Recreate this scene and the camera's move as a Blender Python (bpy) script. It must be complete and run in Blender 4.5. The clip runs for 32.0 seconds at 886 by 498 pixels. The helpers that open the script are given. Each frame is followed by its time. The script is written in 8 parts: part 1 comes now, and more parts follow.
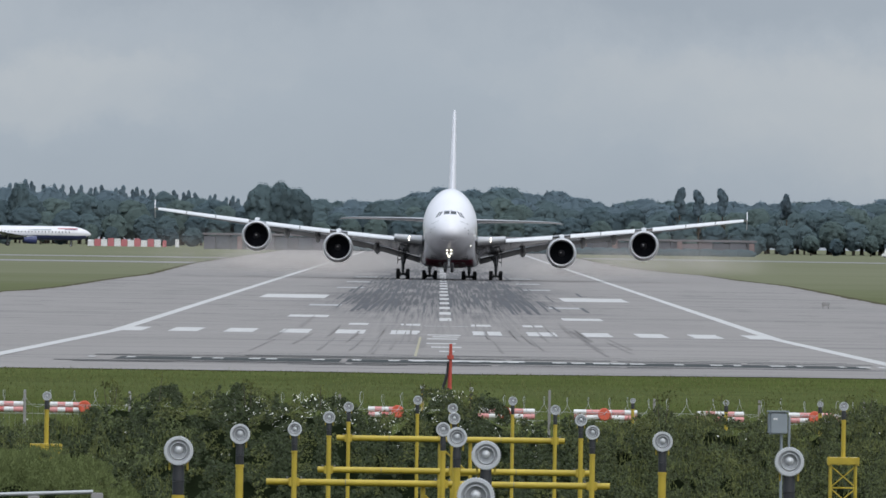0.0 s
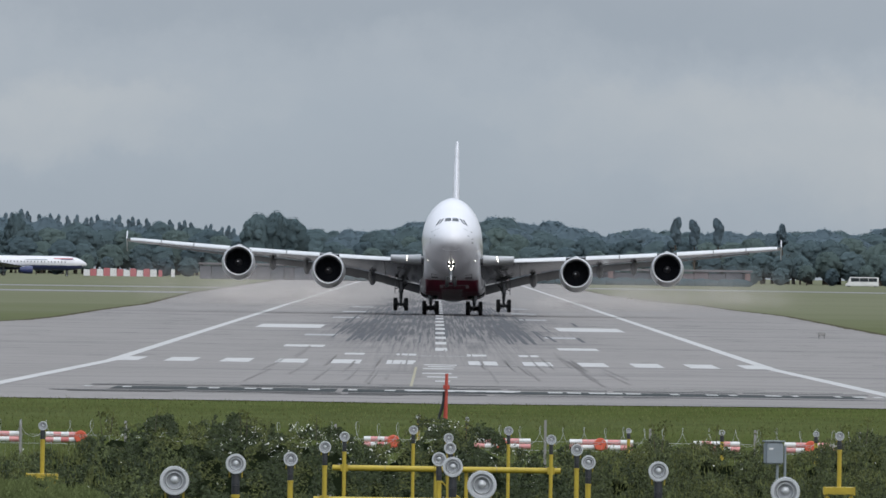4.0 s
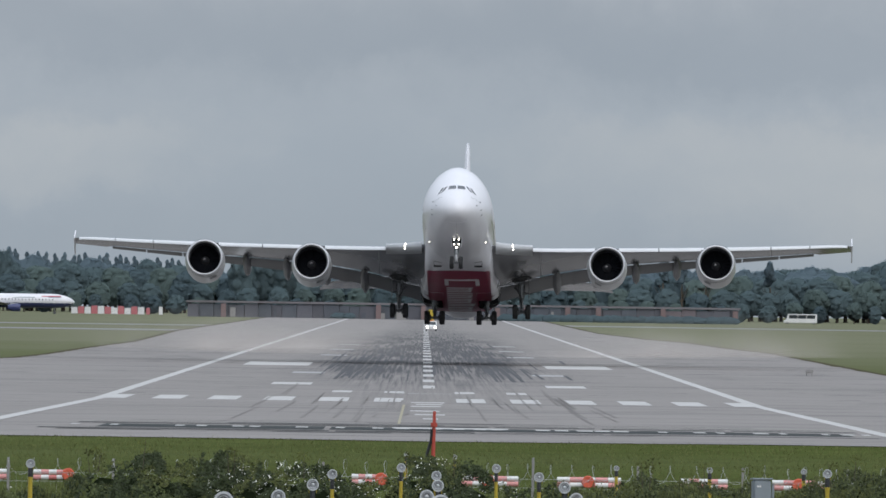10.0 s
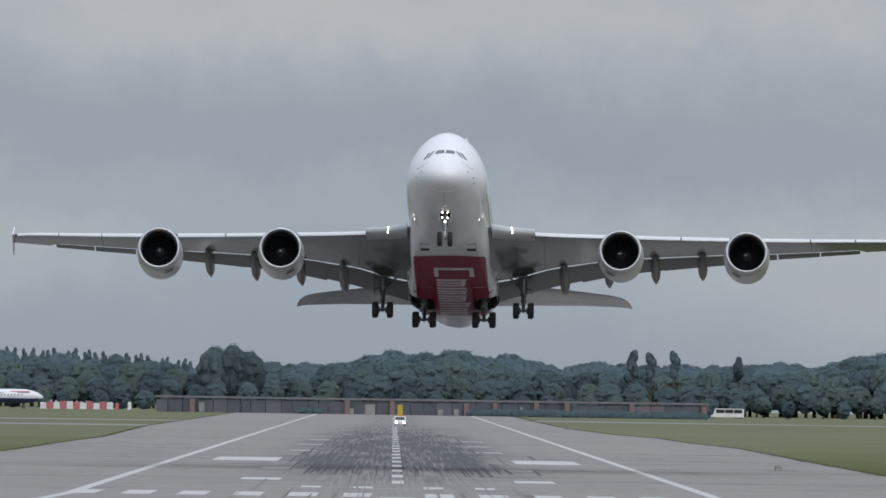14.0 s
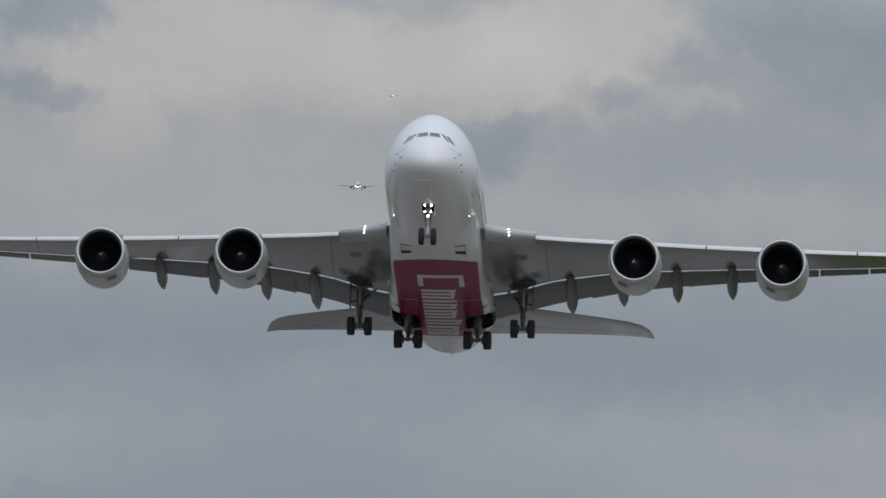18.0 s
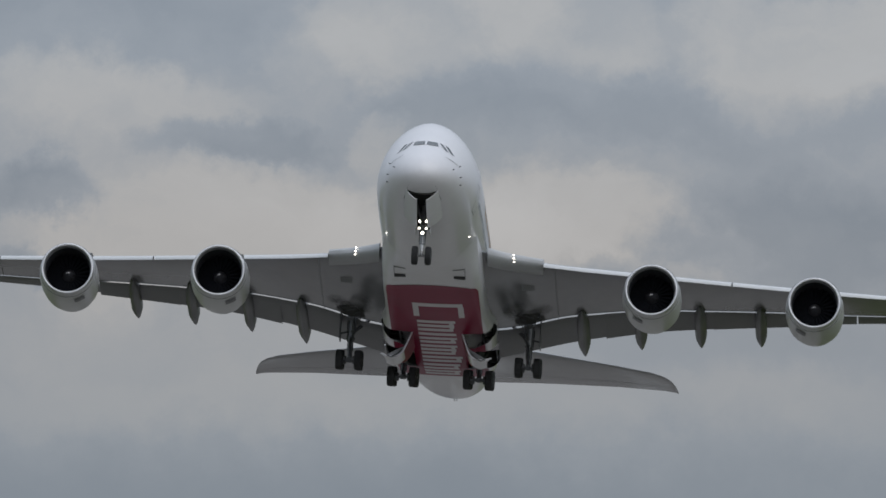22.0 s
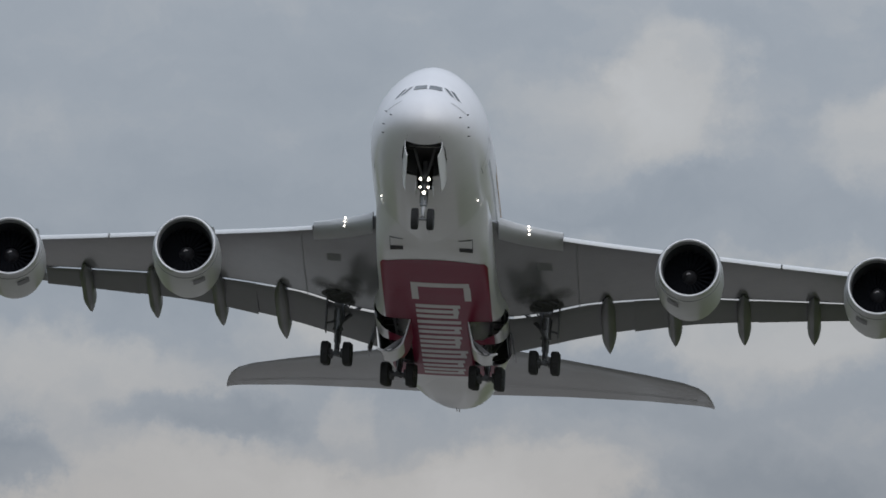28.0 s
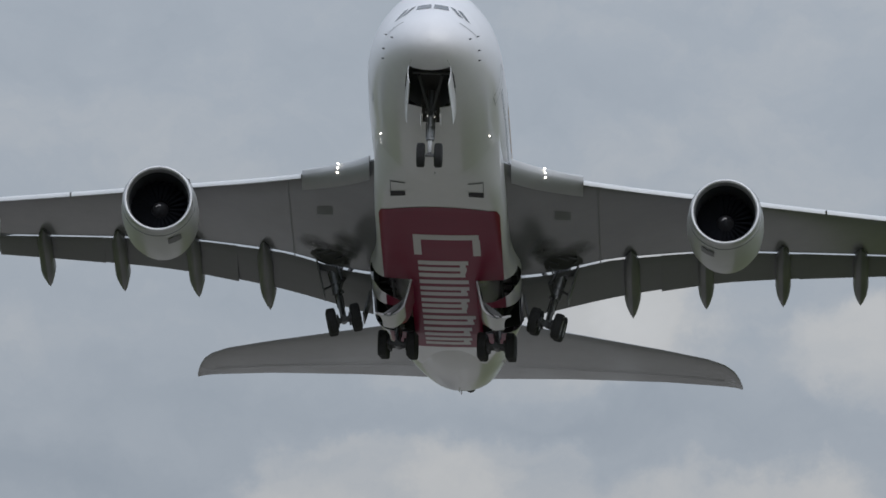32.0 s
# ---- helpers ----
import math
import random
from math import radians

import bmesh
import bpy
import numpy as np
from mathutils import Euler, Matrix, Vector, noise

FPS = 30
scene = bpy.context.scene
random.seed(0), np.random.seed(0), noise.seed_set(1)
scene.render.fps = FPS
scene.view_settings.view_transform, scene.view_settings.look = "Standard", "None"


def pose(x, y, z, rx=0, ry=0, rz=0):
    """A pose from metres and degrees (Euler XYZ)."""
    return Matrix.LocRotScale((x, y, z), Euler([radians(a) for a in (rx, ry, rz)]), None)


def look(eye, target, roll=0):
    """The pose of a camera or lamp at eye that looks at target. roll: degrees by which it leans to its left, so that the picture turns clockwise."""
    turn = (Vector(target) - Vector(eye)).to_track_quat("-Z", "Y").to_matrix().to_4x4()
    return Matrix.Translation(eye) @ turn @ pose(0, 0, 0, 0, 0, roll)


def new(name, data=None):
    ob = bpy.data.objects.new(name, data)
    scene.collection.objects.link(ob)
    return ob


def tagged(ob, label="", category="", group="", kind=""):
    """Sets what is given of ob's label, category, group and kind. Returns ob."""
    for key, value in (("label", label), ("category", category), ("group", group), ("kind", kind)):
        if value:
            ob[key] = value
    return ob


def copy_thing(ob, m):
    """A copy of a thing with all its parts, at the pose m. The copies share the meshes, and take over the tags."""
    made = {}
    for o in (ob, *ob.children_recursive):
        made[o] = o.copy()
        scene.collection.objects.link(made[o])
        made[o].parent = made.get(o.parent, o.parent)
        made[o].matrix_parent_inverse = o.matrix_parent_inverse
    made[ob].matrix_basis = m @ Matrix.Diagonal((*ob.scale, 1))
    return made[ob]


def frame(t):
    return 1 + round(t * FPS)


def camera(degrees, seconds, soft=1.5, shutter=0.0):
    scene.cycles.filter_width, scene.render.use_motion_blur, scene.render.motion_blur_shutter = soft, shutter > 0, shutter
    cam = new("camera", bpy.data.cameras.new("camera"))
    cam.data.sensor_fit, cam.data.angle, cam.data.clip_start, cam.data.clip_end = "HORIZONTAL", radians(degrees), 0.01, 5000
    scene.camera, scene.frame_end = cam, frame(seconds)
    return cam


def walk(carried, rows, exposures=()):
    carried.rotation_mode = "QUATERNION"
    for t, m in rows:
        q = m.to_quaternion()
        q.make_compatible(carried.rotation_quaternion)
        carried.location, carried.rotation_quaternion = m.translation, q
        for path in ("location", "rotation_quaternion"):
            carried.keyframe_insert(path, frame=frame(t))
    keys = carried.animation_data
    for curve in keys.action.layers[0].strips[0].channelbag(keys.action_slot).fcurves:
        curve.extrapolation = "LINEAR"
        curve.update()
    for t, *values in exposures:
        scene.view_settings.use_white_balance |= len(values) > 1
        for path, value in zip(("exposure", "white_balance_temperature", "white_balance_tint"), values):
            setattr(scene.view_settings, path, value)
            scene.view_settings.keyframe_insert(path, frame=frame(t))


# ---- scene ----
EYE = (-0.49, -819.73, 7.01)
AIM = [  # seconds, tilt up, turn left, in degrees
    (0, -0.0990, -0.0140), (0.5, -0.0911, -0.0139), (1, -0.0834, -0.0138), (1.5, -0.0637, -0.0135), (2, -0.0439, -0.0211), (2.5, -0.0245, -0.0208),
    (3, -0.0047, -0.0244), (3.5, 0.0189, -0.0279), (5.5, 0.0582, -0.0429), (6, 0.0660, -0.0469), (6.5, 0.0818, -0.0467), (7, 0.0974, -0.0464),
    (7.5, 0.1092, -0.0501), (8, 0.1170, -0.0541), (8.5, 0.1288, -0.0575), (9, 0.1486, -0.0651), (9.5, 0.1761, -0.0765), (10, 0.2077, -0.0839),
    (10.5, 0.2391, -0.0953), (11, 0.2784, -0.1103), (11.5, 0.3257, -0.1214), (12, 0.3650, -0.1325), (12.5, 0.4124, -0.1551), (13, 0.4831, -0.1856),
    (13.5, 0.5658, -0.2079), (14, 0.6404, -0.2185), (14.5, 0.7329, -0.2479), (16.5, 1.1716, -0.3437), (17, 1.3226, -0.3543), (17.5, 1.4416, -0.3616),
    (18, 1.5452, -0.3690), (18.5, 1.6384, -0.3744), (19, 1.7270, -0.3841), (19.5, 1.8204, -0.3950), (20, 1.9160, -0.4080), (20.5, 2.0140, -0.4108),
    (21, 2.1195, -0.4078), (21.5, 2.2304, -0.4139), (22, 2.3480, -0.4237), (22.5, 2.4576, -0.4336), (23, 2.5580, -0.4432), (23.5, 2.6455, -0.4452),
    (24, 2.7366, -0.4421), (24.5, 2.8376, -0.4496), (25, 2.9392, -0.4654), (25.5, 3.0433, -0.4742), (27.5, 3.4827, -0.5314), (28, 3.5848, -0.5452),
    (28.5, 3.6959, -0.5528), (29, 3.8092, -0.5598), (29.5, 3.9269, -0.5739), (30, 4.0544, -0.6094), (30.5, 4.1848, -0.6372), (31, 4.3095, -0.6565),
    (31.5, 4.4214, -0.6624), (32, 4.5334, -0.6632),
]

EXPOSURE = [(0, 0.30), (6, 0.23), (9, 0.19), (13, 0.11), (14.5, 0.05), (16.5, -0.22), (19, -0.27), (23, -0.38), (25.5, -0.37), (28, -0.31), (32, -0.21)]
cam = camera(4.0096, 32.0, soft=1.6)
walk(cam, [(t, pose(*EYE, 90 + tilt, 0, turn) @ pose(0, 0, 0, 0, 0, 0.842)) for t, tilt, turn in AIM], EXPOSURE)

# ---- world, sun, exposure ----
scene.view_settings.exposure = 0.0


def sky_world():
    world = bpy.data.worlds.new("sky")
    scene.world = world
    world.use_nodes = True
    nt = world.node_tree
    nt.nodes.clear()
    N, L = nt.nodes.new, nt.links.new

    def math_node(op, a, b=None, c=None):
        n = N("ShaderNodeMath")
        n.operation = op
        for i, v in enumerate((a, b, c)):
            if v is None:
                continue
            if isinstance(v, (int, float)):
                n.inputs[i].default_value = v
            else:
                L(v, n.inputs[i])
        return n.outputs[0]

    def vmath(op, a, b=None):
        n = N("ShaderNodeVectorMath")
        n.operation = op
        for i, v in enumerate((a, b)):
            if v is None:
                continue
            if isinstance(v, tuple):
                n.inputs[i].default_value = v
            else:
                L(v, n.inputs[i])
        return n.outputs[1] if op == "LENGTH" else n.outputs[0]

    def mix(fac, a, b):
        n = N("ShaderNodeMix")
        n.data_type = "RGBA"
        for s, v in ((n.inputs[0], fac), (n.inputs[6], a), (n.inputs[7], b)):
            if isinstance(v, (int, float)):
                s.default_value = v
            elif isinstance(v, tuple):
                s.default_value = (*v, 1)
            else:
                L(v, s)
        return n.outputs[2]

    sky = N("ShaderNodeTexSky")
    sky.sky_type, sky.sun_disc = "NISHITA", False
    sky.sun_elevation, sky.sun_rotation = radians(52), radians(150)
    sky.air_density, sky.dust_density = 1.0, 2.5
    way = N("ShaderNodeTexCoord").outputs["Generated"]
    sep = N("ShaderNodeSeparateXYZ")
    L(way, sep.inputs[0])
    x, y, z = sep.outputs
    ahead = math_node("MAXIMUM", math_node("ABSOLUTE", y), 0.08)
    az = math_node("MULTIPLY", math_node("DIVIDE", x, ahead), 22.4)
    el = math_node("MULTIPLY", math_node("DIVIDE", z, ahead), 22.4)
    comb = N("ShaderNodeCombineXYZ")
    L(az, comb.inputs[0]), L(el, comb.inputs[1])
    p = comb.outputs[0]

    def fractal(vec, scale, detail, rough, seed, squash=1.0):
        m = N("ShaderNodeMapping")
        L(vec, m.inputs[0])
        m.inputs["Location"].default_value = (seed, seed * 0.7, seed * 1.3)
        m.inputs["Scale"].default_value = (1, squash, 1)
        n = N("ShaderNodeTexNoise")
        n.inputs["Scale"].default_value, n.inputs["Detail"].default_value, n.inputs["Roughness"].default_value = scale, detail, rough
        L(m.outputs[0], n.inputs["Vector"])
        return n

    # ragged edges: the clouds' outlines are stirred by noise
    stir = fractal(p, 3.2, 6, 0.6, 4.1)
    bent = vmath("ADD", p, vmath("MULTIPLY", vmath("SUBTRACT", stir.outputs["Color"], (0.5, 0.5, 0.5)), (0.34, 0.24, 0)))
    stir2 = fractal(p, 13, 5, 0.65, 9.3)
    bent = vmath("ADD", bent, vmath("MULTIPLY", vmath("SUBTRACT", stir2.outputs["Color"], (0.5, 0.5, 0.5)), (0.10, 0.07, 0)))
    # clouds: across, height, half width, half height, brightness, softness
    clouds = CLOUDS
    total = None
    for cx, cy, rx, ry, amp, soft in clouds:
        # crisp rounded tops, bases that melt away
        off = vmath("MULTIPLY", vmath("SUBTRACT", bent, (cx, cy, 0)), (1 / rx, 1 / ry, 0))
        d = vmath("LENGTH", vmath("MAXIMUM", off, vmath("MULTIPLY", off, (1, 0.6 if amp > 0 else 1.0, 0))))
        r = N("ShaderNodeMapRange")
        r.interpolation_type = "SMOOTHSTEP"
        L(d, r.inputs[0])
        r.inputs[1].default_value, r.inputs[2].default_value, r.inputs[3].default_value, r.inputs[4].default_value = 1 - soft, 1 + soft, amp, 0
        total = r.outputs[0] if total is None else math_node("ADD", total, r.outputs[0])
    broad = fractal(p, 1.1, 4, 0.5, 2.2, 1.9).outputs["Fac"]
    fine = fractal(bent, 5, 6, 0.6, 6.6, 1.5).outputs["Fac"]
    # the low sky is smooth haze; the cloud texture sets in higher up
    rough = N("ShaderNodeMapRange")
    rough.interpolation_type = "SMOOTHSTEP"
    L(el, rough.inputs[0])
    rough.inputs[1].default_value, rough.inputs[2].default_value, rough.inputs[3].default_value, rough.inputs[4].default_value = 0.55, 1.0, 0.16, 0.55
    total = math_node("ADD", total, math_node("MULTIPLY", math_node("SUBTRACT", broad, 0.5), math_node("ADD", rough.outputs[0], 0.10)))
    total = math_node("ADD", total, math_node("MULTIPLY", math_node("SUBTRACT", fine, 0.5), rough.outputs[0]))
    ramp = N("ShaderNodeValToRGB")
    e = ramp.color_ramp.elements
    e[0].position, e[0].color = 0.10, (*SKY_DARK, 1)
    e[1].position, e[1].color = 1.0, (*[c * 1.07 for c in SKY_LIGHT], 1)
    near = e.new(0.74)
    near.color = (*[c * 0.95 for c in SKY_LIGHT], 1)
    mid = e.new(0.45)
    mid.color = (*SKY_MID, 1)
    L(math_node("ADD", math_node("MULTIPLY", total, 0.66), 0.41), ramp.inputs[0])
    # clearer, bluer air low down
    low = N("ShaderNodeMapRange")
    L(el, low.inputs[0])
    low.inputs[1].default_value, low.inputs[2].default_value = 0.25, 0.85
    tint = mix(low.outputs[0], (0.955, 1.01, 1.035), (1.0, 0.988, 0.978))
    high = N("ShaderNodeMapRange")
    L(el, high.inputs[0])
    high.inputs[1].default_value, high.inputs[2].default_value = 0.95, 1.25
    tint = mix(high.outputs[0], tint, (0.958, 0.99, 1.022))
    # an overcast sky is brighter overhead than near the horizon
    up = math_node("MAXIMUM", z, 0)
    gain = math_node("ADD", math_node("MULTIPLY", math_node("POWER", up, 0.8), ZENITH), 1.0)
    over = vmath("SCALE", vmath("MULTIPLY", ramp.outputs[0], tint))
    L(gain, over.node.inputs[3])
    blue = vmath("SCALE", sky.outputs[0])
    blue.node.inputs[3].default_value = 0.1
    bg = N("ShaderNodeBackground")
    L(mix(0.93, blue, over), bg.inputs[0])
    bg.inputs[1].default_value = 1.0
    out = N("ShaderNodeOutputWorld")
    L(bg.outputs[0], out.inputs[0])


SKY_DARK, SKY_MID, SKY_LIGHT, ZENITH = (0.245, 0.278, 0.325), (0.325, 0.352, 0.392), (0.482, 0.478, 0.480), 2.5
CLOUDS = [
    # low haze bands
    (0.9, 0.25, 0.7, 0.09, 0.22, 0.6), (-0.75, 0.24, 0.35, 0.05, 0.20, 0.6), (-0.1, 0.35, 1.2, 0.05, 0.10, 0.6), (-0.1, 0.48, 1.1, 0.10, -0.14, 0.6), (0.2, 0.62, 1.2, 0.06, 0.10, 0.7),
    # the long pale band and the dark rags in and above it
    (0.1, 0.86, 1.1, 0.16, 0.26, 0.6), (-0.28, 0.97, 0.34, 0.085, 0.36, 0.4), (0.40, 0.965, 0.27, 0.075, 0.36, 0.36), (0.10, 0.98, 0.20, 0.06, 0.22, 0.5), (0.3, 1.17, 1.1, 0.12, 0.11, 0.6), (0.1, 0.44, 1.3, 0.12, -0.14, 0.7), (0.25, 0.89, 0.22, 0.06, 0.22, 0.5), (-0.53, 1.015, 0.12, 0.045, -0.55, 0.5),
    (-0.20, 1.11, 0.14, 0.04, -0.42, 0.5), (-0.45, 1.17, 0.24, 0.06, 0.34, 0.5), (0.45, 1.16, 0.50, 0.06, -0.26, 0.5), (0.05, 1.12, 0.05, 0.03, 0.26, 0.5), (0.82, 0.96, 0.19, 0.11, -0.46, 0.45),
    (0.20, 0.78, 0.11, 0.05, -0.46, 0.45), (0.47, 0.865, 0.09, 0.03, -0.40, 0.5), (-0.58, 0.88, 0.09, 0.03, -0.45, 0.5), (0.60, 0.92, 0.05, 0.04, -0.35, 0.6), (0.70, 0.78, 0.30, 0.08, -0.20, 0.6),
    # two heaped clouds
    (0.13, 1.36, 0.20, 0.10, 0.28, 0.26), (0.36, 1.35, 0.16, 0.11, 0.27, 0.26), (0.78, 1.31, 0.22, 0.095, 0.38, 0.28), (-0.40, 1.43, 0.42, 0.13, -0.18, 0.6), (-0.02, 1.30, 0.12, 0.08, 0.16, 0.4), (-0.45, 1.32, 0.30, 0.08, -0.14, 0.6), (0.55, 1.50, 0.6, 0.05, -0.14, 0.6),
    # the bright heap and its neighbours
    (0.63, 1.72, 0.13, 0.10, 0.36, 0.36), (0.55, 1.66, 0.14, 0.08, 0.22, 0.45), (0.30, 1.67, 0.22, 0.10, 0.20, 0.5), (1.02, 1.62, 0.14, 0.08, 0.36, 0.4), (0.2, 1.95, 0.9, 0.1, 0.12, 0.7), (-0.15, 1.58, 0.45, 0.15, 0.10, 0.6),
]
sky_world()
sun = new("sun", bpy.data.lights.new("sun", "SUN"))
sun.data.energy, sun.data.angle, sun.data.color = 1.15, radians(70), (1.0, 0.97, 0.93)
sun.matrix_world = look((0, 0, 100), (-35, 62, 20))

# ---- materials ----


def material(name, colour, rough=0.5, metal=0.0, grain=0.0, scale=5.0, bump=0.0, stain=0.0, stain_scale=0.3, emit=0.0, vary=0.0, stretch=(1, 1, 1), coat=0.0, gloss=0.5):
    """A surface with fine grain, larger stains, relief and a shade that varies from piece to piece."""
    m = bpy.data.materials.new(name)
    m.use_nodes = True
    nt = m.node_tree
    b = nt.nodes["Principled BSDF"]
    b.inputs["Roughness"].default_value, b.inputs["Metallic"].default_value = rough, metal
    b.inputs["Coat Weight"].default_value, b.inputs["Coat Roughness"].default_value = coat, 0.12
    b.inputs["Specular IOR Level"].default_value = gloss
    N, L = nt.nodes.new, nt.links.new
    if emit:
        b.inputs["Emission Color"].default_value, b.inputs["Emission Strength"].default_value = (*colour, 1), emit
    tc = N("ShaderNodeTexCoord")
    mp = N("ShaderNodeMapping")
    mp.inputs["Scale"].default_value = stretch
    L(tc.outputs["Object"], mp.inputs[0])

    def noise_at(s, detail):
        n = N("ShaderNodeTexNoise")
        n.inputs["Scale"].default_value, n.inputs["Detail"].default_value = s, detail
        L(mp.outputs[0], n.inputs["Vector"])
        return n.outputs["Fac"]

    value = None

    def add(term, amount):
        nonlocal value
        n = N("ShaderNodeMath")
        n.operation = "MULTIPLY_ADD"
        L(term, n.inputs[0])
        n.inputs[1].default_value, n.inputs[2].default_value = 2 * amount, -amount
        if value is None:
            value = n.outputs[0]
        else:
            s = N("ShaderNodeMath")
            L(value, s.inputs[0]), L(n.outputs[0], s.inputs[1])
            value = s.outputs[0]

    if grain:
        add(noise_at(scale, 6), grain)
    if stain:
        add(noise_at(stain_scale, 4), stain)
    if vary:
        add(N("ShaderNodeObjectInfo").outputs["Random"], vary * 0.5)
        add(N("ShaderNodeNewGeometry").outputs["Random Per Island"], vary * 0.5)
    if value is None:
        b.inputs["Base Color"].default_value = (*colour, 1)
    else:
        s = N("ShaderNodeMath")
        s.inputs[1].default_value = 1.0
        L(value, s.inputs[0])
        v = N("ShaderNodeVectorMath")
        v.operation = "SCALE"
        v.inputs[0].default_value = colour
        L(s.outputs[0], v.inputs[3])
        L(v.outputs[0], b.inputs["Base Color"])
    if bump:
        bp = N("ShaderNodeBump")
        bp.inputs["Strength"].default_value, bp.inputs["Distance"].default_value = bump, 0.02
        L(noise_at(scale * 2, 5), bp.inputs["Height"])
        L(bp.outputs[0], b.inputs["Normal"])
    return m


def leafy(m, share):
    """Lets part of the light through thin leaves."""
    nt = m.node_tree
    b = nt.nodes["Principled BSDF"]
    tr, mx = nt.nodes.new("ShaderNodeBsdfTranslucent"), nt.nodes.new("ShaderNodeMixShader")
    mx.inputs[0].default_value = share
    if b.inputs["Base Color"].links:
        nt.links.new(b.inputs["Base Color"].links[0].from_socket, tr.inputs["Color"])
    nt.links.new(b.outputs[0], mx.inputs[1])
    nt.links.new(tr.outputs[0], mx.inputs[2])
    nt.links.new(mx.outputs[0], nt.nodes["Material Output"].inputs["Surface"])
    return m


WHITE = material("white_gloss_paint", (0.67, 0.66, 0.685), 0.28, grain=0.03, scale=3, stain=0.07, stain_scale=0.35, coat=0.5)
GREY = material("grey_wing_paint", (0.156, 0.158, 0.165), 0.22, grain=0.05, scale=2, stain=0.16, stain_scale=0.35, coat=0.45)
# wing grey lightened for the tail: brighter light and reflections put into the colour
TAILGREY = material("brightened_tail_grey", (0.24, 0.243, 0.252), 0.24, grain=0.04, scale=2, stain=0.14, stain_scale=0.3, coat=0.6)
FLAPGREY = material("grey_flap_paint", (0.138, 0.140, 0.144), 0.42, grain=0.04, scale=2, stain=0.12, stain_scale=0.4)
# darker grey that paints the shade on the leading edge's underside
EDGE_SHADE = material("grey_leading_edge", (0.33, 0.335, 0.342), 0.38, 0.0, grain=0.03, scale=3, stain=0.10, stain_scale=0.4)
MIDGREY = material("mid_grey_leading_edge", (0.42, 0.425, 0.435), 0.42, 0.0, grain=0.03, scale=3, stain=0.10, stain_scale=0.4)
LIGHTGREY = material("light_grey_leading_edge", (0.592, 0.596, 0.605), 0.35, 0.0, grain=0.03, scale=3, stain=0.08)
RED = material("red_belly_paint", (0.205, 0.006, 0.036), 0.30, grain=0.04, scale=2, stain=0.1, stain_scale=0.3, coat=0.0, gloss=0.12)
MARKWHITE = material("white_marking_on_red", (0.58, 0.55, 0.56), 0.35, grain=0.03, scale=3)
NACELLE = material("nacelle_paint", (0.499, 0.503, 0.507), 0.33, grain=0.03, scale=2, stain=0.08, stain_scale=0.6, coat=0.3)
CHROME = material("bare_metal_lip", (0.52, 0.52, 0.53), 0.35, 0.7, grain=0.04, scale=4)
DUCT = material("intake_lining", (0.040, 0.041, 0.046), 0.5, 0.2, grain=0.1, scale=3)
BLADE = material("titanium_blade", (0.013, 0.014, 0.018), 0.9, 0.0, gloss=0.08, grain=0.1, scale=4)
SPINNER = material("spinner_grey", (0.05, 0.05, 0.055), 0.4, 0.2)
BLACK = material("matt_black", (0.012, 0.012, 0.013), 0.6, grain=0.1, scale=6)
# bay shade is put into this near-black for linings, pipes and door insides
WELL = material("wheel_bay_shade", (0.03, 0.031, 0.03), 0.7, grain=0.25, scale=3)
GLASS = material("cockpit_glass", (0.025, 0.03, 0.035), 0.12, 0.0, coat=0.4)
TYRE = material("tyre_rubber", (0.022, 0.022, 0.023), 0.85, grain=0.2, scale=8, stain=0.15, stain_scale=2)
STEEL = material("gear_steel", (0.22, 0.225, 0.23), 0.4, 0.5, grain=0.1, scale=6, stain=0.12, stain_scale=1.5)
DARKSTEEL = material("dark_gear_metal", (0.08, 0.082, 0.085), 0.5, 0.4, grain=0.2, scale=5)
RIM = material("wheel_rim", (0.30, 0.30, 0.31), 0.35, 0.6, grain=0.1, scale=6)
SEAM = material("panel_seam", (0.16, 0.165, 0.17), 0.6)
LAMP = material("lit_lamp", (1.0, 0.93, 0.82), 0.3, emit=7.0)

ASPHALT = material("taxiway_asphalt", (0.206, 0.202, 0.202), 0.9, gloss=0.1, grain=0.1, scale=0.8, stain=0.15, stain_scale=0.03)
PAINT = material("worn_runway_paint", (0.430, 0.421, 0.408), 0.85, gloss=0.2, grain=0.34, scale=1.2, stain=0.10, stain_scale=0.1)
OLDPAINT = material("faded_runway_paint", (0.292, 0.288, 0.284), 0.8, grain=0.15, scale=1.2, stain=0.15, stain_scale=0.1)
TAR = material("tar_band", (0.045, 0.05, 0.05), 0.95, gloss=0.1, grain=0.25, scale=0.7, stain=0.2, stain_scale=0.15)
YELLOW = material("yellow_frangible_paint", (0.44, 0.325, 0.032), 0.5, grain=0.14, scale=14, stain=0.22, stain_scale=3.0)
LAMPBODY = material("lamp_housing_black", (0.02, 0.021, 0.023), 0.5, grain=0.1, scale=20)
LAMPRIM = material("lamp_rim_aluminium", (0.56, 0.57, 0.58), 0.4, 0.2, grain=0.1, scale=30)
LENS = material("lamp_lens", (0.42, 0.43, 0.44), 0.22, 0.1, grain=0.15, scale=30, coat=0.8)
REDPLASTIC = material("faded_red_plastic", (0.50, 0.15, 0.14), 0.6, grain=0.1, scale=4, stain=0.15)
WHITEPLASTIC = material("dull_white_plastic", (0.68, 0.67, 0.66), 0.6, grain=0.08, scale=4, stain=0.15)
POST_RED = material("red_marker_paint", (0.42, 0.06, 0.04), 0.6, grain=0.1, scale=5, stain=0.15)
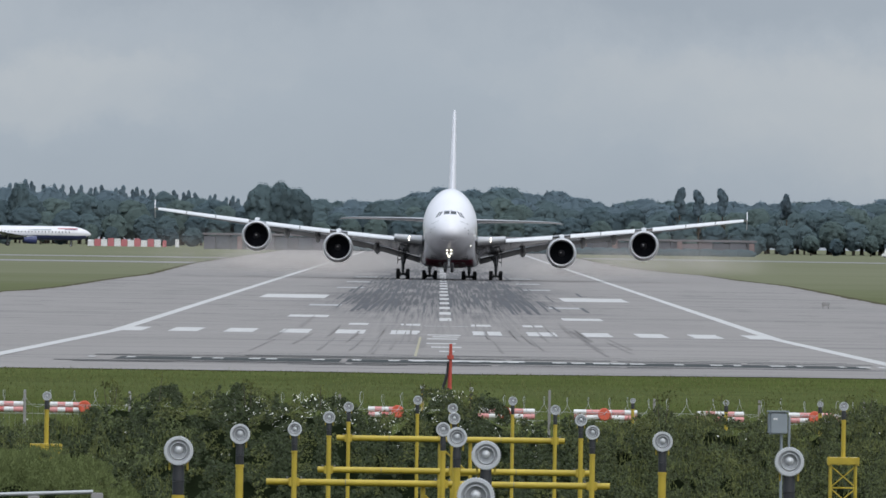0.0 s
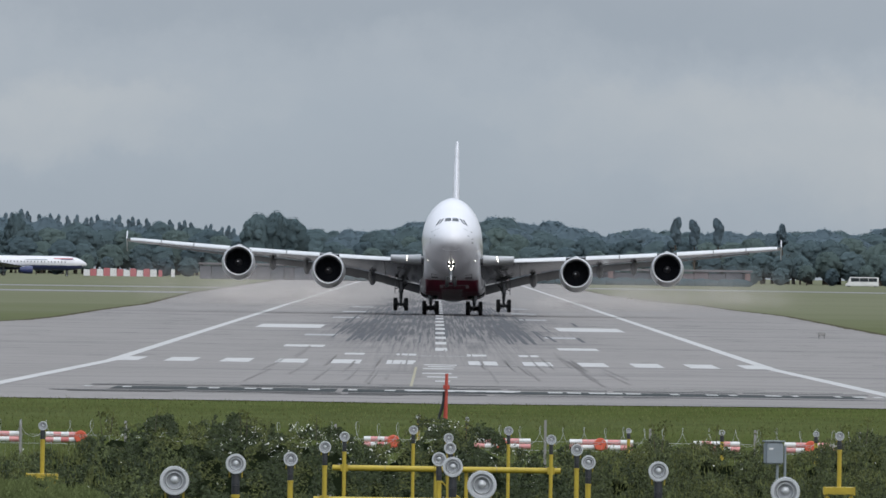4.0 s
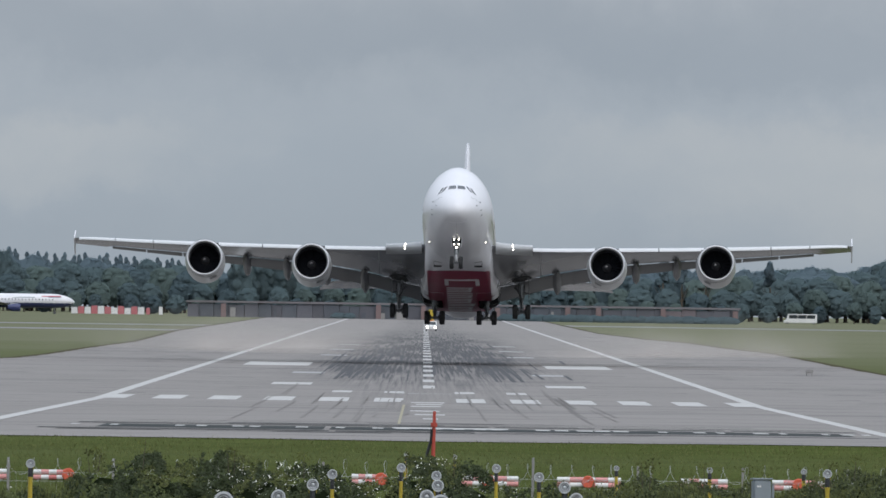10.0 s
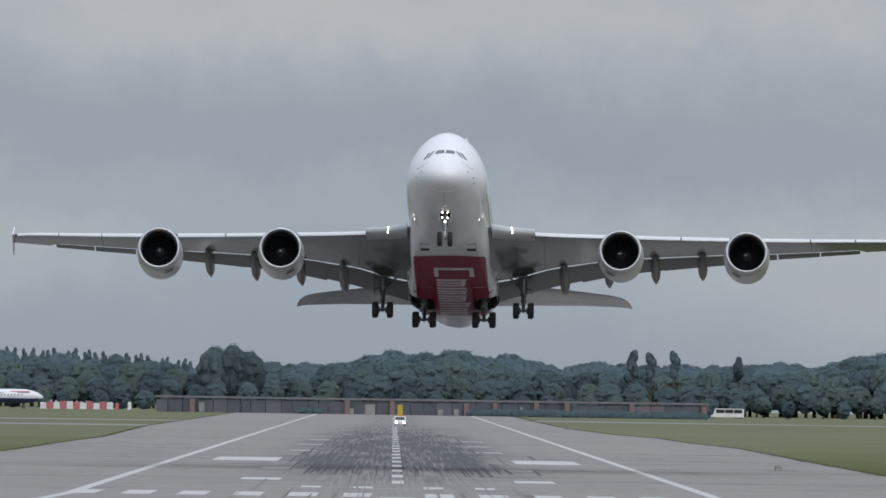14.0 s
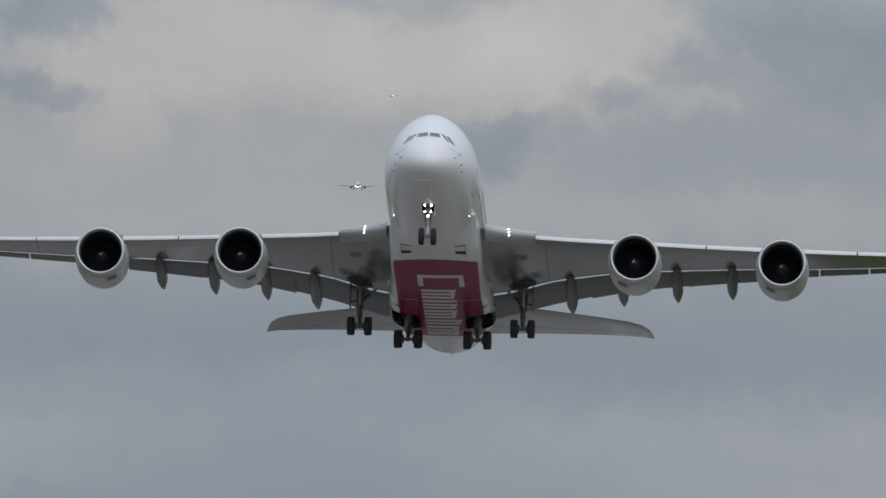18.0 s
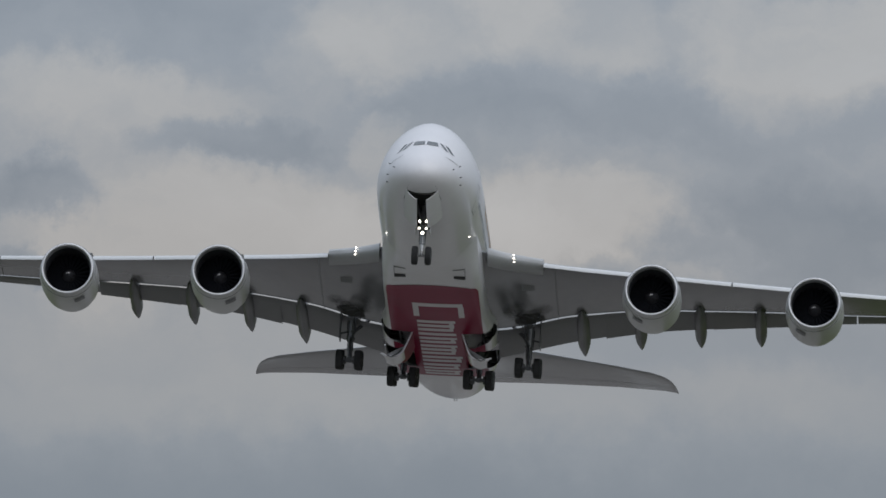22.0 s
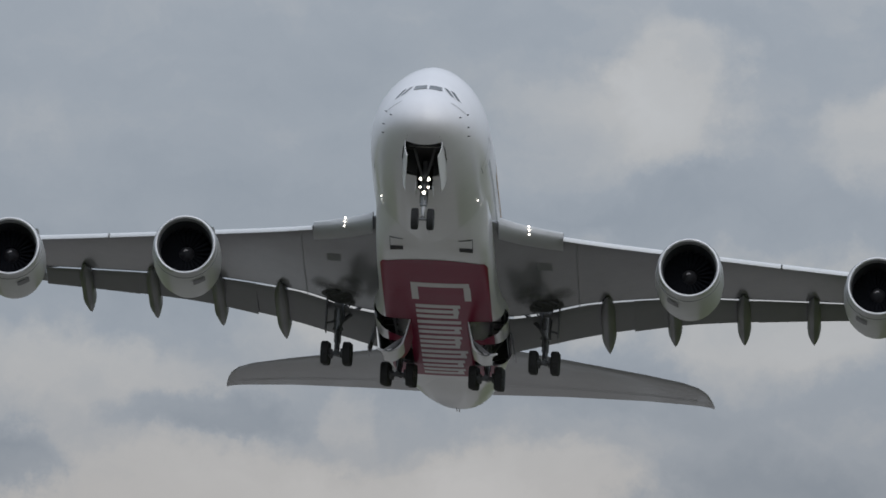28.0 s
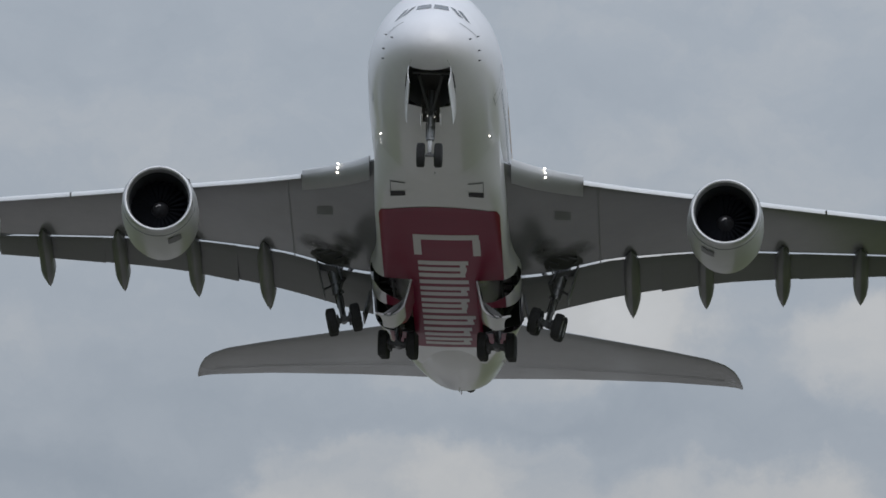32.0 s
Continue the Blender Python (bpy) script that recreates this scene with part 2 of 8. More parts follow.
BOXGREY = material("grey_cabinet_paint", (0.24, 0.27, 0.29), 0.5, grain=0.06, scale=10, stain=0.1)
WIRE = material("galvanised_wire", (0.42, 0.43, 0.43), 0.5, 0.4)
CONCRETE = material("weathered_concrete", (0.28, 0.27, 0.26), 0.85, grain=0.12, scale=6, stain=0.15)
BARK = material("bark", (0.07, 0.055, 0.04), 0.9, grain=0.2, scale=3)
LEAF = material("hedge_leaf", (0.024, 0.032, 0.012), 0.7, vary=0.9, gloss=0.15)
LEAF3 = material("nettle_leaf", (0.072, 0.088, 0.032), 0.7, vary=0.9, gloss=0.15)
VERGE = material("mown_verge_grass", (0.106, 0.116, 0.043), 0.8, vary=0.5, gloss=0.1)
FARRED = material("faded_far_red_board", (0.45, 0.14, 0.15), 0.7, grain=0.1, scale=1)
LEAF2 = material("bright_leaf", (0.095, 0.107, 0.033), 0.7, vary=0.7, gloss=0.15)
STRAW = material("long_grass", (0.107, 0.119, 0.043), 0.8, vary=0.8, gloss=0.1)
PETAL = material("white_blossom", (0.75, 0.74, 0.68), 0.7, vary=0.2)
# distance haze is put into these pale blue-green leaf colours
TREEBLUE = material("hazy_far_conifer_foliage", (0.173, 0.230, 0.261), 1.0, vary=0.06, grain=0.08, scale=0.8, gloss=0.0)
TREELEAF = material("haze_tinted_foliage", (0.142, 0.194, 0.204), 1.0, vary=0.08, grain=0.08, scale=0.8, gloss=0.0)
TREEDARK = material("haze_tinted_dark_foliage", (0.120, 0.167, 0.183), 1.0, vary=0.08, grain=0.08, scale=0.8, gloss=0.0)
BLUEPAINT = material("dark_blue_paint", (0.03, 0.04, 0.12), 0.35)
DULLWALL = material("dull_perimeter_wall", (0.093, 0.093, 0.107), 0.8, grain=0.2, scale=0.3, stain=0.25, stain_scale=0.04, vary=0.4)
ORANGE = material("orange_paint", (0.55, 0.20, 0.06), 0.6)
for m in (TREEBLUE, TREELEAF, TREEDARK):
    leafy(m, 0.5)

# ---- small building helpers ----


def part(name, bm, mat, parent=None, label="", origin=None, smooth=True):
    """Links a bmesh as one mesh object, under a thing or a part. origin: where its own zero lies in its parent's space."""
    me = bpy.data.meshes.new(name)
    if smooth:
        for fc in bm.faces:
            fc.smooth = True
    bm.to_mesh(me)
    bm.free()
    for m in mat if isinstance(mat, (list, tuple)) else (mat,):
        me.materials.append(m)
    ob = new(name, me)
    if parent is not None:
        ob.parent = parent
    if origin is not None:
        ob.location = origin
    if label:
        ob["label"] = label
    if smooth:
        me.set_sharp_from_angle(angle=radians(38))
    return ob


def grid_mesh(rows, close=False, bm=None, keep=None):
    """Quads between rows of points of equal length."""
    bm = bm or bmesh.new()
    vs = [[bm.verts.new(p) for p in r] for r in rows]
    n = len(rows[0])
    for i in range(len(rows) - 1):
        for j in range(n if close else n - 1):
            q = (vs[i][j], vs[i][(j + 1) % n], vs[i + 1][(j + 1) % n], vs[i + 1][j])
            if keep is None or keep(sum((v.co for v in q), Vector()) / 4):
                bm.faces.new(q)
    return bm, vs


def done(bm):
    bmesh.ops.remove_doubles(bm, verts=bm.verts, dist=1e-4)
    bmesh.ops.recalc_face_normals(bm, faces=bm.faces)
    return bm


def tube(bm, a, b, r, r2=None, n=10, cap=True):
    a, b = Vector(a), Vector(b)
    d = (b - a).normalized()
    u = d.orthogonal().normalized()
    w = d.cross(u)
    r2 = r if r2 is None else r2
    rows = [[p + (u * math.cos(k * math.tau / n) + w * math.sin(k * math.tau / n)) * rr for k in range(n)] for p, rr in ((a, r), (b, r2))]
    _, vs = grid_mesh(rows, True, bm)
    if cap:
        bm.faces.new(vs[0][::-1])
        bm.faces.new(vs[1])
    return bm


def lathe(bm, profile, centre, axis="y", n=24):
    """Turns (along, radius) pairs about an axis through centre."""
    c = Vector(centre)
    rows = []
    for s, r in profile:
        ring = []
        for k in range(n):
            a = k * math.tau / n
            u, v = r * math.cos(a), r * math.sin(a)
            ring.append(c + Vector({"x": (s, u, v), "y": (u, s, v), "z": (u, v, s)}[axis]))
        rows.append(ring)
    grid_mesh(rows, True, bm)
    return bm


def box(bm, x0, y0, z0, x1, y1, z1, bevel=0.0):
    r = bmesh.ops.create_cube(bm, size=1.0)
    bmesh.ops.scale(bm, vec=(x1 - x0, y1 - y0, z1 - z0), verts=r["verts"])
    bmesh.ops.translate(bm, vec=((x0 + x1) / 2, (y0 + y1) / 2, (z0 + z1) / 2), verts=r["verts"])
    if bevel:
        edges = list({e for v in r["verts"] for e in v.link_edges})
        bmesh.ops.bevel(bm, geom=edges, offset=bevel, segments=2, affect="EDGES")
    return bm


def slab(corners, z, mat, name, parent=None, label=""):
    """A thin painted sheet lying on the ground."""
    bm = bmesh.new()
    bm.faces.new([bm.verts.new((x, y, z + rise(y))) for x, y in corners])
    return part(name, bm, mat, parent, label, smooth=False)


def steps(a, b, n):
    return [lerp(a, b, k / n) for k in range(n + 1)]


def lerp(a, b, f):
    return a + (b - a) * f


def along(table, s):
    """Smooth reading of a table of rows (s, values...)."""
    for i in range(len(table) - 1):
        if s <= table[i + 1][0] or i == len(table) - 2:
            a, b = table[i], table[i + 1]
            f = (s - a[0]) / (b[0] - a[0])
            return [lerp(p, q, f) for p, q in zip(a[1:], b[1:])]


def curve_through(table, s):
    """Catmull-Rom reading of a table of rows (s, values...)."""
    n = len(table)
    i = 0
    while i < n - 2 and s > table[i + 1][0]:
        i += 1
    a, b = table[i], table[i + 1]
    h = b[0] - a[0]
    f = min(max((s - a[0]) / h, 0), 1)
    out = []
    for k in range(1, len(a)):
        if i > 0:
            m0 = (b[k] - table[i - 1][k]) / (b[0] - table[i - 1][0])
        else:
            m0 = (b[k] - a[k]) / h
        if i < n - 2:
            m1 = (table[i + 2][k] - a[k]) / (table[i + 2][0] - a[0])
        else:
            m1 = (b[k] - a[k]) / h
        out.append((2 * f**3 - 3 * f**2 + 1) * a[k] + (f**3 - 2 * f**2 + f) * h * m0 + (-2 * f**3 + 3 * f**2) * b[k] + (f**3 - f**2) * h * m1)
    return out


def sweep(bm, pts, r, n=4):
    """One continuous thin tube through all the points."""
    pts = [Vector(p) for p in pts]
    rows = []
    for i, p in enumerate(pts):
        d = (pts[min(i + 1, len(pts) - 1)] - pts[max(i - 1, 0)]).normalized()
        u = d.cross(Vector((0.3, 0.9, 0.2))).normalized()
        w = d.cross(u)
        rows.append([p + (u * math.cos(k * math.tau / n) + w * math.sin(k * math.tau / n)) * r for k in range(n)])
    grid_mesh(rows, True, bm)
    return bm

# ---- ground, runway and its markings ----


def grass_material():
    """Mown grass, green on the verge and paler, straw-coloured out on the field."""
    m = material("airfield_grass", (0.062, 0.077, 0.024), 1.0, gloss=0.0, grain=0.45, scale=0.35, stain=0.3, stain_scale=0.012)
    nt = m.node_tree
    N, L = nt.nodes.new, nt.links.new
    b = nt.nodes["Principled BSDF"]
    base = b.inputs["Base Color"].links[0].from_socket
    sep, tc = N("ShaderNodeSeparateXYZ"), N("ShaderNodeTexCoord")
    L(tc.outputs["Object"], sep.inputs[0])
    patch = N("ShaderNodeTexNoise")
    patch.inputs["Scale"].default_value, patch.inputs["Detail"].default_value = 0.01, 5
    L(tc.outputs["Object"], patch.inputs["Vector"])
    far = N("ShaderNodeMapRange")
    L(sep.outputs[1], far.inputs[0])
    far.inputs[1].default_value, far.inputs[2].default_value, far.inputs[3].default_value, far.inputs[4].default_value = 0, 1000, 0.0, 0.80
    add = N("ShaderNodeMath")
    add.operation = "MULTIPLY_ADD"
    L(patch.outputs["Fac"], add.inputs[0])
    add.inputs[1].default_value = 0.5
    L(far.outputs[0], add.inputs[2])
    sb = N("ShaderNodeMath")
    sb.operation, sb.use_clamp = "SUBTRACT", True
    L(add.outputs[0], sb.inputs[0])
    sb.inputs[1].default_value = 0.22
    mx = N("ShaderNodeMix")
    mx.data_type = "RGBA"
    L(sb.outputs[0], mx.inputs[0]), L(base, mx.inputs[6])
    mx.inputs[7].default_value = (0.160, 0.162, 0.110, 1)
    # ground before the fence, out of view: darkened so less light bounces up
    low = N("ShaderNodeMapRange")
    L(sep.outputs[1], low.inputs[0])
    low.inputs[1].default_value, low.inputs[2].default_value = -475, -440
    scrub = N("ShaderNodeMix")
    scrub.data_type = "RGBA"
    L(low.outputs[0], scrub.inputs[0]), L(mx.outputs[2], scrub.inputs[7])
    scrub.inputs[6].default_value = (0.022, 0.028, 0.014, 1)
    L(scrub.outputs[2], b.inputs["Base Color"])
    return m


def runway_material():
    """Grey grooved asphalt, darkened along the touchdown tracks by tyre rubber."""
    m = material("runway_asphalt", (0.225, 0.207, 0.194), 0.85, gloss=0.2, grain=0.07, scale=0.9, stain=0.10, stain_scale=0.02)
    nt = m.node_tree
    N, L = nt.nodes.new, nt.links.new
    b = nt.nodes["Principled BSDF"]
    base = b.inputs["Base Color"].links[0].from_socket
    tc = N("ShaderNodeTexCoord")
    sep = N("ShaderNodeSeparateXYZ")
    L(tc.outputs["Object"], sep.inputs[0])

    def op(kind, a, c=None, d=None):
        n = N("ShaderNodeMath")
        n.operation = kind
        for i, v in enumerate((a, c, d)):
            if v is None:
                continue
            if isinstance(v, (int, float)):
                n.inputs[i].default_value = v
            else:
                L(v, n.inputs[i])
        return n.outputs[0]

    def smooth(v, a, c):
        n = N("ShaderNodeMapRange")
        n.interpolation_type = "SMOOTHSTEP"
        L(v, n.inputs[0])
        n.inputs[1].default_value, n.inputs[2].default_value = a, c
        return n.outputs[0]

    across = op("ABSOLUTE", sep.outputs[0])
    wide = op("MULTIPLY", smooth(across, 15.5, 5.0), op("MULTIPLY", smooth(sep.outputs[1], 90, 430), smooth(sep.outputs[1], 1900, 800)))
    core = op("MULTIPLY", smooth(across, 8.5, 3.0), smooth(sep.outputs[1], -120, 260))
    mp = N("ShaderNodeMapping")
    mp.inputs["Scale"].default_value = (4.0, 0.010, 1)
    L(tc.outputs["Object"], mp.inputs[0])
    n1 = N("ShaderNodeTexNoise")
    n1.inputs["Scale"].default_value, n1.inputs["Detail"].default_value, n1.inputs["Roughness"].default_value = 1.0, 5, 0.6
    n1.inputs["Distortion"].default_value = 0.15
    L(mp.outputs[0], n1.inputs["Vector"])
    streak = smooth(n1.outputs["Fac"], 0.40, 0.68)
    mp2 = N("ShaderNodeMapping")
    mp2.inputs["Scale"].default_value = (0.22, 0.008, 1)
    L(tc.outputs["Object"], mp2.inputs[0])
    n2 = N("ShaderNodeTexNoise")
    n2.inputs["Scale"].default_value, n2.inputs["Detail"].default_value = 1.0, 6
    L(mp2.outputs[0], n2.inputs["Vector"])
    blot = smooth(n2.outputs["Fac"], 0.32, 0.62)
    dirt = op("ADD", op("MULTIPLY", wide, op("ADD", op("MULTIPLY", streak, 0.72), op("MULTIPLY", blot, 0.58))), op("MULTIPLY", core, op("MULTIPLY", streak, 0.5)))
    # faint cross bands of patching
    mp3 = N("ShaderNodeMapping")
    mp3.inputs["Scale"].default_value = (0.012, 0.045, 1)
    L(tc.outputs["Object"], mp3.inputs[0])
    n3 = N("ShaderNodeTexNoise")
    n3.inputs["Scale"].default_value, n3.inputs["Detail"].default_value = 1.0, 3
    L(mp3.outputs[0], n3.inputs["Vector"])
    dirt = op("ADD", dirt, op("MULTIPLY", smooth(n3.outputs["Fac"], 0.58, 0.70), 0.28))
    mp4 = N("ShaderNodeMapping")
    mp4.inputs["Scale"].default_value = (0.06, 0.22, 1)
    L(tc.outputs["Object"], mp4.inputs[0])
    n4 = N("ShaderNodeTexNoise")
    n4.inputs["Scale"].default_value, n4.inputs["Detail"].default_value, n4.inputs["Roughness"].default_value = 1.0, 6, 0.65
    L(mp4.outputs[0], n4.inputs["Vector"])
    dirt = op("ADD", dirt, op("MULTIPLY", smooth(n4.outputs["Fac"], 0.48, 0.66), 0.30))
    mp5 = N("ShaderNodeMapping")
    mp5.inputs["Scale"].default_value = (0.10, 0.75, 1)
    L(tc.outputs["Object"], mp5.inputs[0])
    n5 = N("ShaderNodeTexNoise")
    n5.inputs["Scale"].default_value, n5.inputs["Detail"].default_value, n5.inputs["Roughness"].default_value = 1.0, 4, 0.6
    L(mp5.outputs[0], n5.inputs["Vector"])
    dirt = op("ADD", dirt, op("MULTIPLY", smooth(n5.outputs["Fac"], 0.57, 0.68), 0.5))
    dirt = op("MINIMUM", dirt, 0.9)
    mx = N("ShaderNodeMix")
    mx.data_type = "RGBA"
    L(dirt, mx.inputs[0]), L(base, mx.inputs[6])
    mx.inputs[7].default_value = (0.045, 0.045, 0.05, 1)
    L(mx.outputs[2], b.inputs["Base Color"])
    return m


SOIL = material("soil_and_dead_grass", (0.075, 0.070, 0.045), 1.0, gloss=0.0, grain=0.4, scale=1.5, stain=0.3, stain_scale=0.2)
GRASS = grass_material()
RUNWAY = runway_material()


def rise(y):
    """Height of the field: it climbs gently from the threshold to the paved end and falls away to the hedge."""
    return along(((-9000, 0.0), (-560, 0.0), (-430, 0.5), (-285, 0.84), (0, 0.0), (20000, 0.0)), y)[0]


def build_ground():
    bm = bmesh.new()
    grid_mesh([[(x, y, rise(y)) for x in (-9000, 0, 9000)] for y in (-3000, -560, -430, -285, 0, 2000, 12000)], bm=bm)
    bmesh.ops.recalc_face_normals(bm, faces=bm.faces)
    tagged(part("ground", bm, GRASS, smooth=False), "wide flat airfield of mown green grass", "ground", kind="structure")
    # paved surface: runway with broad shoulders, ending in an uneven line towards the verge
    bm = bmesh.new()
    left = [(-42, -290), (-43, 0), (-43.8, 430), (-42, 460), (-41, 540), (-41, 715), (-40, 900), (-43, 1290), (-44, 1415), (-44.5, 2750)]
    right = [(42, -284), (43, 0), (43.3, 415), (43.8, 590), (44.6, 805), (42, 985), (41, 1150), (37.2, 1280), (33, 1600), (33, 2750)]
    rows = []
    for i, (a, b) in enumerate(zip(left, right)):
        row = []
        for k in steps(0, 1, 12):
            y = lerp(a[1], b[1], k) + (5 * noise.noise(Vector((k * 5, 0, 2))) if i == 0 else 0)
            row.append((lerp(a[0], b[0], k), y, rise(y) + 0.03))
        rows.append(row)
    grid_mesh(rows, bm=bm)
    bmesh.ops.recalc_face_normals(bm, faces=bm.faces)
    tagged(part("runway", bm, RUNWAY, smooth=False), "long grey asphalt runway stained with black tyre rubber", "runway", kind="structure")
    # ragged strip of soil and thatch where the grass meets the pavement
    for pts in (left[1:], right[1:]):
        rows = []
        for (xa, ya), (xb, yb) in zip(pts, pts[1:]):
            for f in steps(0, 1, 30)[:-1]:
                x, y = lerp(xa, xb, f), lerp(ya, yb, f)
                w = 0.55 + 0.75 * noise.noise(Vector((y * 0.11, xa, 1))) + 0.5 * noise.noise(Vector((y * 0.5, xa, 4)))
                out = 1 if x > 0 else -1
                rows.append([(x - out * max(0.05, w) * 0.8, y, rise(y) + 0.036), (x + out * 0.45, y, rise(y) + 0.06)])
        bm, _ = grid_mesh(rows)
        bmesh.ops.recalc_face_normals(bm, faces=bm.faces)
        tagged(part("verge_edge", bm, SOIL, smooth=False), "ragged dark edge of soil and dead grass along the pavement", "verge edge", kind="structure")
    # side taxiways crossing the grass
    bm = bmesh.new()
    for pts in (((-200, 1385), (-44, 1415), (-44, 1500), (-200, 1440)), ((-260, 1625), (-44, 1770), (-44, 1850), (-260, 1690)), ((33, 2150), (260, 2050), (260, 2110), (33, 2260))):
        bm.faces.new([bm.verts.new((*p, 0.02)) for p in pts])
    bmesh.ops.recalc_face_normals(bm, faces=bm.faces)
    tagged(part("taxiway", bm, ASPHALT, smooth=False), "pale asphalt taxiways crossing the grass", "taxiway", kind="structure")


def build_markings():
    rng = random.Random(5)
    marks = new("runway_markings")
    tagged(marks, "worn white painted runway markings", "runway markings", kind="structure")

    def rect(x0, x1, y0, y1, mat=PAINT, name="painted_stripe", z=0.036):
        slab(((x0, y0), (x1, y0), (x1, y1), (x0, y1)), z, mat, name, marks)

    for k in range(6):
        for s in (-1, 1):
            c = s * (2.7 + 3.6 * k)
            rect(c - 0.95, c + 0.95, 0, 30, name="threshold_stripe", z=0.041)
    for s in (-1, 1):
        rect(s * 21.4 - 0.4, s * 21.4 + 0.4, -262, 0, name="edge_line")
        rect(s * 21.4 - 0.4, s * 21.4 + 0.4, 0, 2700, name="edge_line")
        rect(*sorted((s * 9, s * 12.05)), 144, 167, name="touchdown_mark")
        rect(*sorted((s * 9.1, s * 11.9)), 281, 303, OLDPAINT, "touchdown_mark")
        rect(*sorted((s * 11.5, s * 17.8)), 396, 456, name="aiming_mark")
        for a, b in ((1.8, 3.2), (5.5, 6.9)):
            rect(*sorted((s * a, s * b)), 74, 90, name="touchdown_mark")
        for y in (600, 750, 900):
            rect(*sorted((s * 9, s * 12.05)), y, y + 22, OLDPAINT, "touchdown_mark")
    y = 122
    while y < 2400:
        rect(-0.45, 0.45, y, y + 30, name="centre_dash")
        y += 68
    for y in (-50, -28, -8, -95, -127, -160):
        w = rng.choice((0.45, 0.9, 1.2))
        rect(-w, w * rng.uniform(0.4, 1.0), y, y + 9, name="centre_dash")
    rect(-21, 21, -0.7, -0.02, OLDPAINT, "thin_cross_line")
    for y, d in CROSS_LINES:
        x = -42.0
        while x < 40:
            w = rng.uniform(5, 16)
            rect(x, min(x + w, 42), y + rng.uniform(-0.5, 0.5), y + d + rng.uniform(-0.4, 0.4), JOINT, "joint_line", 0.0345)
            x += w
    rect(-2.6, 2.6, 70, 72.5, OLDPAINT, "thin_cross_line")
    rect(-1.9, 3.6, -224, -217, PAINT, "threshold_bar")
    rect(-1.70, -1.56, -195, -30, material("yellow_guide_paint", (0.28, 0.25, 0.16), 0.7, grain=0.2, scale=1), "yellow_guide_line")
    # dark tarred bands with rows of pale inset lights near the paved end
    for y, d, x0, x1 in ((-236, 17, -15.5, 19.5), (-212, 4, -17, 20.4), (-203, 2, -16.5, 19.5), (-245, 3, -18, 20.4), (-190, 1.2, -15, 16), (-251, 1.5, -17, 10)):
        x = x0
        while x < x1:
            w = rng.uniform(3, 8)
            rect(x, min(x + w, x1), y + rng.uniform(-1.2, 1.2), y + d + rng.uniform(-1.0, 1.0), TAR, "tar_patch", 0.034)
            x += w + rng.choice((0, 0, 0.3))
    for k in range(40):
        x = -17 + k * 0.95 + rng.uniform(-0.2, 0.2)
        if rng.random() < 0.75:
            rect(x, x + rng.uniform(0.3, 0.8), -227, -221, PAINT, "bar_light_mark", 0.04)
    # long black skid tracks, laid over the paint
    for k in range(150):
        s = rng.choice((-1, 1))
        x = s * abs(rng.gauss(6.5, 2.6))
        y = rng.uniform(200, 850)
        n = rng.uniform(40, 190)
        w = rng.uniform(0.12, 0.34)
        dx = rng.uniform(-0.2, 0.2)
        slab(((x, y), (x + w, y), (x + w + dx, y + n), (x + dx, y + n)), 0.042 + k * 0.00004, SKID, "skid_mark", marks)
    for k in range(46):
        x = rng.uniform(-11, 11)
        y = rng.uniform(-190, 60)
        w = rng.uniform(0.05, 0.16)
        dx = rng.uniform(-0.08, 0.08)
        slab(((x, y), (x + w, y), (x + w + dx, y + 105), (x + dx, y + 105)), 0.048 + k * 0.00004, FAINTSKID, "skid_mark", marks)
    # worn patches and cracks across the shoulders
    for k in range(150):
        x = rng.choice((-1, 1)) * rng.uniform(7, 41)
        y = 30 + 900 * rng.random() ** 1.5
        w, d = rng.uniform(0.6, 5.0), rng.uniform(0.7, 2.2) * (1 + y / 700)
        slab(((x, y), (x + w, y + rng.uniform(-0.6, 0.6)), (x + w * 0.9, y + d), (x + w * 0.15, y + d * rng.uniform(0.6, 1.0))), 0.0335 + k * 0.000005, JOINT, "crack", marks)
    # small service box on the shoulder grass
    bm = bmesh.new()
    box(bm, -0.36, -0.3, 0.28, 0.36, 0.3, 0.58, 0.05)
    for x in (-0.25, 0.25):
        tube(bm, (x, 0, 0), (x, 0, 0.3), 0.04, n=6)
    tagged(part("marker_box", bm, CONCRETE, origin=(35.0, 342, 0.03)), "small grey box on two short legs beside the runway", "box")


CROSS_LINES = ((162, 1.2), (424, 2.5), (490, 3.0), (622, 4.0))
JOINT = material("dark_joint_sealant", (0.11, 0.108, 0.105), 0.9, gloss=0.1, grain=0.3, scale=0.5, stain=0.25, stain_scale=0.1)
SKID = material("tyre_rubber_on_asphalt", (0.07, 0.07, 0.075), 0.85, gloss=0.2, grain=0.3, scale=0.3, stain=0.2, stain_scale=0.05)
FAINTSKID = material("faint_tyre_rubber", (0.191, 0.177, 0.168), 0.85, gloss=0.2, grain=0.2, scale=0.3)
build_ground()
build_markings()

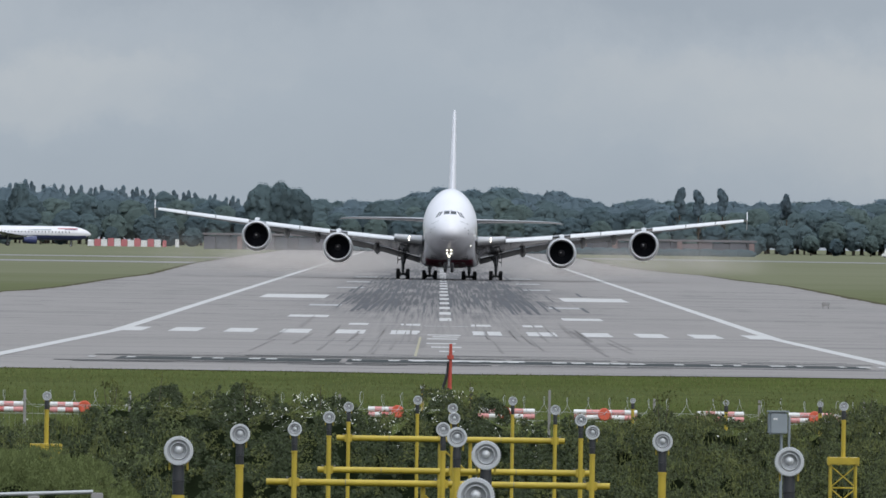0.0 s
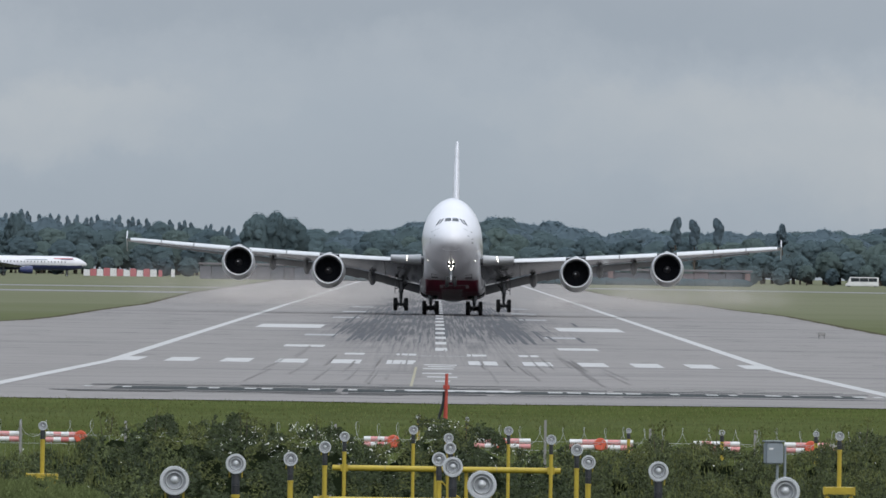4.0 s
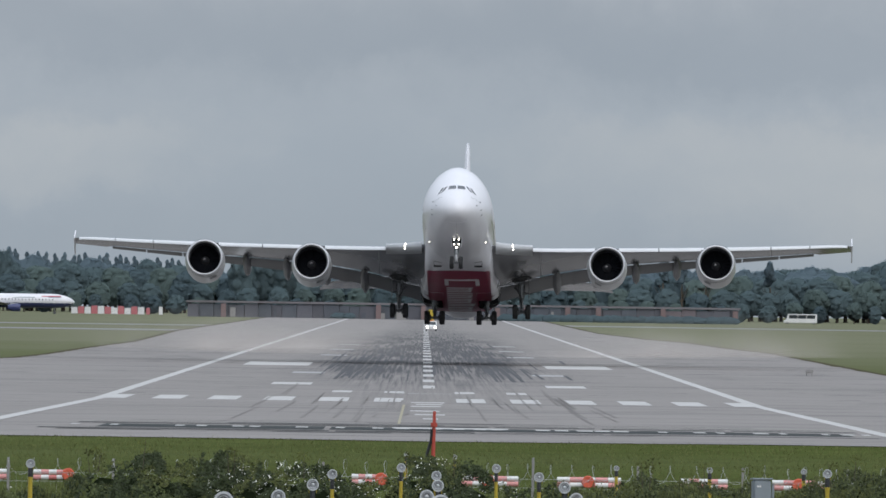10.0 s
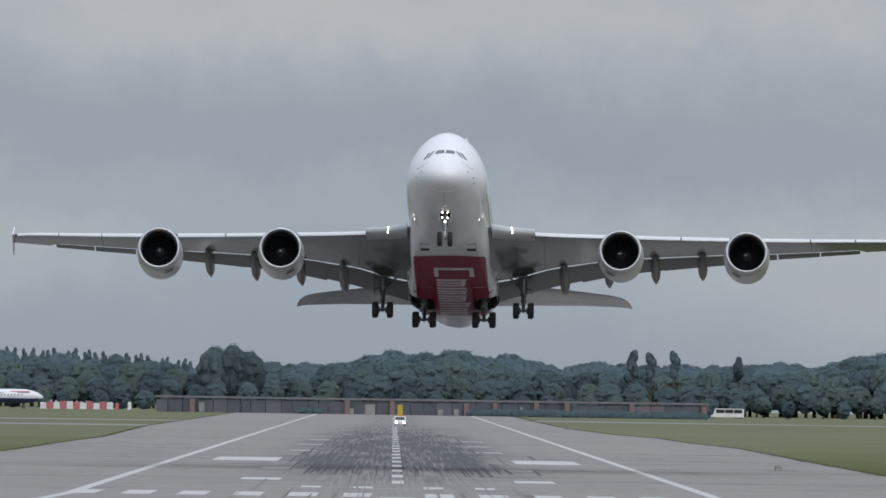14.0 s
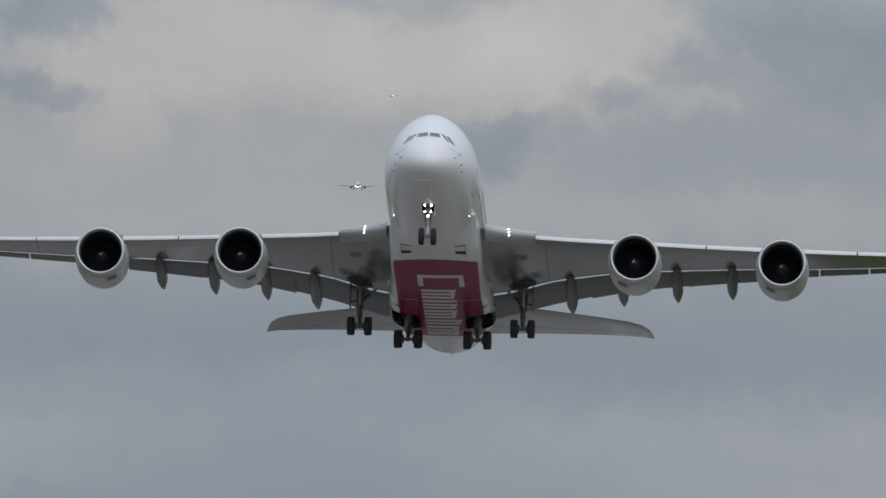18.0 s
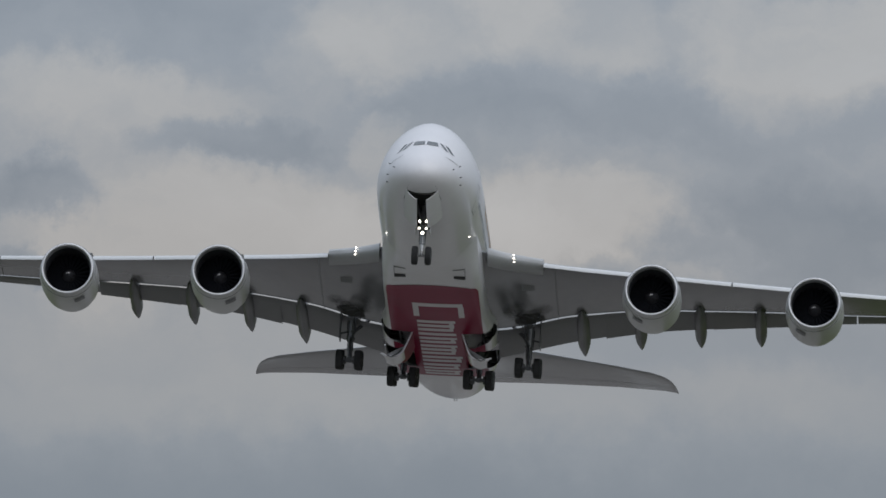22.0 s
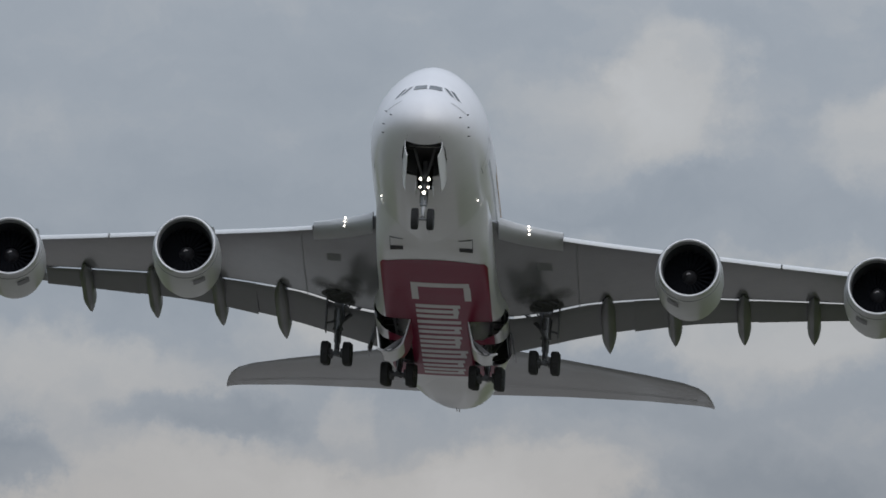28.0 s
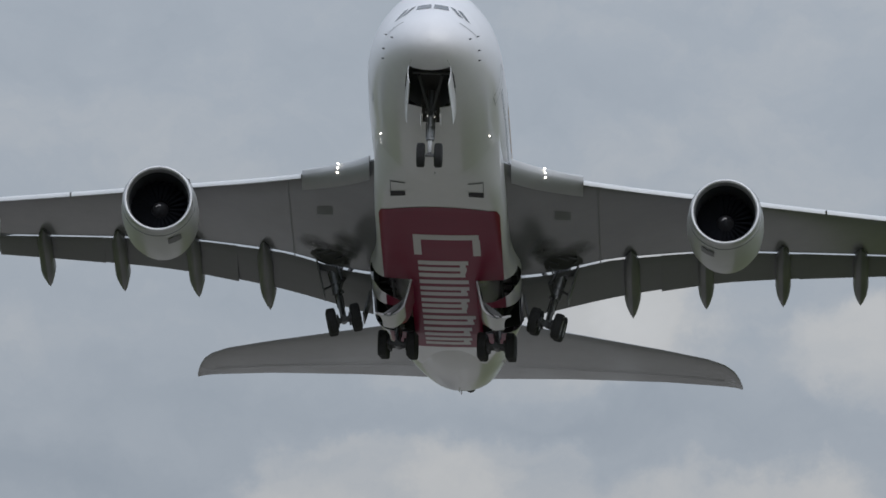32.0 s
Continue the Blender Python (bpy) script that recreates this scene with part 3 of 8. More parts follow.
# ---- the departing airliner ----
# Its own space: x to its starboard seen from ahead as right, y towards the tail, z up; zero between the main wheels, 34 m behind the nose.
BASE = 34.0
HULL = [  # station, bottom, top, half width
    (0.0, 4.99, 5.01, 0.02), (0.03, 4.76, 5.25, 0.30), (0.12, 4.53, 5.50, 0.60), (0.4, 4.23, 5.96, 1.06), (1.0, 3.93, 6.56, 1.60), (2.0, 3.60, 7.26, 2.14), (3.0, 3.28, 7.90, 2.50),
    (4.0, 2.97, 8.60, 2.82), (6.0, 2.50, 9.80, 3.24), (8.0, 2.26, 10.58, 3.44), (11.0, 2.12, 11.10, 3.53), (14.0, 2.08, 11.22, 3.58), (30.0, 2.08, 11.18, 3.58),
    (44.0, 2.12, 11.10, 3.58), (49.0, 2.62, 11.08, 3.38), (54.0, 3.72, 11.0, 2.9), (59.0, 5.10, 10.85, 2.35), (64.0, 6.90, 10.5, 1.75), (68.0, 8.10, 10.0, 1.3), (70.4, 8.80, 9.6, 0.5), (70.9, 9.1, 9.35, 0.1),
]


UPPER = 1.84  # how round the upper half is


def hull_at(s):
    return curve_through(HULL, s)


def hull_point(s, a, grow=0.0):
    """A point of the skin at station s; a: 0 at the keel, pi at the crown."""
    b, t, w = hull_at(s)
    zc = lerp(b, t, 0.47)
    sx, cz = math.sin(a), -math.cos(a)
    e = 2 / (UPPER if cz > 0 else 2.15)
    x = w * math.copysign(abs(sx) ** e, sx)
    z = zc + ((t - zc) if cz > 0 else (zc - b)) * math.copysign(abs(cz) ** e, cz)
    n = Vector((sx, 0, cz)) * grow
    return Vector((x, s - BASE, z)) + n


def inside_hull(x, s, z):
    b, t, w = hull_at(s)
    zc = lerp(b, t, 0.47)
    h = (t - zc) if z > zc else (zc - b)
    p = UPPER if z > zc else 2.15
    return (abs(x) / w) ** p + (abs(z - zc) / h) ** p < 1


def nose_station(x, z):
    lo, hi = 0.0, 14.0
    for _ in range(30):
        m = (lo + hi) / 2
        if inside_hull(x, m, z):
            hi = m
        else:
            lo = m
    return hi


def side_x(s, z):
    b, t, w = hull_at(s)
    zc = lerp(b, t, 0.47)
    h = (t - zc) if z > zc else (zc - b)
    p = UPPER if z > zc else 2.15
    return w * max(0.0, 1 - (abs(z - zc) / h) ** p) ** (1 / p)


def patch_on_nose(quad, off=0.012, n=6):
    """A sheet laid on the nose over four (x, z) corners seen from ahead."""
    rows = []
    for i in range(n + 1):
        r = []
        for j in range(n + 1):
            u, v = i / n, j / n
            x = lerp(lerp(quad[0][0], quad[1][0], u), lerp(quad[3][0], quad[2][0], u), v)
            z = lerp(lerp(quad[0][1], quad[1][1], u), lerp(quad[3][1], quad[2][1], u), v)
            s = nose_station(x, z)
            r.append((x * 1.002, s - BASE - off, z + off * 0.5))
        rows.append(r)
    return grid_mesh(rows)[0]


def belly_z(x, s):
    """Underside of the wing-to-body fairing: flat below with rounded edges, melting into the round hull at both ends."""
    depth, half, r = along(FAIRING, s)
    ax = min(abs(x), half)
    flat = half - r
    z = depth + 0.012 * ax * ax + (r - math.sqrt(max(0.0, r * r - (ax - flat) ** 2)) if ax > flat else 0.0)
    b, t, w = hull_at(s)
    zc = lerp(b, t, 0.47)
    round_z = zc - (zc - b) * max(0.0, 1 - (ax / w) ** 2.15) ** (1 / 2.15) + 0.06
    f = min(1.0, max(0.0, min((s - 12.0) / 5.0, (50.2 - s) / 8.0)))
    return lerp(round_z, z, f * f * (3 - 2 * f))


FAIRING = [  # station, depth, half width, edge radius
    (12.0, 2.08, 3.2, 1.2), (18.5, 1.99, 3.36, 0.8), (21.0, 1.89, 3.42, 0.7), (24.0, 1.79, 3.43, 0.6), (27.0, 1.73, 3.52, 0.6), (28.4, 1.71, 3.68, 0.7), (29.6, 1.70, 3.92, 0.8), (30.4, 1.70, 4.0, 0.9), (38.4, 1.75, 4.0, 0.9),
    (42.0, 2.05, 3.6, 1.2), (46.0, 2.5, 3.1, 1.4), (50.2, 3.1, 2.4, 1.4)]
WING = [  # across, leading edge station, leading edge height, chord, fall to the trailing edge, thickness
    (2.6, 16.8, 4.55, 20.3, 2.45, 2.2), (3.6, 18.6, 4.62, 18.6, 2.25, 2.1), (5.4, 20.6, 4.80, 16.8, 1.85, 1.9), (9.0, 23.4, 5.22, 14.2, 1.10, 1.5), (12.5, 25.8, 5.65, 12.3, 0.60, 1.25),
    (15.0, 27.5, 5.98, 11.1, 0.38, 1.1), (20.0, 31.0, 6.65, 9.3, 0.18, 0.9), (26.0, 35.2, 7.50, 7.3, 0.12, 0.7), (33.0, 40.1, 8.55, 5.4, 0.08, 0.5), (38.2, 43.7, 9.35, 4.0, 0.05, 0.36), (39.75, 45.3, 9.58, 2.9, 0.05, 0.22),
]


def flap_cut(ax):
    return along(((0, 0.70), (5.6, 0.70), (8.5, 0.652), (13.0, 0.652), (18.0, 0.68), (24.4, 0.70)), ax)[0]


def wing_section(ax, side, cut=1.0):
    """Points of one section, from the cut at the back over the top to the nose and back below."""
    le, z, ch, fall, th = curve_through(WING, ax)
    out = []
    n = 12
    for k in range(n + 1):
        c = cut * (1 + math.cos(math.pi * k / n)) / 2
        out.append((c, 1))
    for k in range(1, n + 1):
        c = cut * (1 - math.cos(math.pi * k / n)) / 2
        out.append((c, -1))
    pts = []
    for c, up in out:
        t = th * (1.48 * math.sqrt(max(c, 0)) - 0.63 * c - 1.76 * c * c + 1.42 * c**3 - 0.51 * c**4)
        y = le + ch * c
        zz = z - fall * c**1.15 + (t * 0.55 if up > 0 else -t * 0.45)
        pts.append((side * ax, y - BASE, zz))
    return pts


def wing_under(ax, c):
    le, z, ch, fall, th = curve_through(WING, ax)
    t = th * (1.48 * math.sqrt(max(c, 0)) - 0.63 * c - 1.76 * c * c + 1.42 * c**3 - 0.51 * c**4)
    return le + ch * c - BASE, z - fall * c**1.15 - t * 0.45


def wing_top(ax, c):
    le, z, ch, fall, th = curve_through(WING, ax)
    t = th * (1.48 * math.sqrt(max(c, 0)) - 0.63 * c - 1.76 * c * c + 1.42 * c**3 - 0.51 * c**4)
    return le + ch * c - BASE, z - fall * c**1.15 + t * 0.55


def build_fuselage(plane):
    stations = [0.0, 0.01, 0.03, 0.07, 0.12, 0.25, 0.4, 0.65, 1.0, 1.2, 1.4, 1.5, 1.6, 1.7, 1.8, 1.9, 2.0] + steps(2.1, 7.0, 49) + steps(7.5, 16, 12) + steps(18, 44, 13) + steps(45, 70.4, 24) + [70.9]
    fine = [-math.pi + k * 0.08 for k in range(30)] + steps(-0.72, 0.72, 96) + [math.pi - k * 0.08 for k in range(29, 0, -1)]

    def keep(c):
        s = c.y + BASE
        if NOSE_BAY[0] < s < NOSE_BAY[1] and abs(c.x) < bay_half(s) and c.z < 4.6:
            return False
        return True

    rows = [[hull_point(s, a) for a in fine] for s in stations]
    bm, _ = grid_mesh(rows, True, keep=keep)
    hull = part("fuselage", done(bm), WHITE, plane, "glossy white double-deck fuselage")
    # flight-deck windows
    for s in (-1, 1):
        for q in (((0.06, 7.40), (0.85, 7.36), (0.76, 7.80), (0.08, 7.85)), ((1.34, 7.12), (1.58, 7.00), (1.09, 7.74), (0.88, 7.82)), ((1.70, 6.98), (1.93, 6.86), (1.47, 7.62), (1.25, 7.70))):
            part("cockpit_window", done(patch_on_nose([(s * x, z) for x, z in q], 0.02)), GLASS, hull, "dark flight-deck window pane")
    # nose cone seam, probes and pitot tubes
    for s in (-1, 1):
        for sx, sz, ln in ((2.3, 6.15, 0.4), (1.95, 5.6, 0.3), (2.4, 5.35, 0.25), (2.42, 4.9, 0.22)):
            st = nose_station(sx, sz)
            bm = bmesh.new()
            tube(bm, (s * sx, st - BASE, sz), (s * (sx + 0.12), st - BASE - ln * 0.25, sz), 0.04, 0.02, 6)
            part("probe", bm, DARKSTEEL, hull)
        part("service_panel_line", done(patch_on_nose([(s * x, z) for x, z in ((1.42, 6.42), (2.25, 6.12), (2.24, 6.16), (1.41, 6.46))], 0.015)), SEAM, hull)
        part("radome_seam", done(patch_on_nose([(s * x, z) for x, z in ((0.9, 4.15), (1.3, 3.55), (1.34, 3.56), (0.94, 4.16))], 0.012)), SEAM, hull)
    # cabin windows on two decks and the doors
    for s in (-1, 1):
        for z, a, b in ((8.15, 11.0, 56), (5.35, 9.0, 58)):
            bm = bmesh.new()
            st = a
            while st < b:
                r = [[(s * (side_x(q, zz) + 0.012), q - BASE, zz) for q in (st, st + 0.24)] for zz in (z - 0.17, z + 0.17)]
                grid_mesh(r, bm=bm)
                st += 0.55
            part("cabin_window_row", bm, GLASS, hull)["kind"] = "stuff"
        for z0, z1, sts in ((4.35, 6.25, (7.2, 15.5, 25, 50)), (7.3, 8.95, (16, 33, 52))):
            for st in sts:
                bm = bmesh.new()
                for q0, q1, za, zb in ((st, st + 0.05, z0, z1), (st + 1.05, st + 1.1, z0, z1), (st, st + 1.1, z0, z0 + 0.05), (st, st + 1.1, z1 - 0.05, z1)):
                    r = [[(s * (side_x(q, zz) + 0.012), q - BASE, zz) for q in steps(q0, q1, 3)] for zz in steps(za, zb, 6)]
                    grid_mesh(r, bm=bm)
                part("cabin_door_outline", bm, SEAM, hull)
        # gold-coloured title on the upper side, as plain strokes
        for k in range(8):
            st = 14.5 + k * 1.55
            bm = bmesh.new()
            for q0, q1, za, zb in ((st, st + 0.35, 6.2, 7.5), (st, st + 1.1, 6.2, 6.5)):
                r = [[(s * (side_x(q, zz) + 0.014), q - BASE, zz) for q in (q0, q1)] for zz in steps(za, zb, 4)]
                grid_mesh(r, bm=bm)
            part("title_bar", bm, TITLE, hull)
        # small lit lamp on the lower side
        bm = bmesh.new()
        st, z = 11.0, 3.6
        bmesh.ops.create_icosphere(bm, subdivisions=2, radius=0.035, matrix=Matrix.Translation((s * (side_x(st, z) + 0.02), st - BASE, z)))
        part("side_lamp", bm, LAMP, hull)
    # keel beacon and drain masts
    for st in (12.5, 55.0, 58.0):
        bm = bmesh.new()
        b = hull_at(st)[0]
        box(bm, -0.03, st - BASE, b - 0.10, 0.03, st - BASE + 0.4, b + 0.1, 0.01)
        part("drain_mast", bm, WHITE, hull)
    # tail cone exhaust
    bm = bmesh.new()
    lathe(bm, [(70.6 - BASE, 0.42), (71.2 - BASE, 0.30), (71.2 - BASE, 0.24), (70.7 - BASE, 0.22)], (0, 0, 9.2), "y", 16)
    part("tail_exhaust", done(bm), DARKSTEEL, hull)


TITLE = material("gold_title", (0.45, 0.30, 0.16), 0.4)
NOSE_BAY = (1.4, 5.9)


def bay_half(s):
    """Half width of the nose wheel bay: narrow at its front corners, widest beside the leg's foot, a slot behind."""
    return along(((1.0, 0.98), (1.4, 1.02), (2.2, 1.22), (3.0, 1.28), (4.49, 1.24), (4.51, 0.45), (6.5, 0.45)), s)[0]


RED_HALF = 3.17
BODY_BAY = (29.2, 33.0, 1.72)
BAY_SPLIT = 31.1
LEG_HOLE = (33.9, 38.4, 1.8)


def build_belly(plane):
    """Wing-to-body fairing with its red underside."""
    st = steps(12.0, 28.8, 84) + steps(28.9, 39.0, 101) + steps(39.2, 50.2, 55)

    def keep(c):
        s, x = c.y + BASE, abs(c.x)
        if LEG_HOLE[0] < s < LEG_HOLE[1] and LEG_HOLE[2] < x and c.z < 3.6:
            return False
        if not (BODY_BAY[0] < s < BODY_BAY[1] and BODY_BAY[2] < x and c.z < 3.05):
            return True
        # behind the front door the bay narrows towards a rounded corner
        return s > BAY_SPLIT and x > 3.7 - 0.55 * (s - BAY_SPLIT) ** 1.3

    rows = []
    for s in st:
        half = along(FAIRING, s)[1]
        inner = [0.1 * k for k in range(0, 27)]
        right = inner + [lerp(2.6, half, 1 - (1 - k / 18) ** 1.5) for k in range(1, 19)]
        xs = [-x for x in right[:0:-1]] + right
        rows.append([(half * -1 + 0.02, s - BASE, 4.9)] + [(x, s - BASE, belly_z(x, s)) for x in xs] + [(half - 0.02, s - BASE, 4.9)])
    bm, _ = grid_mesh(rows, keep=keep)
    belly = part("belly_fairing", done(bm), WHITE, plane, "bulged white wing-to-body fairing")

    # red panel: its front edge bows forward and has rounded corners
    xs = [-RED_HALF + RED_HALF * 2 * k / 80 for k in range(81)]
    rows = []
    for k in range(24 + 176):
        r = []
        for x in xs:
            q = abs(x) / RED_HALF
            front = 17.9 + 1.0 * q * q + 0.9 * max(0.0, (q - 0.88) / 0.12) ** 3
            s = lerp(front, 24.0, k / 24) if k < 24 else 24.0 + (k - 24) * 0.1
            xx = x
            r.append((xx, s - BASE, belly_z(xx, s) - 0.022))
        rows.append(r)
    bm, _ = grid_mesh(rows, keep=keep)
    part("red_panel", done(bm), RED, belly, "deep red painted belly panel")
    # white lettering shown as plain strokes running fore and aft
    rng = random.Random(8)

    def stroke(s0, s1, xa, xb):
        r = [[(x, s - BASE, belly_z(x, s) - 0.034) for x in steps(xa, xb, 5)] for s in steps(s0, s1, 3)]
        part("white_lettering_bar", done(grid_mesh(r)[0]), MARKWHITE, belly)

    # a tall opening bracket, then uprights joined in groups
    stroke(22.0, 22.75, -1.45, 2.0)
    stroke(22.75, 25.1, -1.45, -1.05)
    stroke(22.75, 25.2, 1.65, 2.05)
    s = 26.0
    for w, arms, end in ((0.62, 3, 1.35), (0.62, 1, 1.3), (0.6, 2, 1.3), (0.6, 3, 1.25), (0.6, 2, 1.5), (0.6, 2, 1.25), (0.6, 2, 1.2)):
        s0 = s
        for k in range(arms):
            stroke(s, s + w, -1.3, end - 0.1 * k)
            s += w + 0.36
        if arms > 1:
            stroke(s0 + w, s - 0.36 - w, end - 0.45, end - 0.15)
        s += 0.12
    stroke(29.55, 30.1, 1.75, 2.15)
    # ram-air inlets ahead of the red
    for sd in (-1, 1):
        for s0, s1, x0, x1, mat in ((14.75, 14.88, 1.62, 2.38, SEAM), (15.75, 16.3, 1.64, 2.40, BLACK)):
            r = [[(sd * x, s + 0.3 * (x - 1.6) - BASE, belly_z(x, s + 0.3 * (x - 1.6)) - 0.02) for x in steps(x0, x1, 6)] for s in steps(s0, s1, 3)]
            part("air_inlet", done(grid_mesh(r)[0]), mat, belly, "dark ram-air inlet")
        r = [[(sd * x, s + 0.3 * (x - 1.6) - BASE, belly_z(x, s + 0.3 * (x - 1.6)) - 0.016) for x in (2.39, 2.43)] for s in steps(14.75, 16.3, 5)]
        part("inlet_edge", done(grid_mesh(r)[0]), SEAM, belly)
    # body gear bays: dark lining behind the openings
    for sd in (-1, 1):
        bm = bmesh.new()
        a, b, x0, x1 = BODY_BAY[0] - 0.02 - BASE, LEG_HOLE[1] + 0.02 - BASE, BODY_BAY[2] - 0.02, 3.80
        rows = [[(sd * x0, q, belly_z(x0, q + BASE) + 0.03), (sd * x0, q, 4.4), (sd * x1, q, 4.4), (sd * x1, q, belly_z(x1, q + BASE) + 0.08)] for q in steps(a, b, 8)]
        _, vs = grid_mesh(rows, bm=bm)
        bm.faces.new(vs[0]), bm.faces.new(vs[-1])
        bmesh.ops.recalc_face_normals(bm, faces=bm.faces)
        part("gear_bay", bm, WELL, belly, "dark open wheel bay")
        for k in range(7):
            y = lerp(a, b, (k + 0.5) / 7)
            bm = bmesh.new()
            tube(bm, (sd * x0, y, 3.6), (sd * x1, y, 3.5), 0.06, n=6)
            part("bay_pipe", bm, WELL, belly)
        for x, z in ((1.7, 3.3), (2.9, 3.1)):
            bm = bmesh.new()
            tube(bm, (sd * x, a, z), (sd * x, b, z), 0.09, n=6)
            part("bay_pipe", bm, DARKSTEEL, belly)


def build_wing(plane, sd):
    sections = steps(2.6, 39.75, 46)
    bm, vs = grid_mesh([wing_section(a, sd, flap_cut(a) if a < 24.4 else (0.76 if a < 36 else 1.0)) for a in sections])
    bm.faces.new(vs[-1])
    for i in range(len(sections) - 1):  # close the back
        bm.faces.new((vs[i][0], vs[i + 1][0], vs[i + 1][-1], vs[i][-1]))
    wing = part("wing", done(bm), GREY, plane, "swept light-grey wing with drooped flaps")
    # drooped leading edge: slats in segments, clear of the engine pylons
    for a, b in ((3.7, 7.36), (7.4, 13.6), (16.0, 20.0), (20.1, 24.6), (27.0, 31.4), (31.5, 35.4), (35.5, 39.3)):
        rows = []
        for ax in steps(a, b, 8):
            le, z, ch, fall, th = curve_through(WING, ax)
            r = []
            if a > 5:
                # a thin curved plate, let down and forward from the wing's upper skin
                c = min(1.25, 0.13 * ch + 0.42)
                ca, sa = math.cos(radians(27)), math.sin(radians(27))
                for k in range(15):
                    q = k / 14 * math.tau
                    u = (1 + math.cos(q)) / 2
                    t = 0.15 * c * (1.48 * math.sqrt(u) - 0.63 * u - 1.76 * u * u + 1.42 * u**3 - 0.51 * u**4) * (1.1 if q < math.pi else -0.5) * 1.6
                    r.append((sd * ax, le - 0.46 * c + c * u * ca - t * sa - BASE, z - 0.30 * c + c * u * sa + t * ca))
                r.pop()
            else:
                for k in range(11):
                    an = math.pi * (0.03 + 0.97 * k / 10)
                    r.append((sd * ax, le - 0.20 + 1.35 * (1 - math.sin(an)) - BASE, z - 0.02 + math.cos(an) * 0.26 * th + (0.10 if math.cos(an) > 0 else 0)))
            rows.append(r)
        bm, v = grid_mesh(rows, a > 5)
        bm.faces.new(v[0]), bm.faces.new(v[-1])
        done(bm)
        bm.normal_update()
        # underside shade is painted in: faces turned down get the darker grey
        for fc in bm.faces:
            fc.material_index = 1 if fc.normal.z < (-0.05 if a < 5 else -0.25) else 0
        part("slat" if a > 5 else "droop_nose", bm, [LIGHTGREY if a > 5 else MIDGREY, EDGE_SHADE], wing, "pale leading-edge slat, extended" if a > 5 else "grey drooped leading edge")
    # flaps and ailerons, hung behind a slot through which the sky shows
    for name, a, b, gap, drop, ang in (("flap", 4.0, 11.42, 0.09, 0.07, 7), ("flap", 11.30, 18.72, 0.08, 0.05, 9), ("flap", 18.63, 24.45, 0.07, 0.04, 10), ("aileron", 24.5, 28.5, 0.03, 0.02, 5), ("aileron", 28.6, 32.3, 0.03, 0.02, 4), ("aileron", 32.4, 35.9, 0.03, 0.02, 3)):
        rows = []
        for ax in steps(a, b, 8):
            cut = flap_cut(ax) if name == "flap" else 0.76
            le, z, ch, fall, th = curve_through(WING, ax)
            y0, z0 = le + ch * cut + gap - BASE, z - fall * cut**1.15 - th * 0.16 - drop
            ln, tk = ch * (0.975 - cut if name == "flap" else 0.24), max(0.16, th * 0.26)
            ca, sa = math.cos(radians(ang)), math.sin(radians(ang))
            r = []
            for k in range(15):
                q = k / 14 * math.tau
                c = (1 + math.cos(q)) / 2
                t = tk * (1.48 * math.sqrt(c) - 0.63 * c - 1.76 * c * c + 1.42 * c**3 - 0.51 * c**4) * (0.6 if q < math.pi else -0.55)
                r.append((sd * ax, y0 + ln * c * ca + t * sa, z0 - ln * c * sa + t * ca))
            rows.append(r[:-1])
        bm, v = grid_mesh(rows, True)
        bm.faces.new(v[0]), bm.faces.new(v[-1])
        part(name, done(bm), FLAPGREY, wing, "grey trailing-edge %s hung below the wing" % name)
    # flap track fairings
    for ax, ln, w in ((9.75, 9.3, 0.46), (13.65, 8.5, 0.44), (17.75, 8.1, 0.42), (21.9, 7.5, 0.42)):
        y, z = wing_under(ax, 0.60)
        rows = []
        for k in range(13):
            q = k / 12
            prof = max(0.03, min(1.0, (q / 0.22) ** 0.55) * min(1.0, ((1 - q) / 0.30) ** 0.75))
            droop = 0.12 + 0.45 * q + 0.55 * max(0, q - 0.5) ** 1.2
            r = []
            for j in range(12):
                an = j / 12 * math.tau
                r.append((sd * ax + w * prof * math.sin(an), y - 0.4 + ln * q, z - droop + 0.62 * prof * math.cos(an)))
            rows.append(r)
        bm, v = grid_mesh(rows, True)
        bm.faces.new(v[0]), bm.faces.new(v[-1])
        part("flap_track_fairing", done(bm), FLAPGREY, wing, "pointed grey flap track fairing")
    # wingtip fence
    bm = bmesh.new()
    x = sd * 39.8
    outline = [(45.2, 9.6), (47.4, 10.75), (48.0, 10.8), (47.9, 9.6), (48.0, 8.35), (47.4, 8.4)]
    a = [bm.verts.new((x - 0.05, y - BASE, z)) for y, z in outline]
    b = [bm.verts.new((x + 0.05, y - BASE, z)) for y, z in outline]
    bm.faces.new(a), bm.faces.new(b[::-1])
    for i in range(6):
        bm.faces.new((a[i], a[(i + 1) % 6], b[(i + 1) % 6], b[i]))
    part("wingtip_fence", done(bm), WHITE, wing, smooth=False)
    # landing lights in the root
    for k in range(3):
        le, z, ch, fall, th = curve_through(WING, 5.4 + 0.0 * k)
        bm = bmesh.new()
        bmesh.ops.create_icosphere(bm, subdivisions=2, radius=0.055, matrix=Matrix.Translation((sd * (5.4 + 0.02 * k), le - 0.24 + 0.03 * k * k - BASE, z + 0.28 - 0.23 * k)))
        part("landing_light", bm, LAMP, wing, "lit landing light in the wing root")
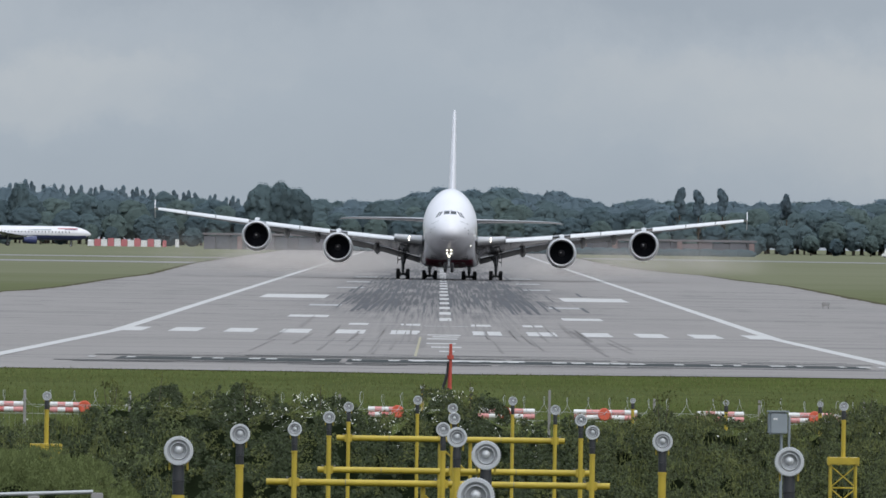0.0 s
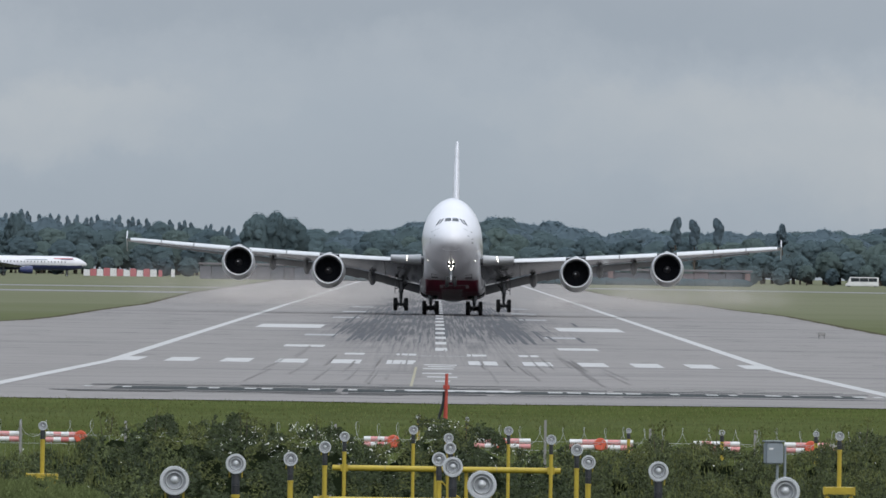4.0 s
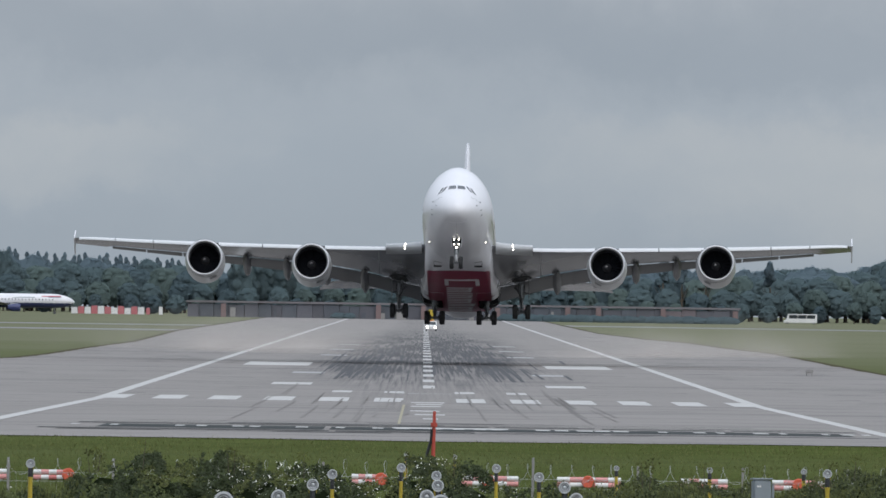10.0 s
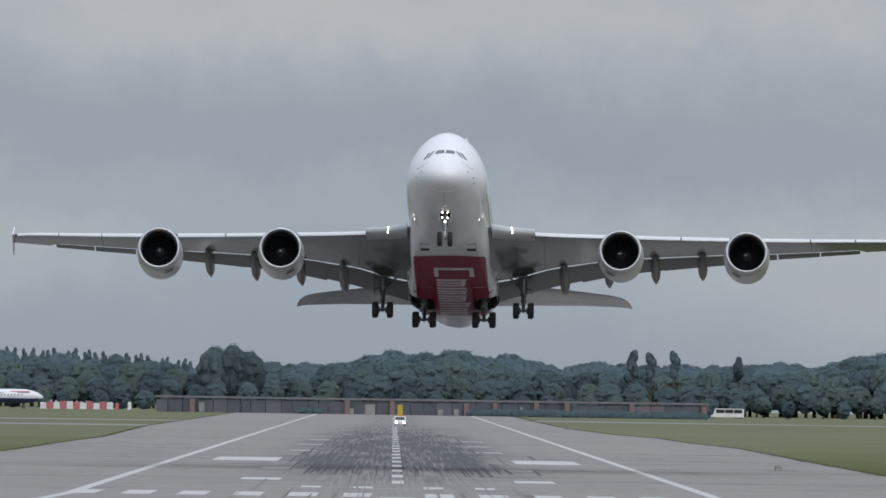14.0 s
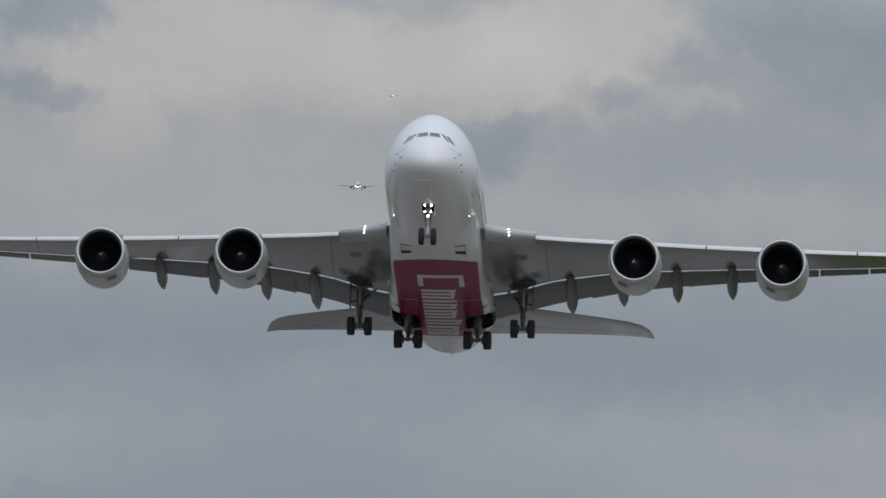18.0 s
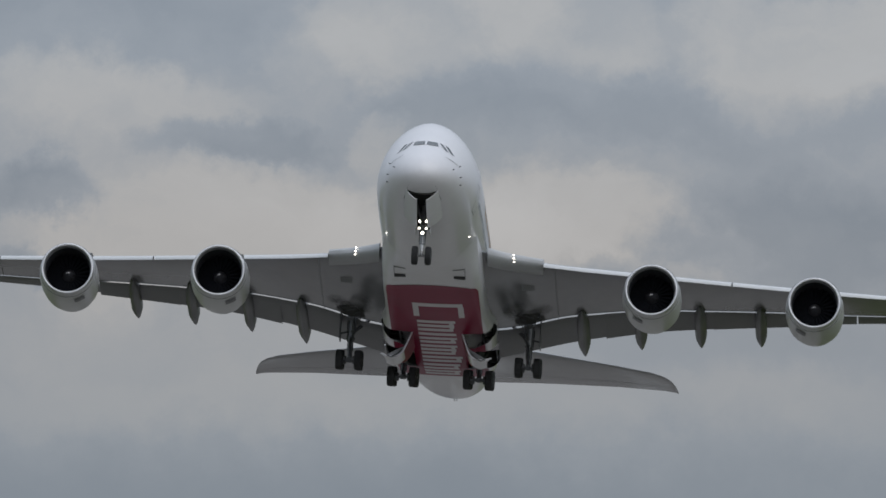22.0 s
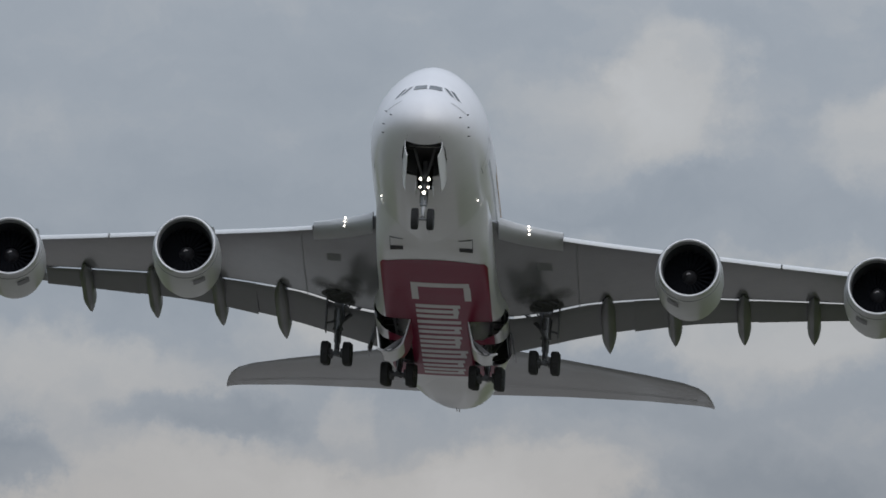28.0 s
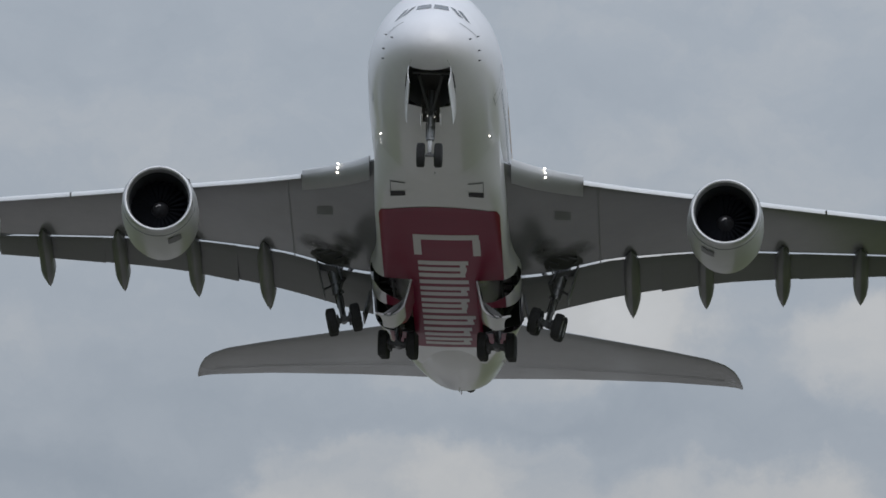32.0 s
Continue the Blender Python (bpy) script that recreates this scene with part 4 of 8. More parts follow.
    for ax, c in ((6.25, 0.25),):
        bm = bmesh.new()
        y, z = wing_under(ax, c)
        rows = [[(sd * (ax + dx), wing_under(ax + dx, c + dc)[0], wing_under(ax + dx, c + dc)[1] - 0.012) for dx in steps(-0.42, 0.42, 3)] for dc in steps(-0.032, 0.032, 3)]
        grid_mesh(rows, bm=bm)
        part("access_panel", bm, SEAM, wing, "dark open vent panel under the wing")
    # seams between the wing panels below
    for ax in (8.1, 14.9, 24.4, 31.5):
        bm = bmesh.new()
        rows = [[(sd * (ax + dx), wing_under(ax + dx, c)[0], wing_under(ax + dx, c)[1] - 0.008) for dx in (0, 0.05)] for c in steps(0.03, 0.74, 12)]
        grid_mesh(rows, bm=bm)
        part("panel_seam", bm, SEAM, wing)
    return wing


FAN = {}


def build_engine(plane, x, y, z, ax):
    """One turbofan, with its inlet centre near (x, y, z); y is the station of the spinner's tip."""
    R = 1.93
    z -= 0.2
    y0 = y - 1.35 - BASE
    bm = bmesh.new()
    lathe(bm, [(0.10, R * 0.95), (0.5, R * 1.0), (1.4, R * 1.04), (2.8, R * 1.045), (4.2, R * 0.99), (5.3, R * 0.86), (6.0, R * 0.74), (6.0, R * 0.70), (4.4, R * 0.7)], (x, y0, z), "y", 40)
    nac = part("engine", done(bm), NACELLE, plane, "large grey turbofan nacelle under the wing")
    bm = bmesh.new()
    prof = [(0.14, R * 0.958)]
    for k in range(9):
        a = math.pi * k / 8
        prof.append((0.10 - 0.16 * math.sin(a), R * (0.895 + 0.06 * math.cos(a))))
    prof += [(0.35, R * 0.81)]
    lathe(bm, prof, (x, y0, z), "y", 40)
    part("inlet_lip", done(bm), CHROME, nac, "polished metal inlet lip")
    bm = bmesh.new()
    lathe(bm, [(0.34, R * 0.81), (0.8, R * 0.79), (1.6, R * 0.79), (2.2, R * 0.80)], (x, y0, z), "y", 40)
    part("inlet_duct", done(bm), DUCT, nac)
    n = 24
    for k in range(n):
        if "blade" not in FAN:
            bm = bmesh.new()
            rows = []
            for q in range(5):
                r = R * lerp(0.24, 0.785, q / 4)
                tw = lerp(0.12, 0.17, q / 4)
                rows.append([(r * math.cos(d), d * lerp(0.6, 1.9, q / 4), r * math.sin(d)) for d in (-tw * 0.7, 0, tw * 0.7)])
            grid_mesh(rows, bm=bm)
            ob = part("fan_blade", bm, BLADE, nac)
            FAN["blade"] = ob.data
        else:
            ob = new("fan_blade", FAN["blade"])
            ob.parent = nac
        ob.matrix_basis = pose(x, y0 + 1.75, z) @ Matrix.Rotation(k * math.tau / n, 4, "Y")
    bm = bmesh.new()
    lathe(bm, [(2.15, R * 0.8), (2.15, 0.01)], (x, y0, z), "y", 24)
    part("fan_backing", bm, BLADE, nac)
    bm = bmesh.new()
    lathe(bm, [(1.32, 0.01), (1.38, 0.10), (1.60, 0.30), (1.95, 0.46)], (x, y0, z), "y", 20)
    part("spinner", done(bm), SPINNER, nac)
    bm = bmesh.new()
    rows = []
    for k in range(8):
        a = 0.6 + k * 0.36
        q = k / 10
        rows.append([(x + r * math.cos(a), y0 + along(((0.0, 1.32), (0.10, 1.38), (0.30, 1.60)), r)[0] - 0.03, z + r * math.sin(a)) for r in (0.02 + 0.10 * q, 0.09 + 0.15 * q)])
    grid_mesh(rows, bm=bm)
    part("spinner_swirl", bm, MARKWHITE, nac, "white spiral painted on the spinner")
    # core nozzle and plug
    bm = bmesh.new()
    lathe(bm, [(4.6, R * 0.62), (5.9, R * 0.54), (7.0, R * 0.40), (7.0, R * 0.34), (6.2, R * 0.34)], (x, y0, z), "y", 28)
    lathe(bm, [(6.3, 0.5), (7.2, 0.42), (8.0, 0.08)], (x, y0, z), "y", 16)
    part("core_nozzle", done(bm), DARKSTEEL, nac)
    # joint between the lip and the cowl
    bm = bmesh.new()
    lathe(bm, [(0.435, R * 0.9985 - 0.02), (0.435, R * 0.9985 + 0.006), (0.505, R * 0.9985 + 0.006), (0.505, R * 0.9985 - 0.02)], (x, y0, z), "y", 40)
    part("cowl_joint", done(bm), SEAM, nac)
    # darker panel low on the cowl
    sg = 1 if x > 0 else -1
    bm = bmesh.new()
    rows = []
    for an in steps(-1.30, -0.92, 4):
        rows.append([(x + R * 1.047 * math.cos(-abs(an) if sg < 0 else -math.pi + abs(an)), y0 + q, z + R * 1.047 * math.sin(-abs(an))) for q in (0.9, 1.2, 1.7)])
    grid_mesh(rows, bm=bm)
    part("cowl_panel", bm, FLAPGREY, nac, "darker access panel low on the cowl")
    # strake on the inboard shoulder
    bm = bmesh.new()
    an = math.radians(48)
    ux, uz = -sg * math.cos(an), math.sin(an)
    p = [(0.9, 1.0), (1.6, 1.15), (2.6, 1.17), (2.7, 1.0)]
    va = [bm.verts.new((x + ux * R * h + 0.02, y0 + q, z + uz * R * h)) for q, h in p]
    vb = [bm.verts.new((x + ux * R * h - 0.02, y0 + q, z + uz * R * h)) for q, h in p]
    bm.faces.new(va), bm.faces.new(vb[::-1])
    for i in range(4):
        bm.faces.new((va[i], va[(i + 1) % 4], vb[(i + 1) % 4], vb[i]))
    part("strake", done(bm), NACELLE, nac, smooth=False)
    # pylon up to the wing
    yt, zt = wing_top(ax, 0.04)
    yu, zu = wing_under(ax, 0.45)
    rows = []
    for q in range(9):
        f = q / 8
        yy = lerp(y0 + 1.2, yu + 0.6, f)
        hi = min(lerp(z + R * 1.03, zt + 0.1, min(1, f * 1.9)), wing_under(ax, max(0.0, (yy - wing_under(ax, 0)[0]) / (curve_through(WING, ax)[2])))[1] + 0.5 if yy > wing_under(ax, 0)[0] else 99)
        lo = lerp(z + R * 0.93, zu - 0.15, f**2)
        w = 0.30 * math.sin(math.pi * (0.12 + 0.80 * f)) + 0.04
        rows.append([(x - w, yy, lo), (x - w, yy, hi - 0.05), (x, yy, hi + 0.03), (x + w, yy, hi - 0.05), (x + w, yy, lo), (x, yy, lo - 0.1)])
    bm, v = grid_mesh(rows, True)
    bm.faces.new(v[0]), bm.faces.new(v[-1])
    part("pylon", done(bm), NACELLE, nac)


def flat_wing(bm, secs):
    """A tail surface from sections (place of the leading edge, chord, thickness), thick across 'up'."""
    rows = []
    for (x, y, z), ch, th, up in secs:
        r = []
        for k in range(20):
            q = k / 20 * math.tau
            c = (1 + math.cos(q)) / 2
            t = th * (1.48 * math.sqrt(c) - 0.63 * c - 1.76 * c * c + 1.42 * c**3 - 0.51 * c**4) * (0.5 if q < math.pi else -0.5)
            r.append((x + up[0] * t, y + ch * c - BASE, z + up[1] * t))
        rows.append(r)
    _, v = grid_mesh(rows, True, bm)
    bm.faces.new(v[0]), bm.faces.new(v[-1])
    return done(bm)


def build_tail(plane):
    for sd in (-1, 1):
        T = [(1.0, 57.9, 9.0, 11.0, 1.3), (2.2, 58.7, 9.05, 10.25, 1.15), (6, 61.0, 9.2, 8.2, 0.85), (11, 63.9, 9.32, 5.8, 0.55), (13.4, 65.45, 9.36, 4.75, 0.40), (14.3, 66.35, 9.34, 3.95, 0.30), (14.8, 67.3, 9.31, 3.08, 0.22), (15.1, 68.5, 9.27, 1.93, 0.14), (15.28, 69.9, 9.22, 0.58, 0.06)]
        secs = [((sd * a, le, z), ch, th, (0, 1)) for a in steps(1.0, 13.4, 16) + steps(13.6, 15.28, 12) for le, z, ch, th in (along(T, a),)]
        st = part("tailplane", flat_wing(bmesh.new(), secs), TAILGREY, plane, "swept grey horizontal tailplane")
        bm = bmesh.new()
        rows = [[(sd * a, along(T, a)[0] + along(T, a)[2] * 0.70 + d - BASE, along(T, a)[1] - along(T, a)[3] * 0.21 - 0.01) for d in (0, 0.06)] for a in steps(2.6, 14.3, 10)]
        grid_mesh(rows, bm=bm)
        part("elevator_seam", bm, SEAM, st)
    F = [(9.8, 52.2, 16.2, 2.8), (11.2, 54.9, 14.0, 2.4), (15, 58.6, 11.4, 1.9), (20, 62.9, 8.4, 1.5), (23.4, 65.8, 6.2, 1.1), (24.35, 67.2, 4.6, 0.7)]
    secs = [((0, le, z), ch, th, (1, 0)) for z in steps(9.8, 24.35, 16) for le, ch, th in (along(F, z),)]
    part("tail_fin", flat_wing(bmesh.new(), secs), WHITE, plane, "tall white tail fin")


def wheel(parent, x, y, z, r, w):
    bm = bmesh.new()
    h = w / 2
    lathe(bm, [(-h * 0.8, r * 0.55), (-h, r * 0.72), (-h * 0.97, r * 0.88), (-h * 0.72, r * 0.985), (-h * 0.3, r), (-h * 0.28, r * 0.985), (-h * 0.2, r * 0.985), (-h * 0.18, r), (h * 0.18, r), (h * 0.2, r * 0.985), (h * 0.28, r * 0.985), (h * 0.3, r), (h * 0.72, r * 0.985), (h * 0.97, r * 0.88), (h, r * 0.72), (h * 0.8, r * 0.55)], (x, y, z), "x", 28)
    t = part("tyre", done(bm), TYRE, parent, "black rubber tyre")
    bm = bmesh.new()
    lathe(bm, [(-h * 0.6, 0.02), (-h * 0.62, r * 0.35), (-h * 0.85, r * 0.56), (h * 0.85, r * 0.56), (h * 0.62, r * 0.35), (h * 0.6, 0.02)], (x, y, z), "x", 18)
    part("rim", done(bm), RIM, parent)
    return t


def build_main_gear(plane, x, y, top, axles, spread, r, w, inboard, name, label):
    """One leg and its bogie of wheels; the leg's own zero is the pivot in the wing or body, the bogie's the middle of its beam."""
    sd = 1 if x > 0 else -1
    lz = -0.15 + r - top
    bm = bmesh.new()
    tube(bm, (0, 0, 0.3), (0, 0, lz * 0.55), 0.27, 0.24, 16)
    tube(bm, (0, 0, lz * 0.50), (0, 0, lz + 0.05), 0.165, n=14)
    for q in (0.12, 0.35, 0.53):
        tube(bm, (0, 0, lz * q), (0, 0, lz * q - 0.16), 0.32, n=16)
    leg = part(name, bm, STEEL, plane, label, origin=(x, y - BASE, top))
    half = max(abs(a) for a in axles)
    bm = bmesh.new()
    box(bm, -0.15, -half - 0.15, -0.16, 0.15, half + 0.15, 0.16, 0.05)
    bogie = part("bogie", bm, DARKSTEEL, plane, "dark steel bogie beam carrying the wheels", origin=(x, y - BASE, top + lz))
    for a in axles:
        bm = bmesh.new()
        tube(bm, (-spread / 2 - 0.1, a, 0), (spread / 2 + 0.1, a, 0), 0.10, n=10)
        for k in (-1, 1):
            tube(bm, (k * (spread / 2 - w * 0.55), a, 0), (k * (spread / 2 - w * 0.75), a, 0), r * 0.42, n=14)
        part("axle", bm, DARKSTEEL, bogie)
        for k in (-1, 1):
            wheel(bogie, k * spread / 2, a, 0, r, w)
    for nm, segs in (("side_stay", (((sd * inboard * 1.5, 0.2, 0.05), (0, 0, lz * 0.45), 0.12), ((sd * inboard * 0.8, -0.15, 0.15), (sd * inboard * 0.15, 0, lz * 0.32), 0.05))),
                     ("drag_stay", (((0, 1.5, 0.1), (0, 0.1, lz * 0.42), 0.11),)),
                     ("torque_link", (((0, -0.24, lz * 0.52), (0, -0.50, lz * 0.72), 0.06), ((0, -0.50, lz * 0.72), (0, -0.16, lz * 0.93), 0.06)))):
        bm = bmesh.new()
        for a, b, rr in segs:
            tube(bm, a, b, rr, n=8)
        part(nm, bm, DARKSTEEL, leg)
    for k in range(4):
        an = k * 1.5
        bm = bmesh.new()
        tube(bm, (0.22 * math.cos(an), 0.22 * math.sin(an), 0.1), (0.2 * math.cos(an + 0.5), 0.22 * math.sin(an + 0.5), lz * 0.8), 0.025, n=5)
        part("hydraulic_hose", bm, BLACK, leg)
    return leg, bogie, sd, Vector((x, y - BASE, top)), lz


def shell_door(name, plane, pts, hinge, thick, mat, label, inner=None):
    """A curved door from rows of points in the airliner's space, with its own zero on the hinge."""
    h = Vector(hinge)
    rows = [[Vector(p) - h for p in r] for r in pts]
    bm, _ = grid_mesh(rows)
    bmesh.ops.recalc_face_normals(bm, faces=bm.faces)
    if sum(f.normal.z for f in bm.faces) > 0:
        bmesh.ops.reverse_faces(bm, faces=bm.faces)
    bmesh.ops.solidify(bm, geom=bm.faces, thickness=thick)
    bm.normal_update()
    for f in bm.faces:
        f.material_index = 1 if inner and f.normal.z > 0.1 else 0
    return part(name, bm, [mat, inner] if inner else mat, plane, label, origin=hinge)


taxi_lights = []


def build_nose_gear(plane):
    top, y, r = 2.75, 5.1, 0.63
    zb = -0.15 + r
    lz = zb - top
    bm = bmesh.new()
    tube(bm, (0, 0, 1.2), (0, 0, lz * 0.62), 0.17, 0.16, 14)
    tube(bm, (0, 0, lz * 0.6), (0, 0, lz), 0.105, n=12)
    tube(bm, (-0.62, 0, lz), (0.62, 0, lz), 0.09, n=10)
    for q in (0.05, 0.3, 0.6):
        tube(bm, (0, 0, lz * q), (0, 0, lz * q - 0.12), 0.22, n=14)
    leg = part("nose_gear", bm, STEEL, plane, "steel nose gear leg with taxi lights", origin=(0, y - BASE, top))
    for k in (-1, 1):
        wheel(leg, k * 0.45, 0, lz, r, 0.42)
    for z, dx, big in ((0.05, -0.20, 1.0), (0.05, 0.20, 1.0), (-0.45, -0.23, 0.65), (-0.45, 0.23, 0.65), (-0.78, 0.0, 0.9)):
        bm = bmesh.new()
        lathe(bm, [(-0.22, 0.012), (-0.225, 0.09 * big), (-0.21, 0.112 * big)], (dx, -0.12, z), "y", 14)
        taxi_lights.append((part("taxi_light", done(bm), LAMP, leg, "lit taxi light on the nose leg"), Vector((dx, -0.12, z))))
        bm = bmesh.new()
        lathe(bm, [(-0.20, 0.118 * big), (-0.02, 0.10 * big), (0.04, 0.03)], (dx, -0.12, z), "y", 14)
        taxi_lights.append((part("light_housing", done(bm), DARKSTEEL, leg), Vector((dx, -0.12, z))))
    bm = bmesh.new()
    tube(bm, (0, 0, lz * 0.62), (0, 0, lz * 0.94), 0.115, n=12)
    part("oleo", bm, LIGHTGREY, leg, "bright sliding tube of the nose leg")
    for name, p, q, w in (
            ("drag_stay", (-0.6, -2.2, 1.3), (0, -0.05, lz * 0.10), 0.08),
            ("drag_stay", (0.6, -2.2, 1.3), (0, -0.05, lz * 0.10), 0.08),
            ("cross_tube", (-0.3, -0.02, 0.05), (0.3, -0.02, 0.05), 0.06),
            ("torque_link", (0, 0.18, lz * 0.55), (0, 0.42, lz * 0.75), 0.05),
            ("torque_link", (0, 0.42, lz * 0.75), (0, 0.1, lz * 0.95), 0.05),
            ("hose", (-0.22, 0, -0.25), (-0.2, 0, lz * 0.6), 0.03),
            ("hose", (0.22, 0, -0.25), (0.2, 0, lz * 0.6), 0.03)):
        bm = bmesh.new()
        tube(bm, p, q, w, n=8)
        part(name, bm, DARKSTEEL, leg)
    # bay lining
    bm = bmesh.new()
    rows = []
    for q in steps(NOSE_BAY[0] - 0.02, NOSE_BAY[1] + 0.05, 10):
        bz, t, w = hull_at(q)
        zc = lerp(bz, t, 0.47)
        wide = bay_half(q) + 0.03
        edge = zc - (zc - bz) * (1 - (wide / w) ** 2.15) ** (1 / 2.15) + 0.02
        rows.append([(-wide, q - BASE, edge), (-wide, q - BASE, bz + 1.5), (wide, q - BASE, bz + 1.5), (wide, q - BASE, edge)])
    _, vs = grid_mesh(rows, bm=bm)
    bm.faces.new(vs[0]), bm.faces.new(vs[-1])
    bmesh.ops.recalc_face_normals(bm, faces=bm.faces)
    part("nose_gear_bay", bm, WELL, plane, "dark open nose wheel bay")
    bm = bmesh.new()
    for k in range(5):
        yy = lerp(NOSE_BAY[0], NOSE_BAY[1], (k + 0.5) / 5) - BASE
        tube(bm, (-0.95, yy, 4.4), (0.95, yy, 4.4), 0.06, n=6)
    part("bay_frames", bm, STEEL, plane)
    doors = []
    for sd in (-1, 1):
        a, b = NOSE_BAY[0] - 0.04, 4.5
        pts = []
        for q in steps(a, b, 10):
            bz, t, w = hull_at(q)
            zc = lerp(bz, t, 0.47)
            pts.append([(sd * x, q - BASE, zc - (zc - bz) * (1 - min(1, x / w) ** 2.15) ** (1 / 2.15) - 0.03) for x in steps(0.01, bay_half(min(q, 4.49)) + 0.05, 10)])
        front, back = Vector(pts[0][-1]), Vector(pts[-1][-1])
        door = shell_door("nose_gear_door", plane, pts, tuple((front + back) / 2), 0.04, WHITE, "curved white nose gear door")
        doors.append((door, sd, (front + back) / 2, (back - front).normalized()))
        # small door that stays open beside the leg
        bm = bmesh.new()
        box(bm, sd * 0.50 - 0.02, 4.55 - BASE, 1.95, sd * 0.50 + 0.02, 5.85 - BASE, 2.62, 0.01)
        part("leg_door", bm, WHITE, plane, "small white door beside the nose leg")
    return leg, doors


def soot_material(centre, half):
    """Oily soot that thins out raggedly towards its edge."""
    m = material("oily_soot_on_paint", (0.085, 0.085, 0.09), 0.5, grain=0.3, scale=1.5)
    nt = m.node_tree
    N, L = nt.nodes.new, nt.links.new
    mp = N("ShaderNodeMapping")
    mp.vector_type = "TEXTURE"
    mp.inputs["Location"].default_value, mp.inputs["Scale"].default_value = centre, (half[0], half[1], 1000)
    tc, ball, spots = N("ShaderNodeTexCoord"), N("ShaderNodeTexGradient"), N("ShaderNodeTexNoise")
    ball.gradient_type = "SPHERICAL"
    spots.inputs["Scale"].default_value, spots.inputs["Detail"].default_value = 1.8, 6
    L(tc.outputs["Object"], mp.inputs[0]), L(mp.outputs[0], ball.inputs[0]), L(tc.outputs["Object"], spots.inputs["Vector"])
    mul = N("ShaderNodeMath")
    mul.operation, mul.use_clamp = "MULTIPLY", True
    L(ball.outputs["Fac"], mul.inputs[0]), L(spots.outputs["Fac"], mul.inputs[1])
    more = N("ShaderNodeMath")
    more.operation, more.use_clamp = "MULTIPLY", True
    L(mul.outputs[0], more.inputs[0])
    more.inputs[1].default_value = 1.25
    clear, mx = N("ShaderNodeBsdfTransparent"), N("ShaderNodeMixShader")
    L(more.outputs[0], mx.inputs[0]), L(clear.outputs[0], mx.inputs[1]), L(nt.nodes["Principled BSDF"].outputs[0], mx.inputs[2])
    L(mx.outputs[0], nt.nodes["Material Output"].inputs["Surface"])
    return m


